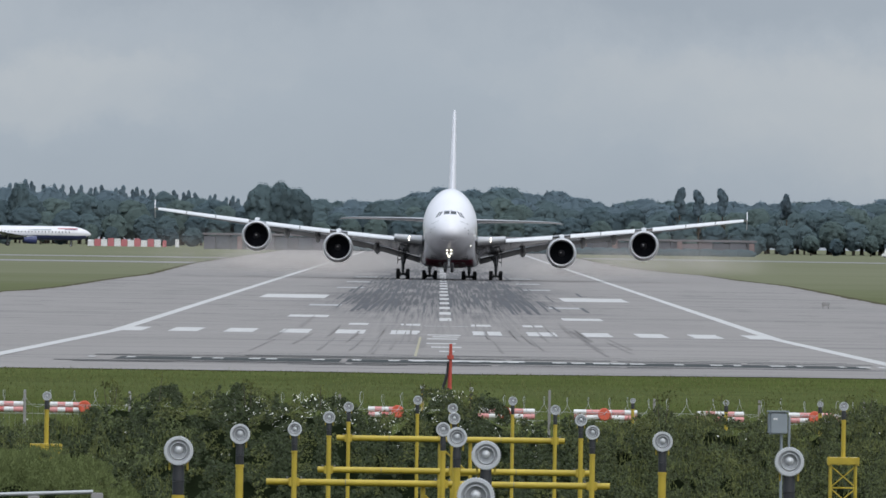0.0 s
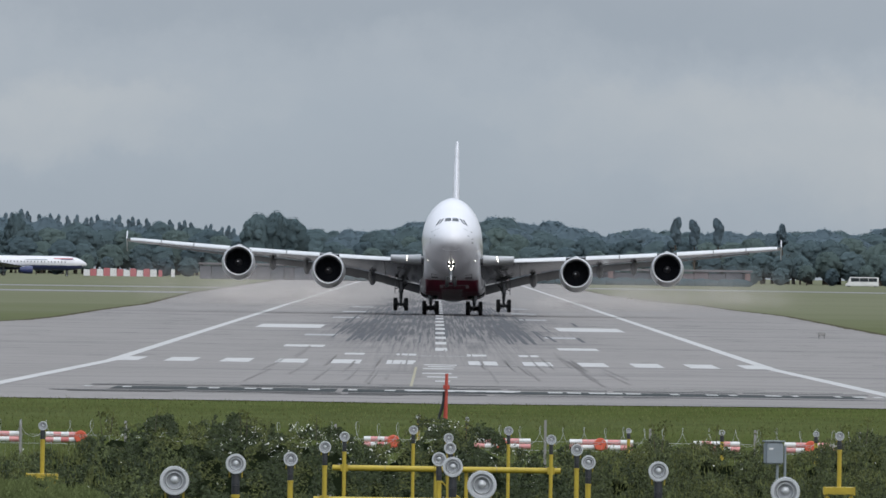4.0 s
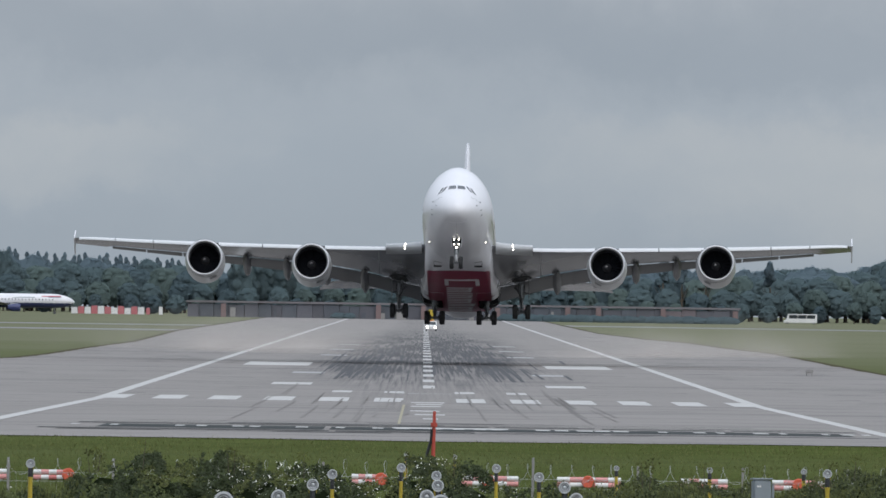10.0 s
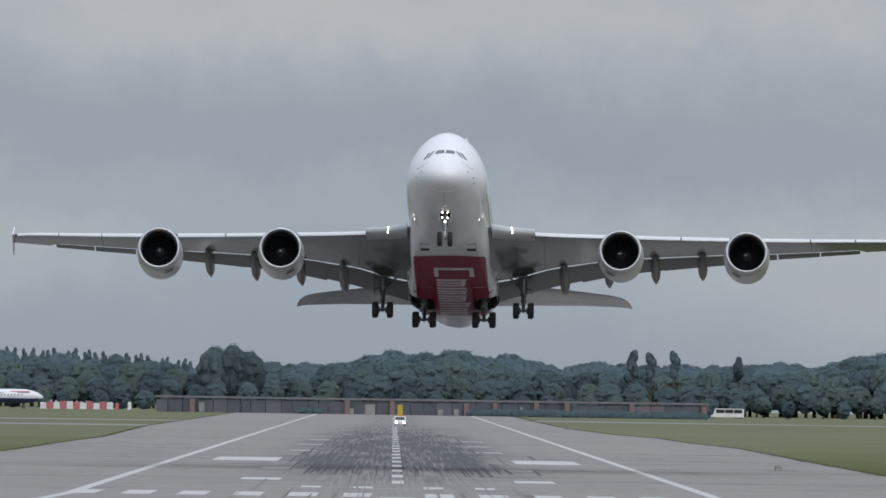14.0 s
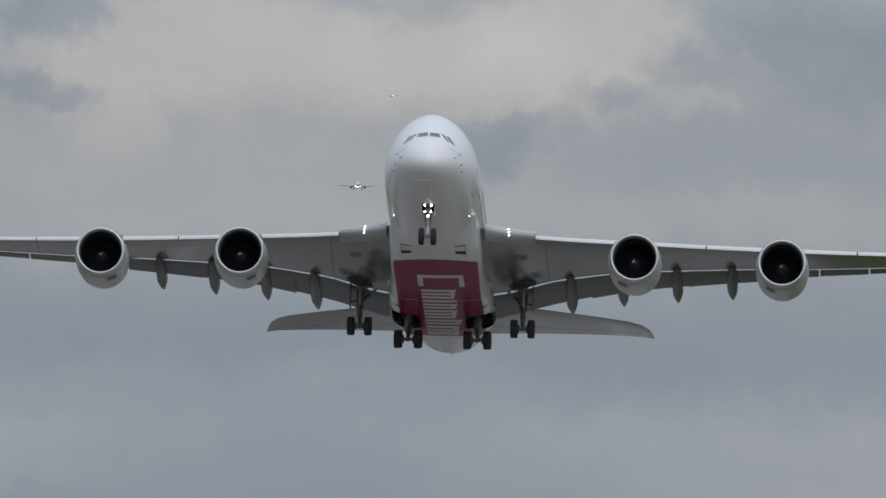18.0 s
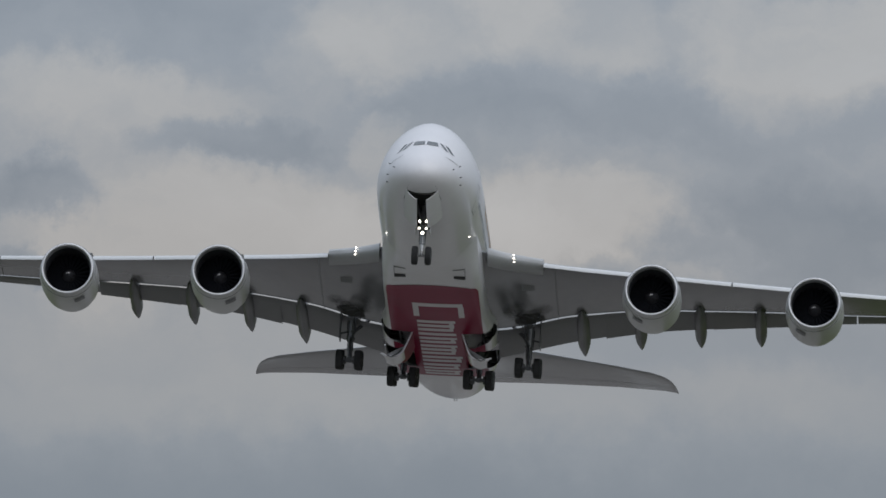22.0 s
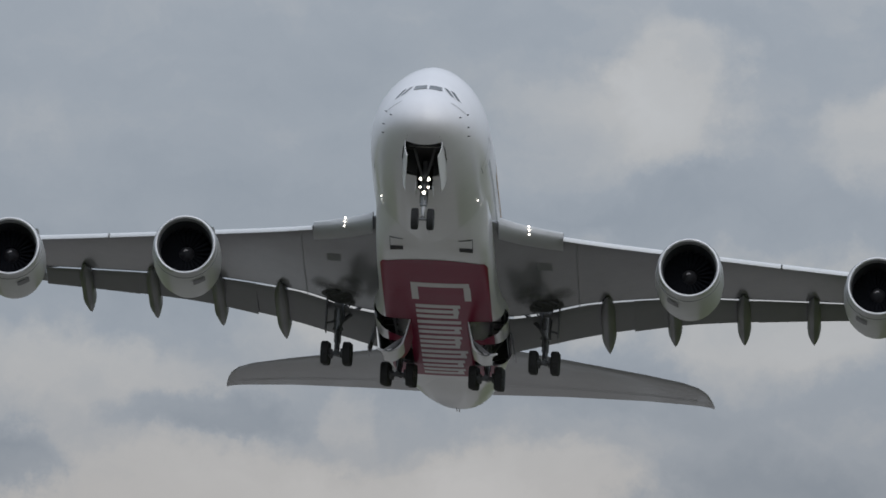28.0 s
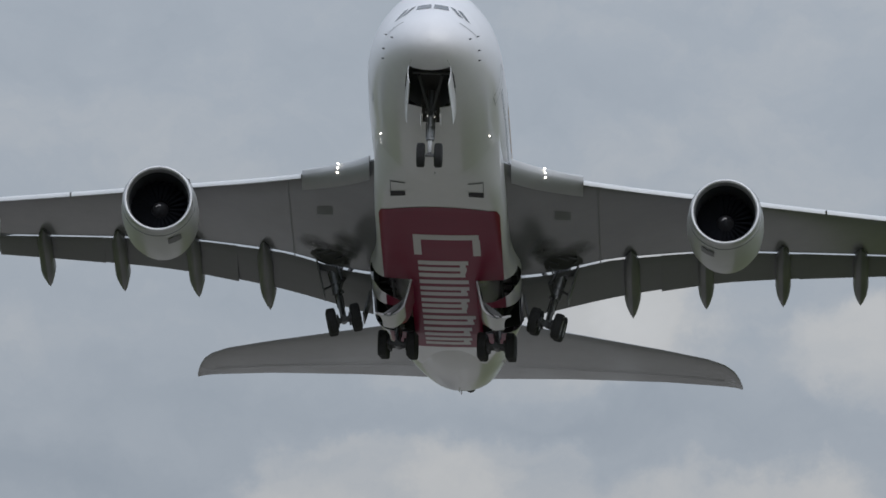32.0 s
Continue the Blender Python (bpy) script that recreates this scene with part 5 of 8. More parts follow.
def build_airliner():
    plane = new("airliner")
    tagged(plane, "huge white four-engined double-deck airliner with a red belly, taking off", "airliner")
    build_fuselage(plane)
    build_belly(plane)
    wings = []
    for sd in (-1, 1):
        wings.append((build_wing(plane, sd), sd))
        build_engine(plane, sd * 14.84, 23.53, 3.74, 14.84)
        build_engine(plane, sd * 25.82, 30.46, 5.28, 25.82)
    build_tail(plane)
    nose, doors = build_nose_gear(plane)
    wing_legs, body_legs, body_doors, wing_doors = [], [], [], []
    for sd in (-1, 1):
        wing_legs.append(build_main_gear(plane, sd * 6.2, 33.1, 3.9, (-0.85, 0.85), 1.30, 0.70, 0.50, -1.1, "wing_gear", "wing landing gear leg with four wheels"))
        body_legs.append(build_main_gear(plane, sd * 2.64, 36.9, 2.9, (-1.7, 0.0, 1.7), 1.52, 0.70, 0.50, 0.5, "body_gear", "body landing gear leg with six wheels"))
        # leg door that stays with the wing gear
        bm = bmesh.new()
        box(bm, sd * 0.74 - 0.04, -0.7, -2.0, sd * 0.74 + 0.04, 0.4, 0.2, 0.03)
        part("leg_door", bm, FLAPGREY, wing_legs[-1][0], "grey door on the gear leg")
        for z0, z1 in ((-0.3, -0.55), (-1.5, -1.3)):
            bm = bmesh.new()
            tube(bm, (sd * 0.72, -0.1, z0), (0, 0, z1), 0.06, n=6)
            part("door_link", bm, DARKSTEEL, wing_legs[-1][0])
        # retraction jack and folding brace, dark with hoses
        for p0, p1, rr in (((sd * -0.15, -0.2, 0.2), (sd * -0.35, -0.9, -1.5), 0.08), ((sd * -0.35, -0.9, -1.5), (0, -0.15, -2.0), 0.07), ((sd * 0.3, 0.3, 0.3), (sd * 0.22, 0.25, -1.7), 0.05), ((sd * -0.55, 0.1, 0.3), (sd * -0.12, 0.1, -1.2), 0.11)):
            bm = bmesh.new()
            tube(bm, p0, p1, rr, n=8)
            part("brace", bm, DARKSTEEL, wing_legs[-1][0])
        # wheel bay under the wing root: a flat sheet with its shade painted in
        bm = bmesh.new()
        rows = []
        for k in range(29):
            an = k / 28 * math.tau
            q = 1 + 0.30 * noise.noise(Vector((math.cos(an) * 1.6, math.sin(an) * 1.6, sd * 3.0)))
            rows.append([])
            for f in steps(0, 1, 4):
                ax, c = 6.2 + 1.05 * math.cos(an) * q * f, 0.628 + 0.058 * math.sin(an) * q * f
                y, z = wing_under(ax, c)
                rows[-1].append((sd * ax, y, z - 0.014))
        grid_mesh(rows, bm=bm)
        bay = part("wing_gear_bay", done(bm), WELL, plane, "near-black sheet painted as the shaded wheel bay in the wing root")
        for k in range(9):
            an = k * 0.7
            bm = bmesh.new()
            y, z = wing_under(6.2 + 0.8 * math.cos(an), 0.628 + 0.045 * math.sin(an))
            tube(bm, (sd * (6.2 + 0.8 * math.cos(an)), y, z + 0.05), (sd * (6.2 + 0.75 * math.cos(an + 0.9)), y + 0.25 * math.sin(3 * an), z - 0.16 - 0.1 * math.cos(2 * an)), 0.05, n=6)
            part("bay_pipe", bm, DARKSTEEL, bay)
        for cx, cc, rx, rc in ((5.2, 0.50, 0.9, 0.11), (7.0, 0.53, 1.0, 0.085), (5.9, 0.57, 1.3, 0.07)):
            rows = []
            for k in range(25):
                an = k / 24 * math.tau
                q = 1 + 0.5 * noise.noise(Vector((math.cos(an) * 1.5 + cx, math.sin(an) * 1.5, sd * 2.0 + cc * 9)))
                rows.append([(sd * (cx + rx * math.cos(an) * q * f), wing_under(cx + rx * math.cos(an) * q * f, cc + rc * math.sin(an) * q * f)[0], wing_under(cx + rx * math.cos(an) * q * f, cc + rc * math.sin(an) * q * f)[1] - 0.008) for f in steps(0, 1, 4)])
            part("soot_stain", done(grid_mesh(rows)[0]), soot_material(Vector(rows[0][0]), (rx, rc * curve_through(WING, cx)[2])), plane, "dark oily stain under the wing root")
        # large body gear door, hinged along its inner edge
        a, b, hx = BODY_BAY[0] - 0.05, BAY_SPLIT + 0.05, BODY_BAY[2] - 0.04
        pts = [[(sd * x, q - BASE, belly_z(x, q) - 0.035) for x in steps(hx, 3.1, 5) + steps(3.2, 3.84, 10)] + [(sd * 3.93, q - BASE, belly_z(3.84, q) + dz) for dz in (0.12, 0.35, 0.6)] for q in steps(a, b, 12)]
        hinge = Vector((sd * hx, (a + b) / 2 - BASE, belly_z(hx, (a + b) / 2) - 0.03))
        body_doors.append((shell_door("body_gear_door", plane, pts, tuple(hinge), 0.10, WHITE, "large white and red body gear door", WELL), sd, hinge))
        r = [[Vector((sd * x, q - BASE, belly_z(x, q) - 0.05)) - hinge for x in steps(hx + 0.02, RED_HALF, 8)] for q in steps(a + 0.03, b - 0.03, 10)]
        part("red_skin", done(grid_mesh(r)[0]), RED, body_doors[-1][0])
        # pale rib closing the curled front of the door, with a dark lightening hole
        for y, mat, x0, up in ((a + 0.02, GREY, 2.7, 0.0), (a - 0.012, WELL, 3.0, 0.12)):
            curve = [Vector((sd * x, y - BASE, belly_z(x, a + 0.5) + 0.02 + up)) - hinge for x in steps(x0, 3.84 - up, 12)]
            curve += [Vector((sd * (3.92 - up), y - BASE, belly_z(3.84, a + 0.5) + dz)) - hinge for dz in ((0.15, 0.6) if not up else (0.05, 0.15))]
            bm = bmesh.new()
            bm.faces.new([bm.verts.new(v) for v in curve] + ([bm.verts.new(v + Vector((sd * 0.05, 0, 0.12))) for v in (curve[8], curve[4])] if up else []))
            part("door_rib", bm, mat, body_doors[-1][0], "pale rib at the door's end" if not up else "dark hole in the rib", smooth=False)
        r = [[Vector((sd * x, q - BASE, belly_z(x, q) + 0.135)) - hinge for x in steps(hx + 0.22, 3.5, 8)] for q in steps(a + 0.3, b - 0.3, 8)]
        part("door_lining", done(grid_mesh(r)[0]), WELL, body_doors[-1][0], "dark framed inside of the door")
        pts = [[(sd * x, q - BASE, belly_z(x, q) - 0.035) for x in steps(hx, 3.6 - 0.5 * max(0.0, q - BAY_SPLIT) ** 1.3, 8)] for q in steps(BAY_SPLIT + 0.07, BODY_BAY[1] + 0.02, 8)]
        hinge = Vector((sd * hx, 32.0 - BASE, belly_z(hx, 32.0) - 0.03))
        body_doors.append((shell_door("body_gear_door", plane, pts, tuple(hinge), 0.10, RED, "red body gear door behind the larger one", WELL), sd, hinge))
        # smaller wing gear door at the edge of the fairing
        bm = bmesh.new()
        box(bm, -0.04, -0.9, -1.35, 0.04, 0.9, 0.0, 0.03)
        wing_doors.append((part("wing_gear_door", bm, GREY, plane, "grey wing gear door", origin=(sd * 4.1, 34.6 - BASE, 2.5)), sd, Vector((sd * 4.1, 34.6 - BASE, 2.5))))
    return plane, wings, nose, doors, wing_legs, body_legs, body_doors, wing_doors


airliner, wings, nose_leg, nose_doors, wing_legs, body_legs, body_doors, wing_doors = build_airliner()

# ---- far side of the airfield ----


def leaf_cloud(rng, lobes, count, size):
    """Many small tilted leaf clumps over the ragged surface of several lobes (centre, radii)."""
    verts, faces, out = [], [], []
    areas = [r[0] * r[2] for _, r in lobes]

    def swell(q, d):
        p = Vector(q) + d * 2.0
        return 0.95 + 0.16 * noise.noise(p * 0.9) + 0.10 * noise.noise(p * 2.3)

    def lean(d):
        return (d * 0.30 + Vector((0, -0.35, 0.75)) + Vector((rng.uniform(-1, 1), rng.uniform(-1, 1), rng.uniform(-1, 1))) * 0.16).normalized()

    for _ in range(count):
        c, (rx, ry, rz) = rng.choices(lobes, areas)[0]
        u, a = rng.uniform(-0.75, 1), rng.uniform(0, math.tau)
        q = math.sqrt(max(0, 1 - u * u))
        d = Vector((q * math.cos(a), q * math.sin(a), u))
        k = swell(c, d) * rng.uniform(0.93, 1.0)
        p = Vector((c[0] + rx * d.x * k, c[1] + ry * d.y * k, c[2] + rz * u * k))
        n = (d + Vector([rng.uniform(-0.6, 0.6) for _ in range(3)])).normalized()
        t = n.orthogonal().normalized()
        b = n.cross(t)
        s = size * rng.uniform(0.55, 1.3)
        i = len(verts)
        nm = lean(d)
        for j in range(4):
            an = j / 4 * math.tau + rng.uniform(-0.3, 0.3)
            verts.append(p + (t * math.cos(an) + b * math.sin(an)) * s * rng.uniform(0.7, 1.15) + n * rng.uniform(-0.2, 0.2) * s)
            out.append(nm)
        faces.append((i, i + 1, i + 2, i + 3))
    # leafy body of each lobe, so that no light shows through the middle
    for c, (rx, ry, rz) in lobes:
        i = len(verts)
        na, nu = 14, 9
        for k in range(nu + 1):
            u = -math.cos(k / nu * math.pi)
            q = math.sqrt(max(0, 1 - u * u))
            for j in range(na):
                a = j / na * math.tau
                d = Vector((q * math.cos(a), q * math.sin(a), u))
                k2 = swell(c, d) * 0.96
                verts.append(Vector((c[0] + rx * d.x * k2, c[1] + ry * d.y * k2, max(0.0, c[2] + rz * u * k2))))
                out.append(lean(d))
        for k in range(nu):
            for j in range(na):
                faces.append((i + k * na + j, i + k * na + (j + 1) % na, i + (k + 1) * na + (j + 1) % na, i + (k + 1) * na + j))
    me = bpy.data.meshes.new("crown")
    me.from_pydata(verts, [], faces)
    # soft shading: each clump leans with the crown's round form
    for poly in me.polygons:
        poly.use_smooth = True
    me.normals_split_custom_set_from_vertices(out)
    return me


def build_tree(seed, kind, mat):
    """A tree about one unit high in proportion: tapered trunk with limbs, and a ragged crown."""
    rng = random.Random(seed)
    tree = new("tree")
    h = 18.0
    bm = bmesh.new()
    tube(bm, (0, 0, 0), (rng.uniform(-0.3, 0.3), 0, h * 0.55), 0.45, 0.22, 8)
    for _ in range(5):
        a, z = rng.uniform(0, math.tau), h * rng.uniform(0.25, 0.5)
        tube(bm, (0, 0, z), (math.cos(a) * 3, math.sin(a) * 3, z + h * 0.22), 0.16, 0.05, 6)
    part("trunk", bm, BARK, tree)
    lobes = []
    if kind == "broad":
        # a full rounded core, from which many shallow lobes swell
        for k in range(34):
            a, u = rng.uniform(0, math.tau), rng.uniform(-0.7, 0.95)
            q = math.sqrt(1 - u * u)
            lobes.append(((4.0 * q * math.cos(a), 3.8 * q * math.sin(a), h * (0.50 + 0.36 * u)), (rng.uniform(1.0, 1.7), rng.uniform(1.0, 1.7), rng.uniform(1.0, 1.7))))
        lobes.append(((0, 0, h * 0.50), (4.9, 4.7, h * 0.42)))
    elif kind == "bush":
        for k in range(26):
            a, u = rng.uniform(0, math.tau), rng.uniform(-0.5, 0.95)
            q = math.sqrt(1 - u * u)
            lobes.append(((4.6 * q * math.cos(a), 3.6 * q * math.sin(a), h * (0.42 + 0.40 * u)), (rng.uniform(1.1, 1.8), 1.6, rng.uniform(1.1, 1.8))))
        lobes.append(((0, 0, h * 0.42), (5.4, 4.4, h * 0.46)))
    elif kind == "pine":
        for k in range(14):
            z, a = rng.uniform(0.58, 0.94), rng.uniform(0, math.tau)
            lobes.append(((1.5 * math.cos(a) * (1.5 - z), 1.0 * math.sin(a), h * z), (rng.uniform(0.7, 1.3), 1.1, rng.uniform(0.7, 1.4))))
        lobes.append(((0, 0, h * 0.76), (1.6, 1.5, h * 0.19)))
    else:
        for k in range(13):
            z = 0.22 + 0.76 * k / 12
            r = 3.4 * (1.10 - z) ** 0.8 * rng.uniform(0.85, 1.15)
            lobes.append(((rng.uniform(-0.4, 0.4), rng.uniform(-0.4, 0.4), h * z), (r, r, h * 0.06)))
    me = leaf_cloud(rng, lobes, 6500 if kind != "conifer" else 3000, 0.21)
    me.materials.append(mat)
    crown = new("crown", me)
    crown.parent = tree
    return tree


def build_woods():
    rng = random.Random(21)
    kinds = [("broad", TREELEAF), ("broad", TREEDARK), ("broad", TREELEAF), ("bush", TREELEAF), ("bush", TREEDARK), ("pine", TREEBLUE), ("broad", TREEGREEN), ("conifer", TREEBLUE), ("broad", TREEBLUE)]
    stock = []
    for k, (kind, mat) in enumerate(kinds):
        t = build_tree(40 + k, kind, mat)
        tagged(t, {"broad": "leafy broad-crowned tree in the far tree line", "bush": "low spreading green tree at the field's edge", "conifer": "tall narrow dark tree above the tree line", "pine": "tall pine with a bare trunk and rounded dark crown"}[kind], "tree", "far tree line")
        stock.append(t)
    # height of the tree line above the field, from west to east
    line = ((-190, 20.5), (-139, 18.8), (-133, 20.3), (-116, 18.6), (-95, 18.4), (-71, 16.2), (-62, 14.8), (-41, 16.0), (-36, 15.4), (-21, 15.8), (-11, 17.4), (-5, 20.2), (7, 20.2), (21, 20.8), (28, 18.0),
            (35, 20.6), (42, 18.2), (53, 15.8), (62, 17.6), (71, 17.2), (84, 16.6), (100, 17.2), (114, 17.2), (129, 18.8), (136, 16.8), (143, 19.4), (155, 22.4), (190, 20.5))
    used = set()

    def plant(i, x, y, height, wide):
        sc = height / 18.8
        m = pose(x, y, 0, 0, 0, rng.uniform(0, 360)) @ Matrix.Diagonal((wide, wide, sc, 1))
        if i not in used:
            used.add(i)
            stock[i].matrix_basis = m
        else:
            c = copy_thing(stock[i], m)
            c.matrix_basis = m

    for x, h, w in ((-56.5, 23.0, 1.2), (-51, 23.8, 1.1), (-46, 21.5, 1.1), (-133, 22, 0.75)):
        plant(0, x, 3170, h, w)
    for x, h in ((74.5, 22.4), (80.5, 21.6), (88, 22.2), (108, 20.6)):
        plant(5, x, 3150, h, 0.9)
    for row, (y, f, gap) in enumerate(((3230, 1.0, 4.8), (3210, 0.94, 8.0), (3180, 0.84, 8.0), (3130, 0.60, 8.0), (3000, 0.36, 8.0))):
        x = -182.0 + row * 1.7
        while x < 184:
            h = (along(line, x)[0] * 1.03 + 1.6) * f * (rng.uniform(0.88, 1.03) if row else rng.uniform(0.95, 1.02))
            kind = rng.choice((0, 1, 2, 6)) if row in (2, 3) else rng.choice((3, 4, 3, 6)) if row else 8
            if row == 0:
                kind = 7 if x < -60 else rng.choice((8, 8, 2))
            elif row == 1:
                kind = rng.choice((8, 1, 2))
            if x < -60 and row < 2:
                h *= 0.91 if row == 0 else 1.03
            plant(kind, x + rng.uniform(-1, 1), y + rng.uniform(-12, 12), h, (h / 18.8) * (rng.uniform(1.25, 1.6) if kind != 7 else rng.uniform(0.95, 1.25)))
            x += gap * rng.uniform(0.75, 1.25) * (0.55 if kind == 7 else 1.0)


# pale green with the distance haze mixed into it
TREEGREEN = material("haze_tinted_bright_foliage", (0.158, 0.210, 0.198), 1.0, vary=0.08, grain=0.08, scale=0.8, gloss=0.0)
leafy(TREEGREEN, 0.5)
build_woods()


def build_far_buildings():
    rng = random.Random(3)
    wall = new("low_building")
    tagged(wall, "long low dull grey building with reddish pillars along the perimeter", "building")
    x = -66.0
    while x < 87:
        w = rng.uniform(2.6, 5.2)
        bm = bmesh.new()
        box(bm, x, 2692, 0, min(x + w, 87) - 0.1, 2706 + rng.uniform(-0.2, 0.2), 3.7 + rng.uniform(-0.3, 0.2), 0.04)
        part("wall_panel", bm, rng.choice((DULLWALL, DULLBLUE, DULLBLUE, DULLWALL) if -30 < x < 60 else (DULLBLUE, DULLBLUE, DULLWALL) if x < 0 else (DULLWALL, DULLBROWN, DULLBROWN)), wall, smooth=False)
        if rng.random() < 0.45:
            bm = bmesh.new()
            h = rng.uniform(1.6, 3.0)
            box(bm, x + 0.5, 2691.5, 0.1, x + rng.uniform(1.1, 2.2), 2691.99, h, 0.02)
            part("doorway", bm, rng.choice((DULLBLUE, DULLBROWN, CONCRETE, DULLBLUE)), wall, smooth=False)
        x += w
    for x in (-56, -13, -0.5, 20, 28, 39.5, 48, 66, 86):
        bm = bmesh.new()
        box(bm, x - 0.7, 2690.8, 0, x + 0.7, 2691.4, 3.9 + rng.uniform(-0.3, 0.2), 0.05)
        part("pillar", bm, ORANGEDULL, wall, "dull reddish pillar", smooth=False)
    bm = bmesh.new()
    box(bm, -66.4, 2691.5, 3.95, 87.4, 2707, 4.5, 0.05)
    part("roof_edge", bm, PALEROOF, wall, "pale pinkish-grey roof edge", smooth=False)
    # red and white boards beyond the parked airliner
    boards = new("blast_fence")
    tagged(boards, "low broken fence of red and white boards on the field", "fence")
    for k, x in enumerate([-101.0 + 1.9 * k for k in range(11)] + [-79.6, -76.0, -39.4]):
        bm = bmesh.new()
        h = 2.3 + rng.uniform(-0.35, 0.25)
        wd = rng.uniform(1.8, 1.88) if k < 11 else 1.1
        v = [bm.verts.new(p) for y in (2790, 2790.4) for p in ((x, y, 0.2), (x + wd, y, 0.2), (x + wd * 0.97, y, h), (x + wd * 0.04, y, h + rng.uniform(-0.1, 0.1)))]
        for q in ((0, 1, 2, 3), (7, 6, 5, 4), (0, 4, 5, 1), (1, 5, 6, 2), (2, 6, 7, 3), (3, 7, 4, 0)):
            bm.faces.new([v[i] for i in q])
        bmesh.ops.recalc_face_normals(bm, faces=bm.faces)
        part("board", bm, FARRED if k % 2 else WHITEPLASTIC, boards, smooth=False)
        bm = bmesh.new()
        box(bm, x + 0.6, 2790.41, 0, x + 0.8, 2791, 1.8, 0.02)
        part("prop", bm, STEEL, boards, smooth=False)
    # dark scrub at the foot of the building
    scrub = new("scrub")
    tagged(scrub, "low dark scrub along the foot of the far building", "scrub", kind="stuff")
    for k in range(46):
        lobes = [((0, 0, 0.7), (rng.uniform(1.6, 3.0), 1.2, rng.uniform(0.9, 1.5))) for _ in range(2)]
        me = leaf_cloud(rng, lobes, 120, 0.25)
        me.materials.append(TREEDARK)
        ob = new("bush", me)
        ob.parent = scrub
        ob.location = (22 + 1.45 * k + rng.uniform(-0.6, 0.6) if k < 44 else -24 + 3 * (k - 44), 2684 + rng.uniform(-1, 1), 0)
    # small white huts and posts along the far verge
    for x, y, w, h, lab in ((-6.5, 2600, 2.6, 2.9, "small pale hut at the runway's far end"), (141, 2700, 5.5, 1.6, "low pale shed on the far grass"), (148, 2300, 1.6, 1.3, "small white equipment box on the far grass")):
        hut = new("equipment_hut")
        tagged(hut, lab, "hut")
        bm = bmesh.new()
        box(bm, -w / 2, -1.5, 0, w / 2, 1.5, h, 0.05)
        part("body", bm, CONCRETE, hut, smooth=False)
        bm = bmesh.new()
        box(bm, -w / 2 - 0.1, -1.6, h + 0.004, w / 2 + 0.1, 1.6, h + 0.15, 0.03)
        part("roof", bm, CONCRETE, hut, smooth=False)
        hut.location = (x, y, 0.0)


PALEROOF = material("pale_pinkish_roof", (0.173, 0.159, 0.166), 0.8, grain=0.15, scale=0.4, stain=0.2, stain_scale=0.05)
ORANGEDULL = material("dull_orange_paint", (0.197, 0.135, 0.131), 0.7, grain=0.2, scale=1)
DULLBROWN = material("dull_brown_wall", (0.143, 0.119, 0.127), 0.8, grain=0.2, scale=0.4, stain=0.2, stain_scale=0.05, vary=0.3)
DULLBLUE = material("dull_blue_grey_wall", (0.083, 0.090, 0.105), 0.8, grain=0.2, scale=0.4, stain=0.2, stain_scale=0.05, vary=0.3)
build_far_buildings()


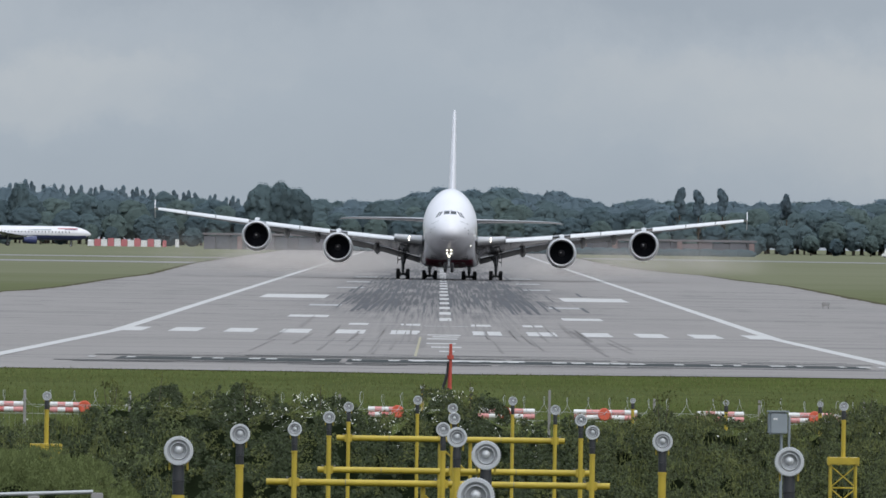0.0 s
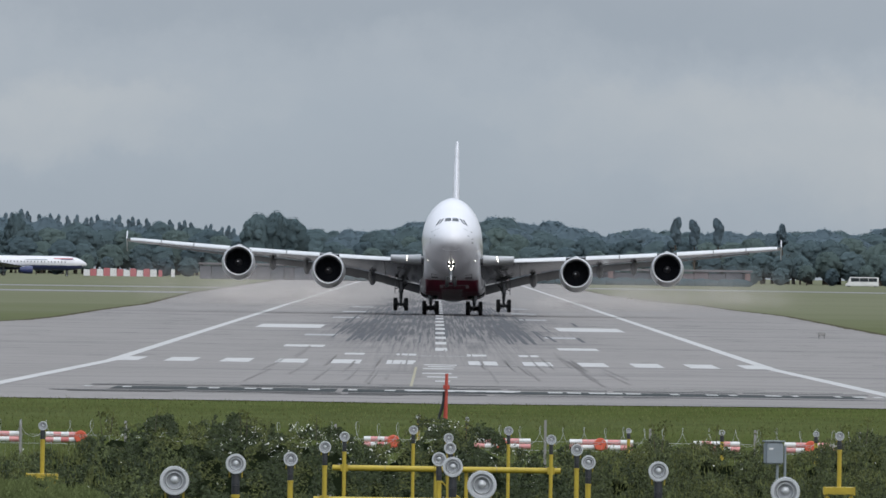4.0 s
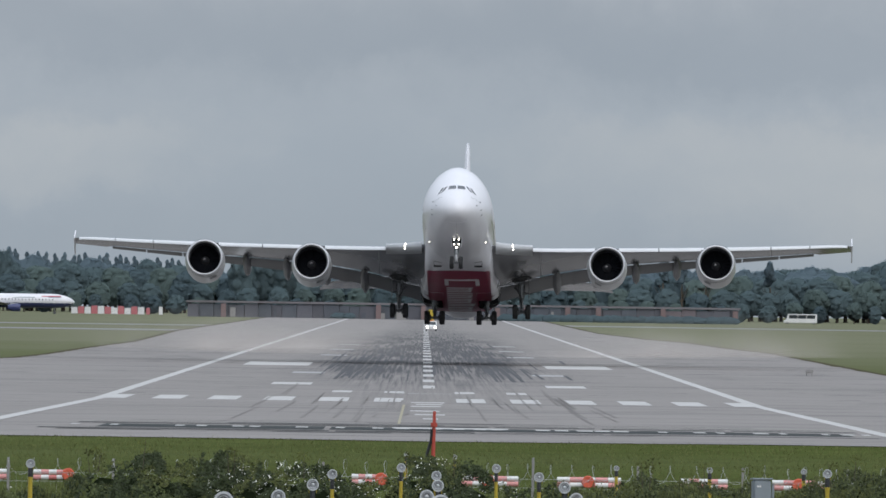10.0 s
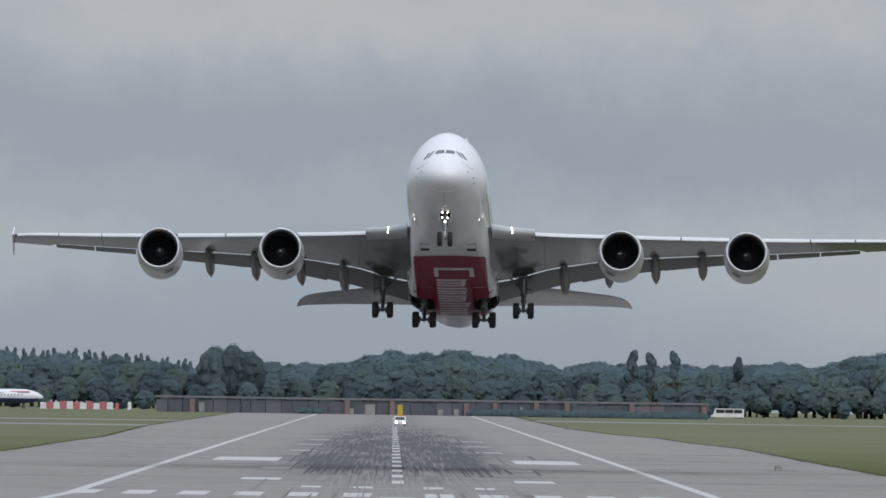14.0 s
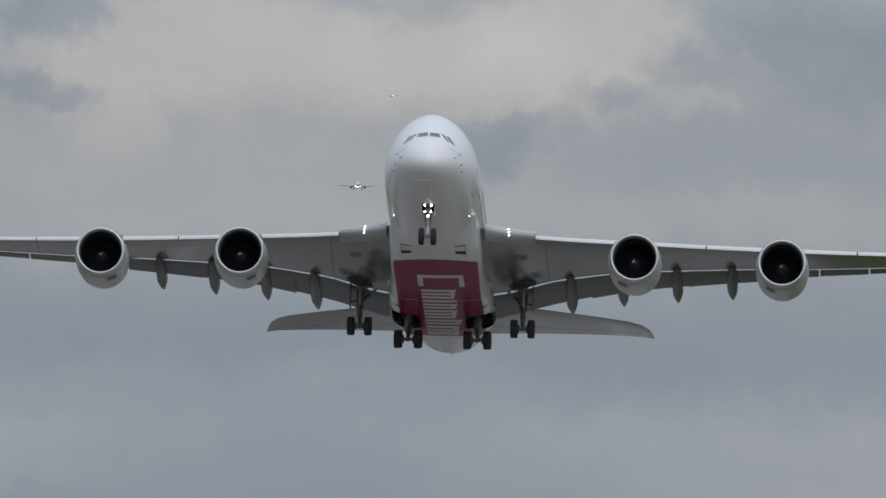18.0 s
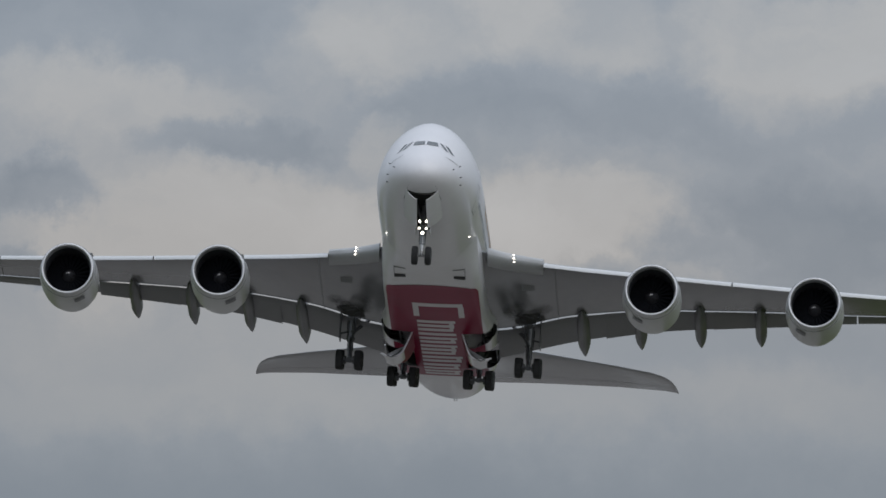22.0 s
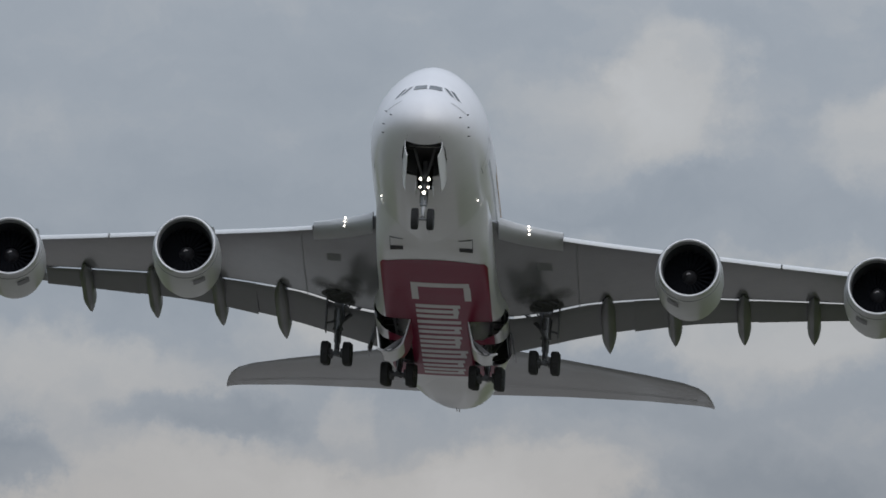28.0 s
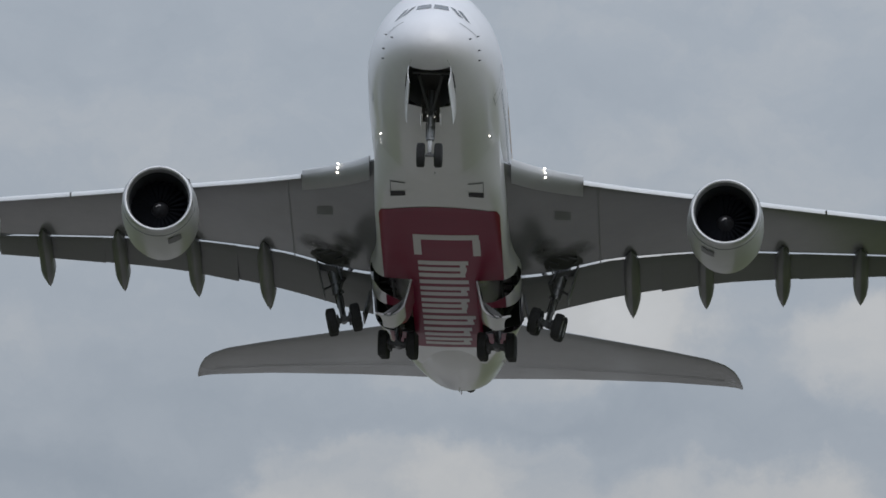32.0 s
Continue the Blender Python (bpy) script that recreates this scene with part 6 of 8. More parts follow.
def build_small_jet(name, label, length, radius, span, belly, head_on):
    """A twin-jet airliner; nose towards -y, wheels at z = 0."""
    jet = new(name)
    tagged(jet, label, "airliner")
    zc = radius * 1.85
    prof = [(0.0, 0.03), (0.01, 0.30), (0.03, 0.58), (0.06, 0.82), (0.10, 0.97), (0.14, 1.0), (0.68, 1.0), (0.80, 0.82), (0.92, 0.42), (1.0, 0.08)]
    rows = []
    for f, r in prof:
        up = radius * (0.35 * max(0, f - 0.68) / 0.32) if f > 0.68 else -radius * 0.12 * max(0, 0.12 - f) / 0.12
        rows.append([(radius * r * math.sin(k / 20 * math.tau), f * length, zc + up + radius * r * math.cos(k / 20 * math.tau)) for k in range(20)])
    bm, _ = grid_mesh(rows, True)
    done(bm)
    for fc in bm.faces:
        fc.material_index = 1 if fc.calc_center_median().z < zc - radius * 0.38 else 0
    hull = part("fuselage", bm, [WHITE, belly], jet)
    for sd in (-1, 1):
        bm = bmesh.new()
        st = 0.13 * length
        while st < 0.80 * length:
            r = [[(sd * radius * 1.004 * math.cos(a), q, zc + radius * 1.004 * math.sin(a)) for q in (st, st + 0.28)] for a in (0.10, 0.28)]
            grid_mesh(r, bm=bm)
            st += 0.95
        part("cabin_window_row", bm, GLASS, hull)["kind"] = "stuff"
        bm = bmesh.new()
        r = [[(sd * radius * w, y * length, zc + radius * z) for w, y, z in ((0.05, 0.035, 0.42), (0.35, 0.042, 0.42), (0.6, 0.062, 0.40))], [(sd * radius * w, y * length, zc + radius * z) for w, y, z in ((0.05, 0.052, 0.66), (0.33, 0.058, 0.64), (0.55, 0.075, 0.60))]]
        grid_mesh(r, bm=bm)
        part("cockpit_window", bm, GLASS, hull)
        h = span / 2

        def sec(ax, le, z, ch, th):
            return [(sd * ax, le + ch * (1 + math.cos(k / 16 * math.tau)) / 2, z + th * math.sin(k / 16 * math.tau)) for k in range(16)]

        bm, v = grid_mesh([sec(radius * 0.5, length * 0.36, zc - radius * 0.55, length * 0.20, radius * 0.22), sec(h * 0.35, length * 0.42, zc - radius * 0.35, length * 0.12, radius * 0.15), sec(h, length * 0.56, zc + radius * 0.15, length * 0.045, radius * 0.05)], True)
        bm.faces.new(v[0]), bm.faces.new(v[-1])
        part("wing", done(bm), GREY, jet)
        bm, v = grid_mesh([sec(radius * 0.2, length * 0.85, zc + radius * 0.35, length * 0.11, radius * 0.10), sec(span * 0.18, length * 0.92, zc + radius * 0.55, length * 0.045, radius * 0.04)], True)
        bm.faces.new(v[0]), bm.faces.new(v[-1])
        part("tailplane", done(bm), GREY, jet)
        ex, ey, ez, er = sd * h * 0.34, length * 0.33, zc - radius * 1.0, radius * 0.56
        bm = bmesh.new()
        lathe(bm, [(0, er * 0.80), (-0.02 * er, er * 0.88), (0.3 * er, er), (1.8 * er, er * 0.95), (3.2 * er, er * 0.62), (3.2 * er, er * 0.5), (1.2 * er, er * 0.75), (0, er * 0.80)], (ex, ey, ez), "y", 20)
        eng = part("engine", done(bm), belly if not head_on else NACELLE, jet)
        bm = bmesh.new()
        lathe(bm, [(0.8 * er, er * 0.8), (0.8 * er, 0.01)], (ex, ey, ez), "y", 16)
        part("fan", bm, BLADE, eng)
        bm = bmesh.new()
        box(bm, ex - 0.1 * er, ey + 0.6 * er, ez + er * 0.8, ex + 0.1 * er, ey + 2.6 * er, zc - radius * 0.40, 0.01)
        part("pylon", bm, NACELLE, eng)
        gx, gy = sd * radius * 1.75, length * 0.50
        bm = bmesh.new()
        tube(bm, (gx, gy, 0.3), (gx, gy, zc - radius * 0.45), 0.10 * radius, n=8)
        leg = part("main_gear", bm, STEEL, jet)
        for k in (-1, 1):
            wheel(leg, gx + k * radius * 0.22, gy, radius * 0.28, radius * 0.28, radius * 0.22)
        if head_on:
            for lx, ly, lz, lr in ((sd * radius * 1.05, length * 0.35, zc - radius * 0.5, radius * 0.20), (sd * radius * 0.14, length * 0.115, radius * 0.75, radius * 0.14)):
                bm = bmesh.new()
                bmesh.ops.create_icosphere(bm, subdivisions=2, radius=lr, matrix=Matrix.Translation((lx, ly, lz)))
                part("landing_light", bm, LAMP, jet, "lit landing light")
    bm = bmesh.new()
    secs = [((0, length * 0.79, zc + radius * 0.8), length * 0.17, radius * 0.24), ((0, length * 0.90, zc + radius * 3.6), length * 0.085, radius * 0.12)]
    rows = [[(x + th * math.sin(k / 16 * math.tau) * 0.5, y + ch * (1 + math.cos(k / 16 * math.tau)) / 2, z) for k in range(16)] for (x, y, z), ch, th in secs]
    _, v = grid_mesh(rows, True, bm)
    bm.faces.new(v[0]), bm.faces.new(v[-1])
    part("tail_fin", done(bm), WHITE, jet)
    bm = bmesh.new()
    tube(bm, (0, length * 0.12, 0.25), (0, length * 0.12, zc - radius * 0.7), 0.08 * radius, n=8)
    leg = part("nose_gear", bm, STEEL, jet)
    for k in (-1, 1):
        wheel(leg, k * radius * 0.14, length * 0.12, radius * 0.2, radius * 0.2, radius * 0.14)
    return jet


def add_ribbon(jet, length, radius):
    """A red and blue ribbon mark behind the flight deck and a faint title, as plain strokes."""
    zc = radius * 1.85
    for sd in (-1, 1):
        for mat, y0, y1, a0, a1 in ((FARRED, 0.085, 0.20, 0.62, 0.80), (BLUEPAINT, 0.085, 0.16, 0.50, 0.60), (BOXGREY, 0.24, 0.44, 0.42, 0.58)):
            rows = [[(sd * radius * 1.006 * math.cos(lerp(a0, a1, k / 4)) * (1.0 if y > 0.12 else 0.985), y * length, zc + radius * 1.006 * math.sin(lerp(a0, a1, k / 4) + 0.25 * (0.2 - y))) for k in range(5)] for y in steps(y0, y1, 8)]
            bm, _ = grid_mesh(rows)
            part("livery_mark", bm, mat, jet, "red and blue ribbon mark" if y0 < 0.2 else "dark title as a plain stroke")


parked_jet = build_small_jet("parked_airliner", "white twin-jet airliner with dark blue belly on the far taxiway", 47.0, 1.98, 38.0, BLUEPAINT, False)
parked_jet.matrix_basis = pose(-98.5, 2735, 0.03, 0, 0, 94)
add_ribbon(parked_jet, 47.0, 1.98)
tagged(parked_jet, group="far airliners")
# the small jets on approach, low over the far end
approach_jet = build_small_jet("approaching_jet", "small white jet on approach with landing lights on", 15.5, 0.85, 15.0, WHITE, True)
distant_jet = build_small_jet("distant_jet", "tiny distant jet high behind on approach", 5.5, 0.3, 4.8, GREY, True)


def build_vehicle(name, label, w, h, length, paint, lights, mast):
    """A van or truck with its front towards -y."""
    car = new(name)
    tagged(car, label, "vehicle")
    side = [(-length / 2, 0.35), (-length / 2 - 0.02, 0.95), (-length / 2 + 0.55, 1.15), (-length / 2 + 1.15, h), (length / 2, h), (length / 2, 0.35)]
    bm = bmesh.new()
    a = [bm.verts.new((-w / 2, y, z)) for y, z in side]
    b = [bm.verts.new((w / 2, y, z)) for y, z in side]
    bm.faces.new(a), bm.faces.new(b[::-1])
    for i in range(6):
        bm.faces.new((a[i], a[(i + 1) % 6], b[(i + 1) % 6], b[i]))
    bmesh.ops.recalc_face_normals(bm, faces=bm.faces)
    bmesh.ops.bevel(bm, geom=list(bm.edges), offset=0.07, segments=2, affect="EDGES")
    body = part("body", bm, paint, car)
    bm = bmesh.new()
    y0, z0, y1, z1 = -length / 2 + 0.55, 1.2, -length / 2 + 1.1, h - 0.1
    grid_mesh([[(-w / 2 + 0.12, y0 - 0.03, z0), (w / 2 - 0.12, y0 - 0.03, z0)], [(-w / 2 + 0.2, y1 - 0.05, z1), (w / 2 - 0.2, y1 - 0.05, z1)]], bm=bm)
    part("windscreen", bm, GLASS, body)
    for sx in (-1, 1):
        for k in range(3):
            bm = bmesh.new()
            ya = -length / 2 + 1.4 + k * (length - 1.8) / 3
            box(bm, sx * (w / 2 + 0.005) - 0.01, ya, h * 0.55, sx * (w / 2 + 0.005) + 0.01, ya + (length - 2.2) / 3, h - 0.25, 0.0)
            part("side_window", bm, GLASS, body, smooth=False)
        for y in (-length / 2 + 0.9, length / 2 - 0.9):
            wheel(car, sx * (w / 2 - 0.12), y, 0.36, 0.36, 0.24)
        if lights:
            bm = bmesh.new()
            lathe(bm, [(-0.05, 0.02), (-0.06, 0.16), (0.03, 0.18)], (sx * (w / 2 - 0.3), -length / 2 - 0.02, 0.75), "y", 14)
            part("headlight", done(bm), LAMP, car, "lit headlight")
    if mast:
        bm = bmesh.new()
        box(bm, -0.5, 0.4, h + 0.004, 0.5, 1.4, h + 2.2, 0.06)
        part("sign_board", bm, YELLOW, car, "tall yellow board on the roof")
        bm = bmesh.new()
        box(bm, -0.6, -0.2, h + 0.004, 0.6, 0.1, h + 0.22, 0.05)
        part("light_bar", bm, ORANGE, car, "orange warning light bar")
    return car


airfield_truck = build_vehicle("airfield_truck", "pale airfield truck with headlights on and a tall yellow board", 2.1, 1.9, 5.0, WHITEPLASTIC, True, True)
airfield_truck.location = (1.0, 1600, 0.05)
coach = build_vehicle("coach", "white coach driving along the far perimeter road", 2.5, 2.9, 9.6, WHITEPLASTIC, False, False)



def dust_material():
    """Thin beige dust: dense low in the middle of each billow, fading to nothing at its edges."""
    m = material("blown_dust", (0.50, 0.46, 0.43), 1.0, gloss=0.0)
    nt = m.node_tree
    N, L = nt.nodes.new, nt.links.new

    def op(kind, a, b):
        n = N("ShaderNodeMath")
        n.operation, n.use_clamp = kind, True
        for i, v in enumerate((a, b)):
            if isinstance(v, (int, float)):
                n.inputs[i].default_value = v
            else:
                L(v, n.inputs[i])
        return n.outputs[0]

    uv, sep, tc, wisps = N("ShaderNodeUVMap"), N("ShaderNodeSeparateXYZ"), N("ShaderNodeTexCoord"), N("ShaderNodeTexNoise")
    L(uv.outputs[0], sep.inputs[0])
    wisps.inputs["Scale"].default_value, wisps.inputs["Detail"].default_value = 0.16, 5
    L(tc.outputs["Object"], wisps.inputs["Vector"])
    side = op("SUBTRACT", 1.0, op("MULTIPLY", sep.outputs[0], sep.outputs[0]))
    low = op("SUBTRACT", 1.0, sep.outputs[1])
    dense = op("MULTIPLY", op("MULTIPLY", side, side), op("MULTIPLY", op("MULTIPLY", low, low), op("MULTIPLY", sep.outputs[1], 4.0)))
    dense = op("MULTIPLY", dense, op("MULTIPLY", op("SUBTRACT", wisps.outputs["Fac"], 0.25), 1.8))
    clear, mx = N("ShaderNodeBsdfTransparent"), N("ShaderNodeMixShader")
    L(dense, mx.inputs[0]), L(clear.outputs[0], mx.inputs[1]), L(nt.nodes["Principled BSDF"].outputs[0], mx.inputs[2])
    L(mx.outputs[0], nt.nodes["Material Output"].inputs["Surface"])
    return m


DUST = dust_material()


def build_dust(sd):
    """Billows of dust that the engines' blast lifts beside the runway, trailing behind the airliner."""
    rng = random.Random(50 + sd)
    bm = bmesh.new()
    uv = bm.loops.layers.uv.new("UVMap")
    for x, y, rx, rz in ((16, 110, 15, 5.5), (25, 150, 18, 7.0), (34, 205, 20, 7.5), (22, 260, 22, 7.0))[: 4 if sd < 0 else 3]:
        rows = []
        for h in steps(0, 1, 8):
            rows.append([])
            for u in steps(-1, 1, 16):
                bulge = math.sqrt(max(0.0, 1 - 0.9 * u * u)) * math.sqrt(max(0.0, 1 - 0.8 * h * h))
                rows[-1].append((bm.verts.new((sd * x + rx * u, y - 9 * bulge + rng.uniform(-0.4, 0.4), 0.06 + rz * h)), u, h))
        for a, b in zip(rows, rows[1:]):
            for k in range(16):
                q = (a[k], a[k + 1], b[k + 1], b[k])
                f = bm.faces.new([v for v, _, _ in q])
                for loop, (_, u, h) in zip(f.loops, q):
                    loop[uv].uv = (u, h)
    ob = part("dust_cloud", bm, DUST)
    ob.visible_shadow = False
    return tagged(ob, "thin beige dust blown up beside the runway by the engines", "dust", "blown dust", kind="stuff")


dust = [build_dust(sd) for sd in (-1, 1)]

# ---- approach lights, fence and hedge before the runway ----


def build_lamp(height, thick):
    """An approach light at the top of a post; its own zero on the ground, facing -y."""
    lamp = new("approach_light")
    tagged(lamp, "round white approach light on a yellow post", "light", "approach lights")
    h = height
    bm = bmesh.new()
    tube(bm, (0, 0, 0), (0, 0, h - 0.22), thick, n=12)
    tube(bm, (0, 0, h - 0.235), (0, 0, h - 0.215), thick * 1.15, n=12)
    part("post", bm, YELLOW, lamp)
    bm = bmesh.new()
    tube(bm, (0, 0, h - 0.214), (0, 0, h - 0.15), thick * 1.05, n=12)
    tube(bm, (0, 0.015, h - 0.15), (0, 0.02, h - 0.062), thick * 1.1, thick * 1.0, 12)
    part("neck", bm, LAMPBODY, lamp, "black rubber neck")
    bm = bmesh.new()
    lathe(bm, [(0.10, 0.02), (0.085, 0.045), (0.03, 0.066), (-0.012, 0.0705), (-0.018, 0.069), (-0.018, 0.056)], (0, 0, h), "y", 28)
    head = part("head", done(bm), LAMPRIM, lamp, "ribbed aluminium lamp ring")
    for k in range(40):
        a = k * math.tau / 40
        bm = bmesh.new()
        box(bm, -0.0022, -0.012, 0.0695, 0.0022, 0.022, 0.0728)
        r = part("rib", bm, LAMPRIM, head, smooth=False) if k == 0 else new("rib", rib_mesh)
        if k == 0:
            rib_mesh = r.data
        else:
            bm.free()
            r.parent = head
        r.matrix_basis = pose(0, 0, h) @ Matrix.Rotation(a, 4, "Y")
    bm = bmesh.new()
    lathe(bm, [(-0.012, 0.0565), (-0.006, 0.052), (-0.004, 0.046), (-0.010, 0.040), (-0.004, 0.037), (0.004, 0.030), (0.008, 0.002)], (0, 0, h), "y", 28)
    part("lens", done(bm), LENS, head, "clear ribbed lens")
    bm = bmesh.new()
    lathe(bm, [(-0.0135, 0.0425), (-0.0165, 0.0405), (-0.0135, 0.0385)], (0, 0, h), "y", 28)
    part("lens_ring", done(bm), LAMPRIM, head)
    bm = bmesh.new()
    lathe(bm, [(-0.001, 0.021), (-0.012, 0.017), (-0.017, 0.009), (-0.018, 0.001)], (0, 0, h + 0.004), "y", 16)
    part("bulb_cap", done(bm), LAMPRIM, head, "bright bulb cap")
    for k in (-1, 1):
        bm = bmesh.new()
        box(bm, k * 0.044 - 0.005, 0.02, h - 0.095, k * 0.044 + 0.005, 0.04, h - 0.05, 0.002)
        part("bracket", bm, YELLOW, lamp, "yellow side bracket")
    return lamp


def build_lamps():
    spots = [(-1.75, -758, 5.90), (-0.25, -758, 5.90), (1.23, -758, 5.89), (-0.34, -771.7, 5.99), (-1.88, -730.5, 5.53), (-0.35, -730.5, 5.53), (1.10, -730.5, 5.52),
             (-1.92, -692.7, 4.96), (-0.43, -692.7, 4.98), (1.07, -692.7, 4.97), (-1.77, -670, 4.74), (-0.29, -670, 4.75), (1.21, -670, 4.75),
             (-1.77, -637.3, 4.40), (-0.27, -637.3, 4.40), (1.21, -637.3, 4.40), (-0.81, -617.7, 4.24), (0.71, -617.7, 4.25),
             (-0.96, -429.7, 2.08), (0.54, -429.7, 2.02), (4.60, -489.7, 2.55), (6.35, -519.7, 2.94), (8.58, -519.7, 2.94)]
    for x, y, z in spots:
        build_lamp(z, 0.028 if y < -600 else 0.045).matrix_basis = pose(x, y, 0)
    # crossbars that carry three lights each
    for y, x0, x1, z, r, posts in ((-692.7, -2.20, 1.25, 4.43, 0.033, (-1.92, -0.43, 1.07)), (-670, -1.90, 1.36, 4.12, 0.037, (-1.77, -0.29, 1.21)), (-637.3, -1.94, 1.35, 3.95, 0.042, (-1.77, -0.27, 1.21))):
        bar = new("light_gantry")
        tagged(bar, "yellow tubular crossbar carrying approach lights", "gantry", "approach light gantries")
        bm = bmesh.new()
        tube(bm, (x0, 0, z), (x1, 0, z), r, n=14)
        part("crossbar", bm, YELLOW, bar)
        for x in posts:
            bm = bmesh.new()
            box(bm, x - 0.055, -0.06, z - r - 0.01, x + 0.055, 0.06, z + r + 0.01, 0.008)
            part("clamp", bm, YELLOW, bar, smooth=False)
            for k in (-1, 1):
                bm = bmesh.new()
                tube(bm, (x + k * 0.07, 0, z + r * 0.5), (x + k * 0.07, 0, z + r + 0.022), 0.011, n=6)
                part("bolt", bm, STEEL, bar)
        for x in (lerp(x0, x1, 0.23), lerp(x0, x1, 0.72)):
            bm = bmesh.new()
            tube(bm, (x, 0, z), (x + 0.006, 0, z), r * 1.03, n=14)
            part("joint", bm, SEAM, bar)
        # lattice leg in the middle
        xm = lerp(x0, x1, 0.52)
        for k in (-0.22, 0.22):
            bm = bmesh.new()
            tube(bm, (xm + k, 0.06, 0), (xm + k, 0.06, z - 0.02), 0.026, n=10)
            part("leg", bm, YELLOW, bar)
        q = 0
        while q * 0.42 < z - 0.5:
            zz = z - 0.1 - q * 0.42
            bm = bmesh.new()
            tube(bm, (xm - 0.22, 0.06, zz), (xm + 0.22, 0.06, zz - 0.40), 0.013, n=6)
            part("brace", bm, YELLOW, bar)
            bm = bmesh.new()
            tube(bm, (xm - 0.25, 0.06, zz - 0.41), (xm + 0.25, 0.06, zz - 0.41), 0.018, n=6)
            part("rung", bm, YELLOW, bar)
            q += 1
        bar.location = (0, y + 0.05, 0)
    # two lattice masts with a light each
    for x, top, hz in ((-6.73, 3.40, 4.22), (6.0, 3.37, 4.24)):
        mast = new("light_mast")
        tagged(mast, "yellow lattice mast with an approach light on top", "mast", "lattice light masts")
        for k in (-1, 1):
            bm = bmesh.new()
            tube(bm, (k * 0.2, 0, 0), (k * 0.2, 0, top - 0.06), 0.022, n=8)
            part("leg", bm, YELLOW, mast)
            bm = bmesh.new()
            tube(bm, (k * 0.2, 0.4, 0), (k * 0.2, 0.4, top - 0.06), 0.022, n=8)
            part("leg", bm, YELLOW, mast)
        q = 0
        while q * 0.36 < top - 0.4:
            zz = top - 0.08 - q * 0.36
            for k in (-1, 1):
                bm = bmesh.new()
                tube(bm, (k * 0.2, 0, zz), (-k * 0.2, 0, zz - 0.34), 0.011, n=6)
                part("brace", bm, YELLOW, mast)
            bm = bmesh.new()
            tube(bm, (-0.2, 0, zz - 0.35), (0.2, 0, zz - 0.35), 0.012, n=6)
            part("rung", bm, YELLOW, mast)
            q += 1
        bm = bmesh.new()
        box(bm, -0.25, -0.05, top - 0.06, 0.25, 0.45, top + 0.055, 0.012)
        for k in (-0.24, -0.08, 0.08, 0.24):
            box(bm, k - 0.015, -0.065, top - 0.07, k + 0.015, -0.045, top + 0.065, 0.004)
        part("platform", bm, YELLOW, mast)
        mast.location = (x, -617.7, 0)
        l = build_lamp(hz - top - 0.058, 0.036)
        l.matrix_basis = pose(x, -617.7 + 0.1, top + 0.058)


build_lamps()


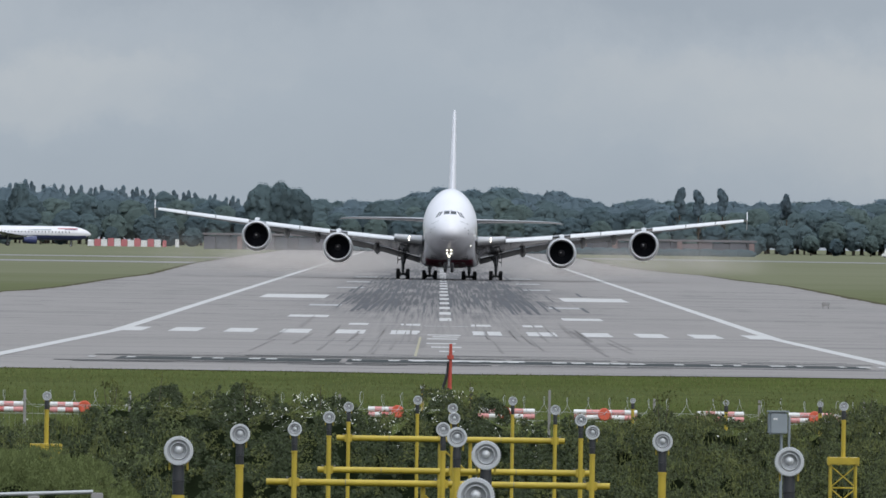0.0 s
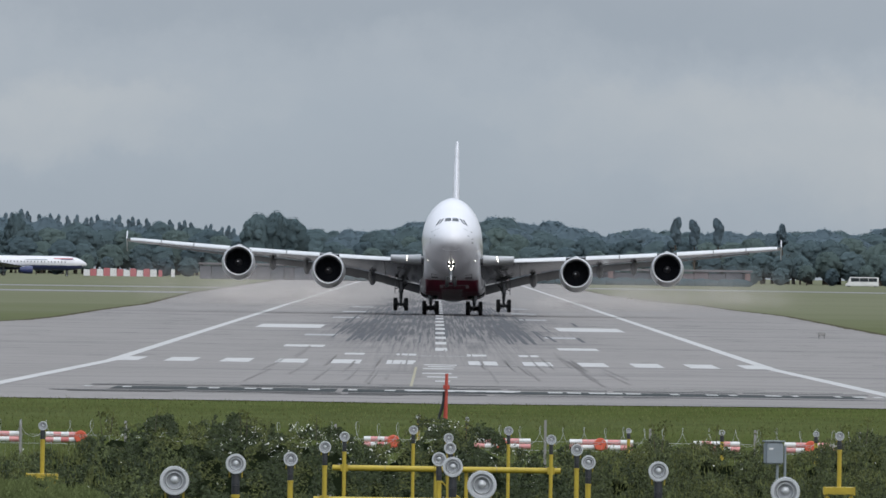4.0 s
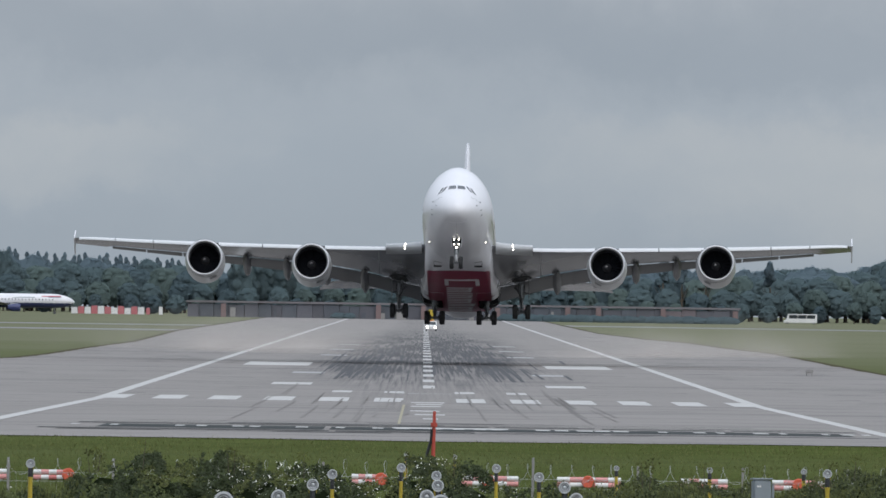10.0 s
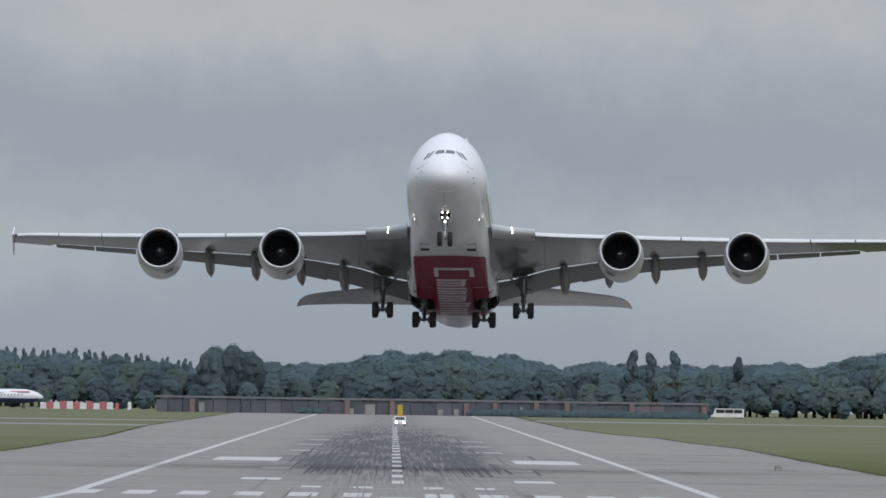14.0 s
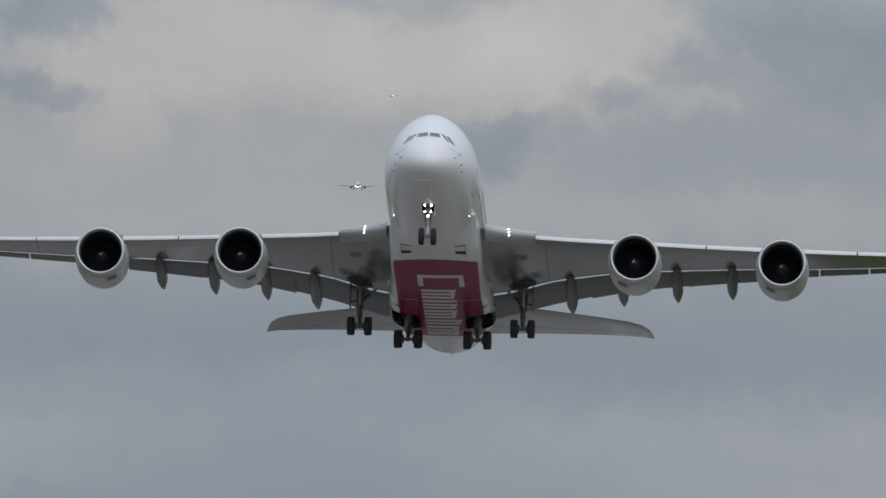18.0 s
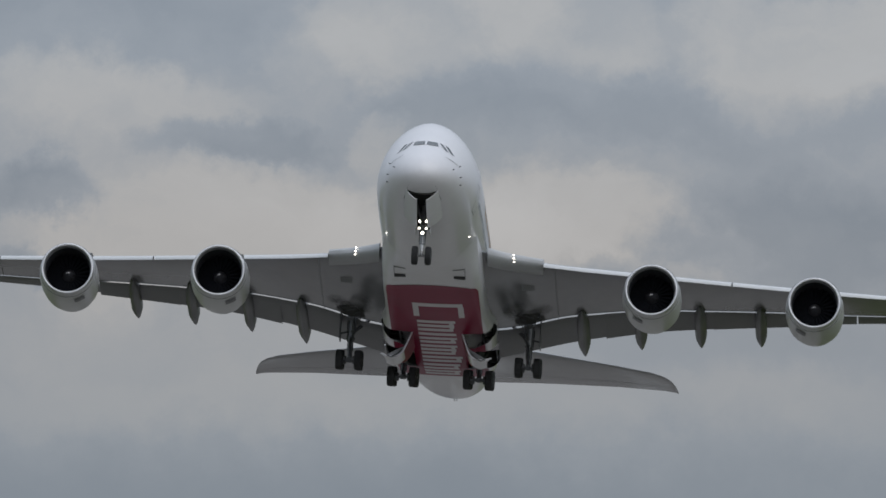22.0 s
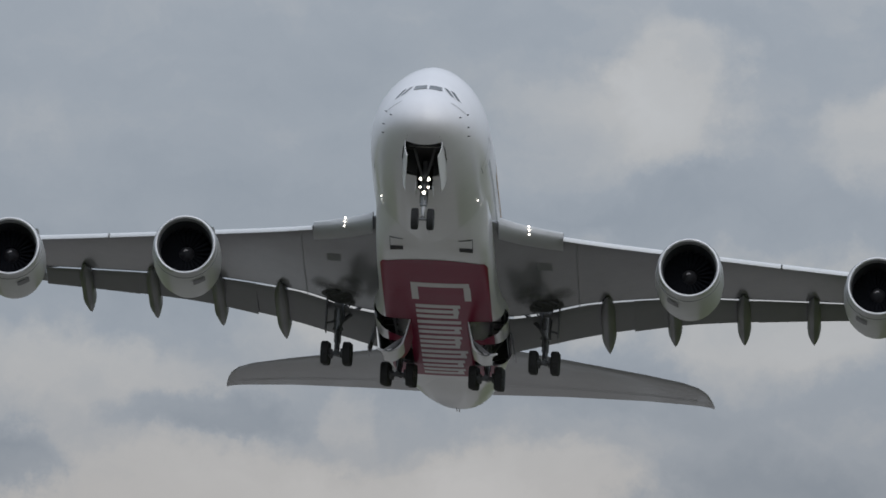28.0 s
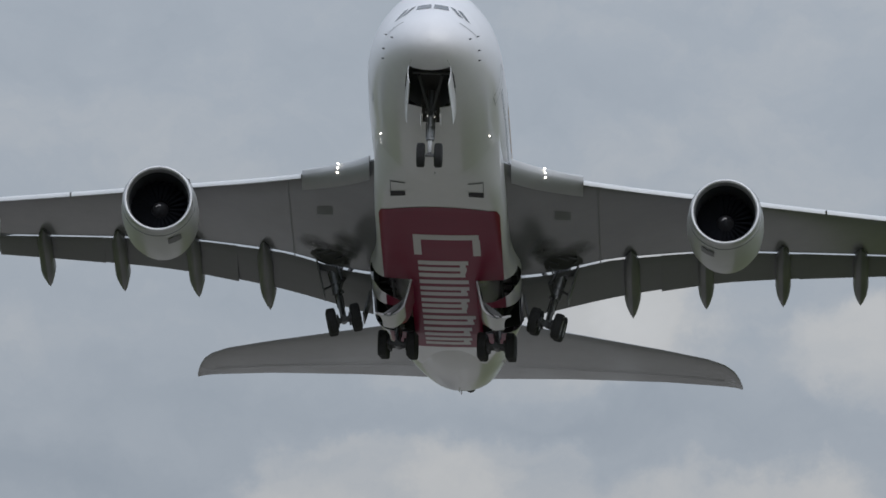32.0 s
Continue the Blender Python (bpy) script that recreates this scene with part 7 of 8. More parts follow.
def build_barriers():
    rng = random.Random(4)
    for x0, x1, drum in ((-2.82, -1.67, 0.86), (0.85, 2.78, 0.47), (4.08, 6.22, 0.48), (8.2, 9.8, None), (11.3, 13.2, 0.46), (-16.0, -14.4, None), (-13.5, -12.2, 0.9)):
        bar = new("runway_barrier")
        tagged(bar, "low red and white striped tubular barrier lying on the grass", "barrier", "striped barriers")
        n = 5
        for lvl in range(2):
            for k in range(n):
                a, b = lerp(x0, x1, k / n), lerp(x0, x1, (k + 1) / n) - 0.004
                bm = bmesh.new()
                tube(bm, (a, lvl * 0.06, 0.11 + lvl * 0.18), (b, lvl * 0.06, 0.11 + lvl * 0.18), 0.088, n=12)
                part("tube_section", bm, (WHITEPLASTIC, REDPLASTIC, PINKPLASTIC)[(0, 2, 0, 2, 0)[k] if lvl else (2, 0, 1, 0, 2)[k]], bar)
        for q in (0.12, 0.88):
            bm = bmesh.new()
            box(bm, lerp(x0, x1, q) - 0.05, -0.16, 0, lerp(x0, x1, q) + 0.05, 0.2, 0.03, 0.005)
            part("foot", bm, CONCRETE, bar, smooth=False)
        if drum is not None:
            bm = bmesh.new()
            lathe(bm, [(-0.12, 0.02), (-0.13, 0.19), (-0.10, 0.215), (0.0, 0.21)], (lerp(x0, x1, drum), -0.10, 0.22), "y", 20)
            part("warning_disc", done(bm), ORANGEDISC, bar, "round orange-red disc")
        bar.location = (0, -395, rise(-395))
    # red marker pole with a dark cable
    pole = new("marker_post")
    tagged(pole, "tall slim red post with a collar on the grass verge", "post")
    bm = bmesh.new()
    tube(bm, (0, 0, 0), (0.03, 0, 1.78), 0.085, 0.06, 12)
    part("shaft", bm, POST_RED, pole)
    bm = bmesh.new()
    tube(bm, (0.02, 0, 1.18), (0.02, 0, 1.34), 0.13, n=12)
    part("collar", bm, POST_RED, pole, "darker red collar")
    bm = bmesh.new()
    tube(bm, (-0.06, -0.05, 1.1), (-0.10, -0.05, 0.6), 0.05, n=8)
    tube(bm, (-0.10, -0.05, 0.6), (-0.26, -0.05, 0.02), 0.06, n=8)
    part("cable", bm, BLACK, pole, "thick black cable")
    pole.location = (-0.04, -331, rise(-331))
    # grey cabinet on a post
    cab = new("control_cabinet")
    tagged(cab, "grey metal control cabinet on a post in the grass", "cabinet")
    bm = bmesh.new()
    box(bm, -0.17, -0.09, 3.66, 0.13, 0.1, 4.02, 0.02)
    body = part("body", bm, BOXGREY, cab)
    bm = bmesh.new()
    box(bm, -0.155, -0.105, 3.675, 0.02, -0.092, 4.005, 0.004)
    part("door", bm, BOXGREY, cab)
    bm = bmesh.new()
    box(bm, -0.12, -0.112, 3.90, -0.05, -0.106, 3.93)
    part("label_plate", bm, WHITEPLASTIC, cab, smooth=False)
    bm = bmesh.new()
    box(bm, -0.19, -0.11, 4.024, 0.16, 0.12, 4.05, 0.008)
    part("rain_hood", bm, BOXGREY, cab)
    for x in (0.03, 0.16):
        bm = bmesh.new()
        box(bm, x, -0.02, 0, x + 0.035, 0.03, 3.96 if x > 0.1 else 3.655, 0.005)
        part("post", bm, BOXGREY, cab)
    cab.matrix_basis = pose(5.17, -610, 0, 0, 0, 12)


PINKPLASTIC = material("sun_faded_red_plastic", (0.60, 0.26, 0.25), 0.6, grain=0.1, scale=4, stain=0.2)
ORANGEDISC = material("orange_red_disc", (0.60, 0.10, 0.05), 0.55, grain=0.1, scale=6)
build_barriers()


def build_fence():
    rng = random.Random(12)
    fence = new("perimeter_fence")
    tagged(fence, "tall wire fence topped with coils of barbed tape", "fence")
    x = -14.8
    while x < 16.1:
        bm = bmesh.new()
        box(bm, x - 0.035, -0.05, 0, x + 0.035, 0.05, 2.35 + (0.2 if abs(x - 2.6) < 0.5 else 0), 0.01)
        part("fence_post", bm, CONCRETE, fence, smooth=False)
        x += 2.9
    for z in (0.5, 1.1, 1.7, 1.95):
        bm = bmesh.new()
        tube(bm, (-16, 0, z), (16, 0, z), 0.005, n=5)
        part("strand", bm, WIRE, fence)
    # coil: a loose helix of thin tape, built loop by loop
    bx = -16.0
    while bx < 16:
        bm = bmesh.new()
        r = rng.uniform(0.22, 0.32)
        pts = []
        pitch = rng.uniform(0.35, 0.75)
        for k in range(17):
            a = k / 16 * math.tau
            pts.append((bx + pitch * k / 16 + r * 0.55 * math.cos(a), 0.25 * math.cos(a), 2.12 + r * math.sin(a)))
        sweep(bm, pts, 0.0055)
        part("tape_coil", bm, WIRE, fence)
        bx += pitch
    # fine mesh below
    bm = bmesh.new()
    for k in range(200):
        xx = -16 + k * 0.16
        tube(bm, (xx, 0, 0.02), (xx, 0, 1.95), 0.002, n=3, cap=False)
    part("wire_mesh", bm, WIRE, fence)["kind"] = "stuff"
    fence.location = (0, -470, 0.0)


build_fence()

HEDGE_TOP = ((-8.4, 3.55), (-7.3, 3.62), (-6.75, 3.78), (-6.4, 4.12), (-6.0, 4.0), (-5.5, 4.14), (-5.05, 4.0), (-3.95, 4.10), (-3.4, 4.04), (-2.7, 4.02), (-2.25, 3.95), (-1.8, 3.68), (-1.25, 3.60), (-0.85, 4.05), (-0.3, 4.15), (0.25, 4.05), (0.75, 3.80), (1.3, 3.66), (1.85, 3.60), (2.5, 3.66),
             (3.1, 3.78), (3.55, 3.95), (4.0, 3.75), (4.5, 3.90), (5.0, 3.72), (5.5, 3.92), (5.8, 3.65), (6.3, 3.72), (6.9, 3.98), (7.3, 4.12), (7.8, 4.06), (8.4, 4.1))


def leaves(name, label, count, seed, x0, x1, mat, size, spread, slope=1.85, tall=False, only=None, depth=(0.0, 1.0), hollow=-0.12):
    """A mass of single leaves over the front and top of the hedge bank."""
    rng = random.Random(seed)
    verts, faces = [], []
    for _ in range(count):
        x = rng.uniform(x0, x1)
        u = rng.uniform(*depth)
        top = along(HEDGE_TOP, x)[0] - (0.14 if x > 2.2 or x < -6.6 else 0.04) + 0.10 * noise.noise(Vector((x * 3.1, u * 4, seed))) - 0.08
        z = top - slope * (1 - u) ** 1.3
        y = -600.5 + 13 * u
        bulge = 0.19 * noise.noise(Vector((x * 1.5, y * 0.12, seed * 3.0))) + 0.12 * noise.noise(Vector((x * 5, y * 0.5, 7.0)))
        z += bulge - abs(rng.gauss(0, spread)) + (0.05 if rng.random() < 0.1 else 0)
        if only and not only(x, z, top):
            continue
        if not tall and noise.noise(Vector((x * 2.6 + seed, y * 0.22, z * 2.6))) + 0.5 * noise.noise(Vector((x * 7, y * 0.6, z * 7))) < hollow:
            continue
        if z < 0.3:
            continue
        p = Vector((x, y + rng.uniform(-0.4, 0.4), z))
        s = size * rng.uniform(0.6, 1.4)
        i = len(verts)
        if tall:
            lean = Vector((rng.uniform(-0.35, 0.35), rng.uniform(-0.3, 0.3), 1)).normalized()
            w = Vector((rng.uniform(0.5, 1), rng.uniform(-0.6, 0.6), 0)).normalized() * 0.010
            hgt = s * 3.0
            verts += [p - w, p + w, p + w * 0.6 + lean * hgt * 0.6, p + lean * hgt + Vector((lean.x, lean.y, -0.2)) * hgt * 0.15, p - w * 0.6 + lean * hgt * 0.6]
            faces.append((i, i + 1, i + 2, i + 3, i + 4))
        else:
            n = Vector((rng.uniform(-0.8, 0.8), rng.uniform(-1, 0.3), rng.uniform(0.0, 1))).normalized()
            t = n.orthogonal().normalized()
            t = (Matrix.Rotation(rng.uniform(0, math.tau), 3, n) @ t).normalized()
            b = n.cross(t)
            verts += [p - t * s, p + b * s * 0.5 - n * s * 0.1, p + t * s, p - b * s * 0.5 - n * s * 0.1]
            faces.append((i, i + 1, i + 2, i + 3))
    me = bpy.data.meshes.new(name)
    me.from_pydata(verts, [], faces)
    me.materials.append(mat)
    ob = new(name, me)
    return tagged(ob, label, "vegetation", kind="stuff")


def build_hedge():
    # body of twigs and soil under the leaves, the shade of their gaps painted in
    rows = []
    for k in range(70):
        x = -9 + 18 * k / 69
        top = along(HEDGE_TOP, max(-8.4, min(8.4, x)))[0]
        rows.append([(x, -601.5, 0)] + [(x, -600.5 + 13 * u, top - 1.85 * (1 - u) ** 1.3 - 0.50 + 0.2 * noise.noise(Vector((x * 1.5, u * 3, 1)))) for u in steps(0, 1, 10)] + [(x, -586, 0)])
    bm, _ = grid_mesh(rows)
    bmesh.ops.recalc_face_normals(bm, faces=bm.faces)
    tagged(part("hedge_bank", bm, TWIG), "bank of twigs and earth under the hedge, near-black with painted gap shade", "hedge bank", kind="stuff")
    leaves("hedge_leaves", "dense dark green hawthorn hedge leaves", 120000, 2, -8.6, 3.4, LEAF, 0.036, 0.14, hollow=-0.10)
    leaves("bramble_leaves", "brighter green bramble and elder leaves", 70000, 5, -8.6, 8.6, LEAF2, 0.029, 0.05, hollow=0.08)
    leaves("undergrowth_leaves", "mixed green undergrowth among the long grass", 125000, 6, 1.9, 8.6, LEAF3, 0.027, 0.10, hollow=-0.40)
    leaves("long_grass", "tall uncut grass and weeds on the bank", 2600, 8, 1.9, 8.6, STRAW, 0.035, 0.06, tall=True)
    leaves("rough_grass", "tall uncut grass at the foot of the hedge", 2500, 9, -8.6, -4.9, STRAW, 0.035, 0.10, tall=True, only=lambda x, z, top: z < top - 0.65 or x < -6.7)
    leaves("hedge_blossom", "scattered white blossom on top of the hedge", 1500, 11, -4.6, 1.4, PETAL, 0.018, 0.03, tall=False, only=lambda x, z, top: z > top - 0.6, depth=(0.35, 1.0), hollow=-0.05)
    leaves("weed_blossom", "a few white flower heads in the long grass", 70, 13, -8, 8, PETAL, 0.022, 0.03, depth=(0.3, 1.0))
    leaves("weed_leaves", "pale green nettles and weeds at the hedge's end", 22000, 16, -8.6, -4.8, LEAF3, 0.034, 0.10, hollow=-0.1, only=lambda x, z, top: z < top - 0.5 or x < -6.5)
    # rough weeds before the hedge, over the foot of the lattice mast
    rng = random.Random(19)
    verts, faces = [], []
    crest = ((-8.8, 3.36), (-7.4, 3.42), (-6.7, 3.48), (-6.1, 3.40), (-5.5, 3.12), (-5.1, 2.75), (-4.9, 2.3))
    for _ in range(60000):
        x, y = rng.uniform(-8.8, -4.9), rng.uniform(-634, -621)
        top = along(crest, x)[0] + 0.10 * noise.noise(Vector((x * 2.5, y * 0.4, 3))) + 0.06 * noise.noise(Vector((x * 8, y, 5)))
        z = top - abs(rng.gauss(0, 0.30))
        if noise.noise(Vector((x * 3.2, y * 0.3, z * 3.2))) < -0.12:
            continue
        blade = rng.random() < 0.35
        a = rng.uniform(0.9, 2.2) if blade else rng.uniform(0, math.tau)
        ln, w = (rng.uniform(0.05, 0.10), 0.005) if blade else (rng.uniform(0.014, 0.030), rng.uniform(0.008, 0.015))
        t, b = Vector((math.cos(a), rng.uniform(-0.4, 0.4), math.sin(a))) * ln, Vector((-math.sin(a), rng.uniform(-0.4, 0.4), math.cos(a))) * w
        p, i = Vector((x, y, z)), len(verts)
        verts += [p - t, p + b, p + t, p - b]
        faces.append((i, i + 1, i + 2, i + 3))
    me = bpy.data.meshes.new("rough_weeds")
    me.from_pydata(verts, [], faces)
    me.materials.append(LEAF3)
    tagged(new("rough_weeds", me), "olive weeds and rough grass before the hedge", "weeds", kind="stuff")
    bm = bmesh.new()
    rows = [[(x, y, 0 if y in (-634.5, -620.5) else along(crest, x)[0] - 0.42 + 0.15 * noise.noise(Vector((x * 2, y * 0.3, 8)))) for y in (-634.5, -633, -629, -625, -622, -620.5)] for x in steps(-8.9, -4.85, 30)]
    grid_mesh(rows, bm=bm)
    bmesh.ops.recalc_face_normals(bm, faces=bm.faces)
    tagged(part("weed_bank", bm, TWIG), "earth and stalks under the weeds, near-black with painted gap shade", "bank", kind="stuff")
    # short mown grass of the verge before the paved end
    rng = random.Random(77)
    verts, faces = [], []
    for _ in range(26000):
        y = rng.uniform(-445, -288)
        x = rng.uniform(-1, 1) * (y + 860) * 0.042
        h = rng.uniform(0.04, 0.13) * (1.6 if rng.random() < 0.05 else 1.0)
        z = rise(y)
        dx, a = rng.gauss(0, 0.04), rng.uniform(-0.02, 0.02)
        i = len(verts)
        verts += [(x - 0.014, y, z), (x + 0.014, y + a, z), (x + dx, y + rng.gauss(0, 0.03), z + h)]
        faces.append((i, i + 1, i + 2))
    me = bpy.data.meshes.new("verge_grass")
    me.from_pydata(verts, [], faces)
    me.materials.append(VERGE)
    tagged(new("verge_grass", me), "short mown grass blades on the verge", "grass", kind="stuff")
    # sprays that stand up above the hedge
    rng = random.Random(31)
    for x in (-6.45, -6.3, -3.95, -3.85, -5.5, 3.5, 3.62, 5.45, 7.3, -0.75, 0.1, 6.9, -2.6, 4.6):
        spray = new("hedge_spray")
        tagged(spray, "leafy spray standing above the hedge", "branch", "hedge sprays")
        bm = bmesh.new()
        h = rng.uniform(0.12, 0.26)
        tube(bm, (0, 0, -0.3), (rng.uniform(-0.08, 0.08), 0, h), 0.007, 0.003, 5)
        part("stem", bm, BARK, spray)
        verts, faces = [], []
        for k in range(26):
            f = rng.random()
            p = Vector((rng.gauss(0, 0.05 + 0.05 * (1 - f)), rng.gauss(0, 0.05), h * f))
            s = rng.uniform(0.018, 0.036)
            a = rng.uniform(0, math.tau)
            i = len(verts)
            verts += [p - Vector((math.cos(a), 0, math.sin(a))) * s, p + Vector((math.sin(a), 0.4, -math.cos(a))) * s * 0.5, p + Vector((math.cos(a), 0, math.sin(a))) * s, p - Vector((math.sin(a), -0.4, -math.cos(a))) * s * 0.5]
            faces.append((i, i + 1, i + 2, i + 3))
        me = bpy.data.meshes.new("leaves")
        me.from_pydata(verts, [], faces)
        me.materials.append(LEAF2)
        lv = new("leaves", me)
        lv.parent = spray
        spray.location = (x, -592, along(HEDGE_TOP, x)[0] - 0.05)
    # rail and stump at the near corner
    rail = new("handrail")
    tagged(rail, "short galvanised handrail beside a timber post", "handrail")
    bm = bmesh.new()
    tube(bm, (-6.2, 0, 3.95), (-4.28, 0, 4.03), 0.022, n=10)
    part("rail", bm, WIRE, rail)
    for x in (-4.95, -4.25):
        bm = bmesh.new()
        box(bm, x - 0.05, -0.05, 0, x + 0.08, 0.06, 4.02 if x > -4.5 else 3.98, 0.01)
        part("post", bm, CONCRETE, rail, smooth=False)
    rail.location = (0, -680, 0)


# near-black, so that gaps between the leaves look deeply shaded
TWIG = material("twigs_in_painted_shade", (0.011, 0.015, 0.007), 1.0, grain=0.5, scale=6, bump=0.5, gloss=0.0)
build_hedge()

# ---- what moves ----
FLIGHT = [  # seconds, x, y, z of the main gear, nose up, bank, heading, in degrees
    (0, 0.81, 870.43, 0.02, 2.40, 0.68, -0.22), (0.5, 0.81, 850.16, 0.17, 2.86, 0.61, -0.25), (1, 0.92, 829.89, 0.32, 3.32, 0.54, -0.28), (1.5, 1.15, 809.61, 0.46, 3.78, 0.47, -0.31),
    (2, 1.21, 789.32, 0.39, 4.24, 0.40, -0.34), (2.5, 1.37, 769.01, 0.41, 4.69, 0.33, -0.38), (3, 1.41, 748.68, 0.42, 5.14, 0.26, -0.41), (3.5, 1.45, 728.32, 0.48, 5.58, 0.20, -0.45),
    (5.5, 1.93, 646.57, 0.99, 7.26, -0.07, -0.62), (6, 2.02, 626.03, 1.12, 7.65, -0.13, -0.66), (6.5, 2.20, 605.44, 1.45, 8.03, -0.19, -0.72), (7, 2.34, 584.82, 1.68, 8.40, -0.25, -0.77),
    (7.5, 2.51, 564.19, 1.90, 8.75, -0.29, -0.83), (8, 2.59, 543.56, 2.24, 9.07, -0.32, -0.89), (8.5, 2.83, 522.96, 2.68, 9.37, -0.33, -0.95), (9, 3.05, 502.41, 3.30, 9.64, -0.31, -1.01),
    (9.5, 3.09, 481.91, 4.00, 9.87, -0.27, -1.06), (10, 3.23, 461.44, 4.68, 10.09, -0.21, -1.12), (10.5, 3.40, 440.98, 5.50, 10.30, -0.14, -1.19), (11, 3.56, 420.50, 6.37, 10.51, -0.08, -1.26),
    (11.5, 3.74, 399.96, 7.37, 10.73, -0.03, -1.34), (12, 3.91, 379.34, 8.41, 10.98, -0.02, -1.43), (12.5, 4.11, 358.61, 9.52, 11.27, -0.03, -1.54), (13, 4.29, 337.73, 10.74, 11.60, -0.10, -1.66),
    (13.5, 4.52, 316.69, 12.05, 11.99, -0.22, -1.80), (14, 4.75, 295.51, 13.35, 12.36, -0.36, -1.94), (14.5, 4.90, 274.21, 14.83, 12.66, -0.45, -2.10), (16.5, 5.56, 190.41, 21.51, 12.86, -0.25, -2.54),
    (17, 5.65, 171.26, 23.41, 12.82, -0.13, -2.58), (17.5, 5.68, 154.99, 24.98, 12.80, 0.05, -2.62), (18, 5.66, 141.37, 26.21, 12.79, 0.28, -2.67), (18.5, 5.61, 129.54, 27.23, 12.81, 0.54, -2.72),
    (19, 5.56, 118.65, 28.17, 12.85, 0.80, -2.78), (19.5, 5.55, 108.00, 29.11, 12.90, 1.05, -2.84), (20, 5.57, 97.43, 30.09, 12.97, 1.28, -2.89), (20.5, 5.61, 86.94, 31.09, 13.06, 1.49, -2.94),
    (21, 5.67, 76.51, 32.11, 13.15, 1.68, -2.99), (21.5, 5.74, 66.12, 33.13, 13.24, 1.84, -3.04), (22, 5.82, 55.76, 34.16, 13.33, 1.98, -3.08), (22.5, 5.90, 45.42, 35.18, 13.41, 2.09, -3.11),
    (23, 5.98, 35.09, 36.18, 13.48, 2.18, -3.14), (23.5, 6.05, 24.74, 37.18, 13.54, 2.24, -3.16), (24, 6.11, 14.36, 38.17, 13.58, 2.28, -3.17), (24.5, 6.17, 3.93, 39.17, 13.61, 2.29, -3.18),
    (25, 6.23, -6.57, 40.20, 13.63, 2.29, -3.17), (25.5, 6.30, -17.16, 41.28, 13.63, 2.29, -3.16), (27.5, 6.57, -58.00, 45.80, 13.62, 2.15, -3.01), (28, 6.63, -66.97, 46.85, 13.62, 2.05, -2.95),
    (28.5, 6.71, -76.55, 47.91, 13.64, 1.92, -2.91), (29, 6.81, -86.79, 49.02, 13.66, 1.76, -2.88), (29.5, 6.93, -97.40, 50.16, 13.69, 1.59, -2.85), (30, 7.06, -108.08, 51.36, 13.71, 1.42, -2.83),
    (30.5, 7.20, -118.61, 52.59, 13.73, 1.24, -2.79), (31, 7.33, -128.98, 53.71, 13.75, 1.07, -2.75), (31.5, 7.42, -139.29, 54.60, 13.78, 0.89, -2.71), (32, 7.48, -149.56, 55.35, 13.81, 0.72, -2.67),
]


NOSE_DOORS = ((0, 0), (18.4, 0), (19, 5), (20, 16), (21, 25), (22, 34), (24, 50), (26, 62), (28, 69), (30, 73), (32, 75))
BODY_DOORS = ((0, 0), (18.2, 0), (19, 14), (20, 45), (21, 58), (22, 72), (23, 78), (32, 80))
WING_DOORS = ((0, 80), (22, 80), (24.5, 15), (26, -10), (32, -14))


def flight_pose(x, y, z, up, bank, head):
    return Matrix.Translation((x, y, z)) @ pose(0, 0, 0, 0, 0, head) @ pose(0, 0, 0, -up, 0, 0) @ pose(0, 0, 0, 0, bank, 0)


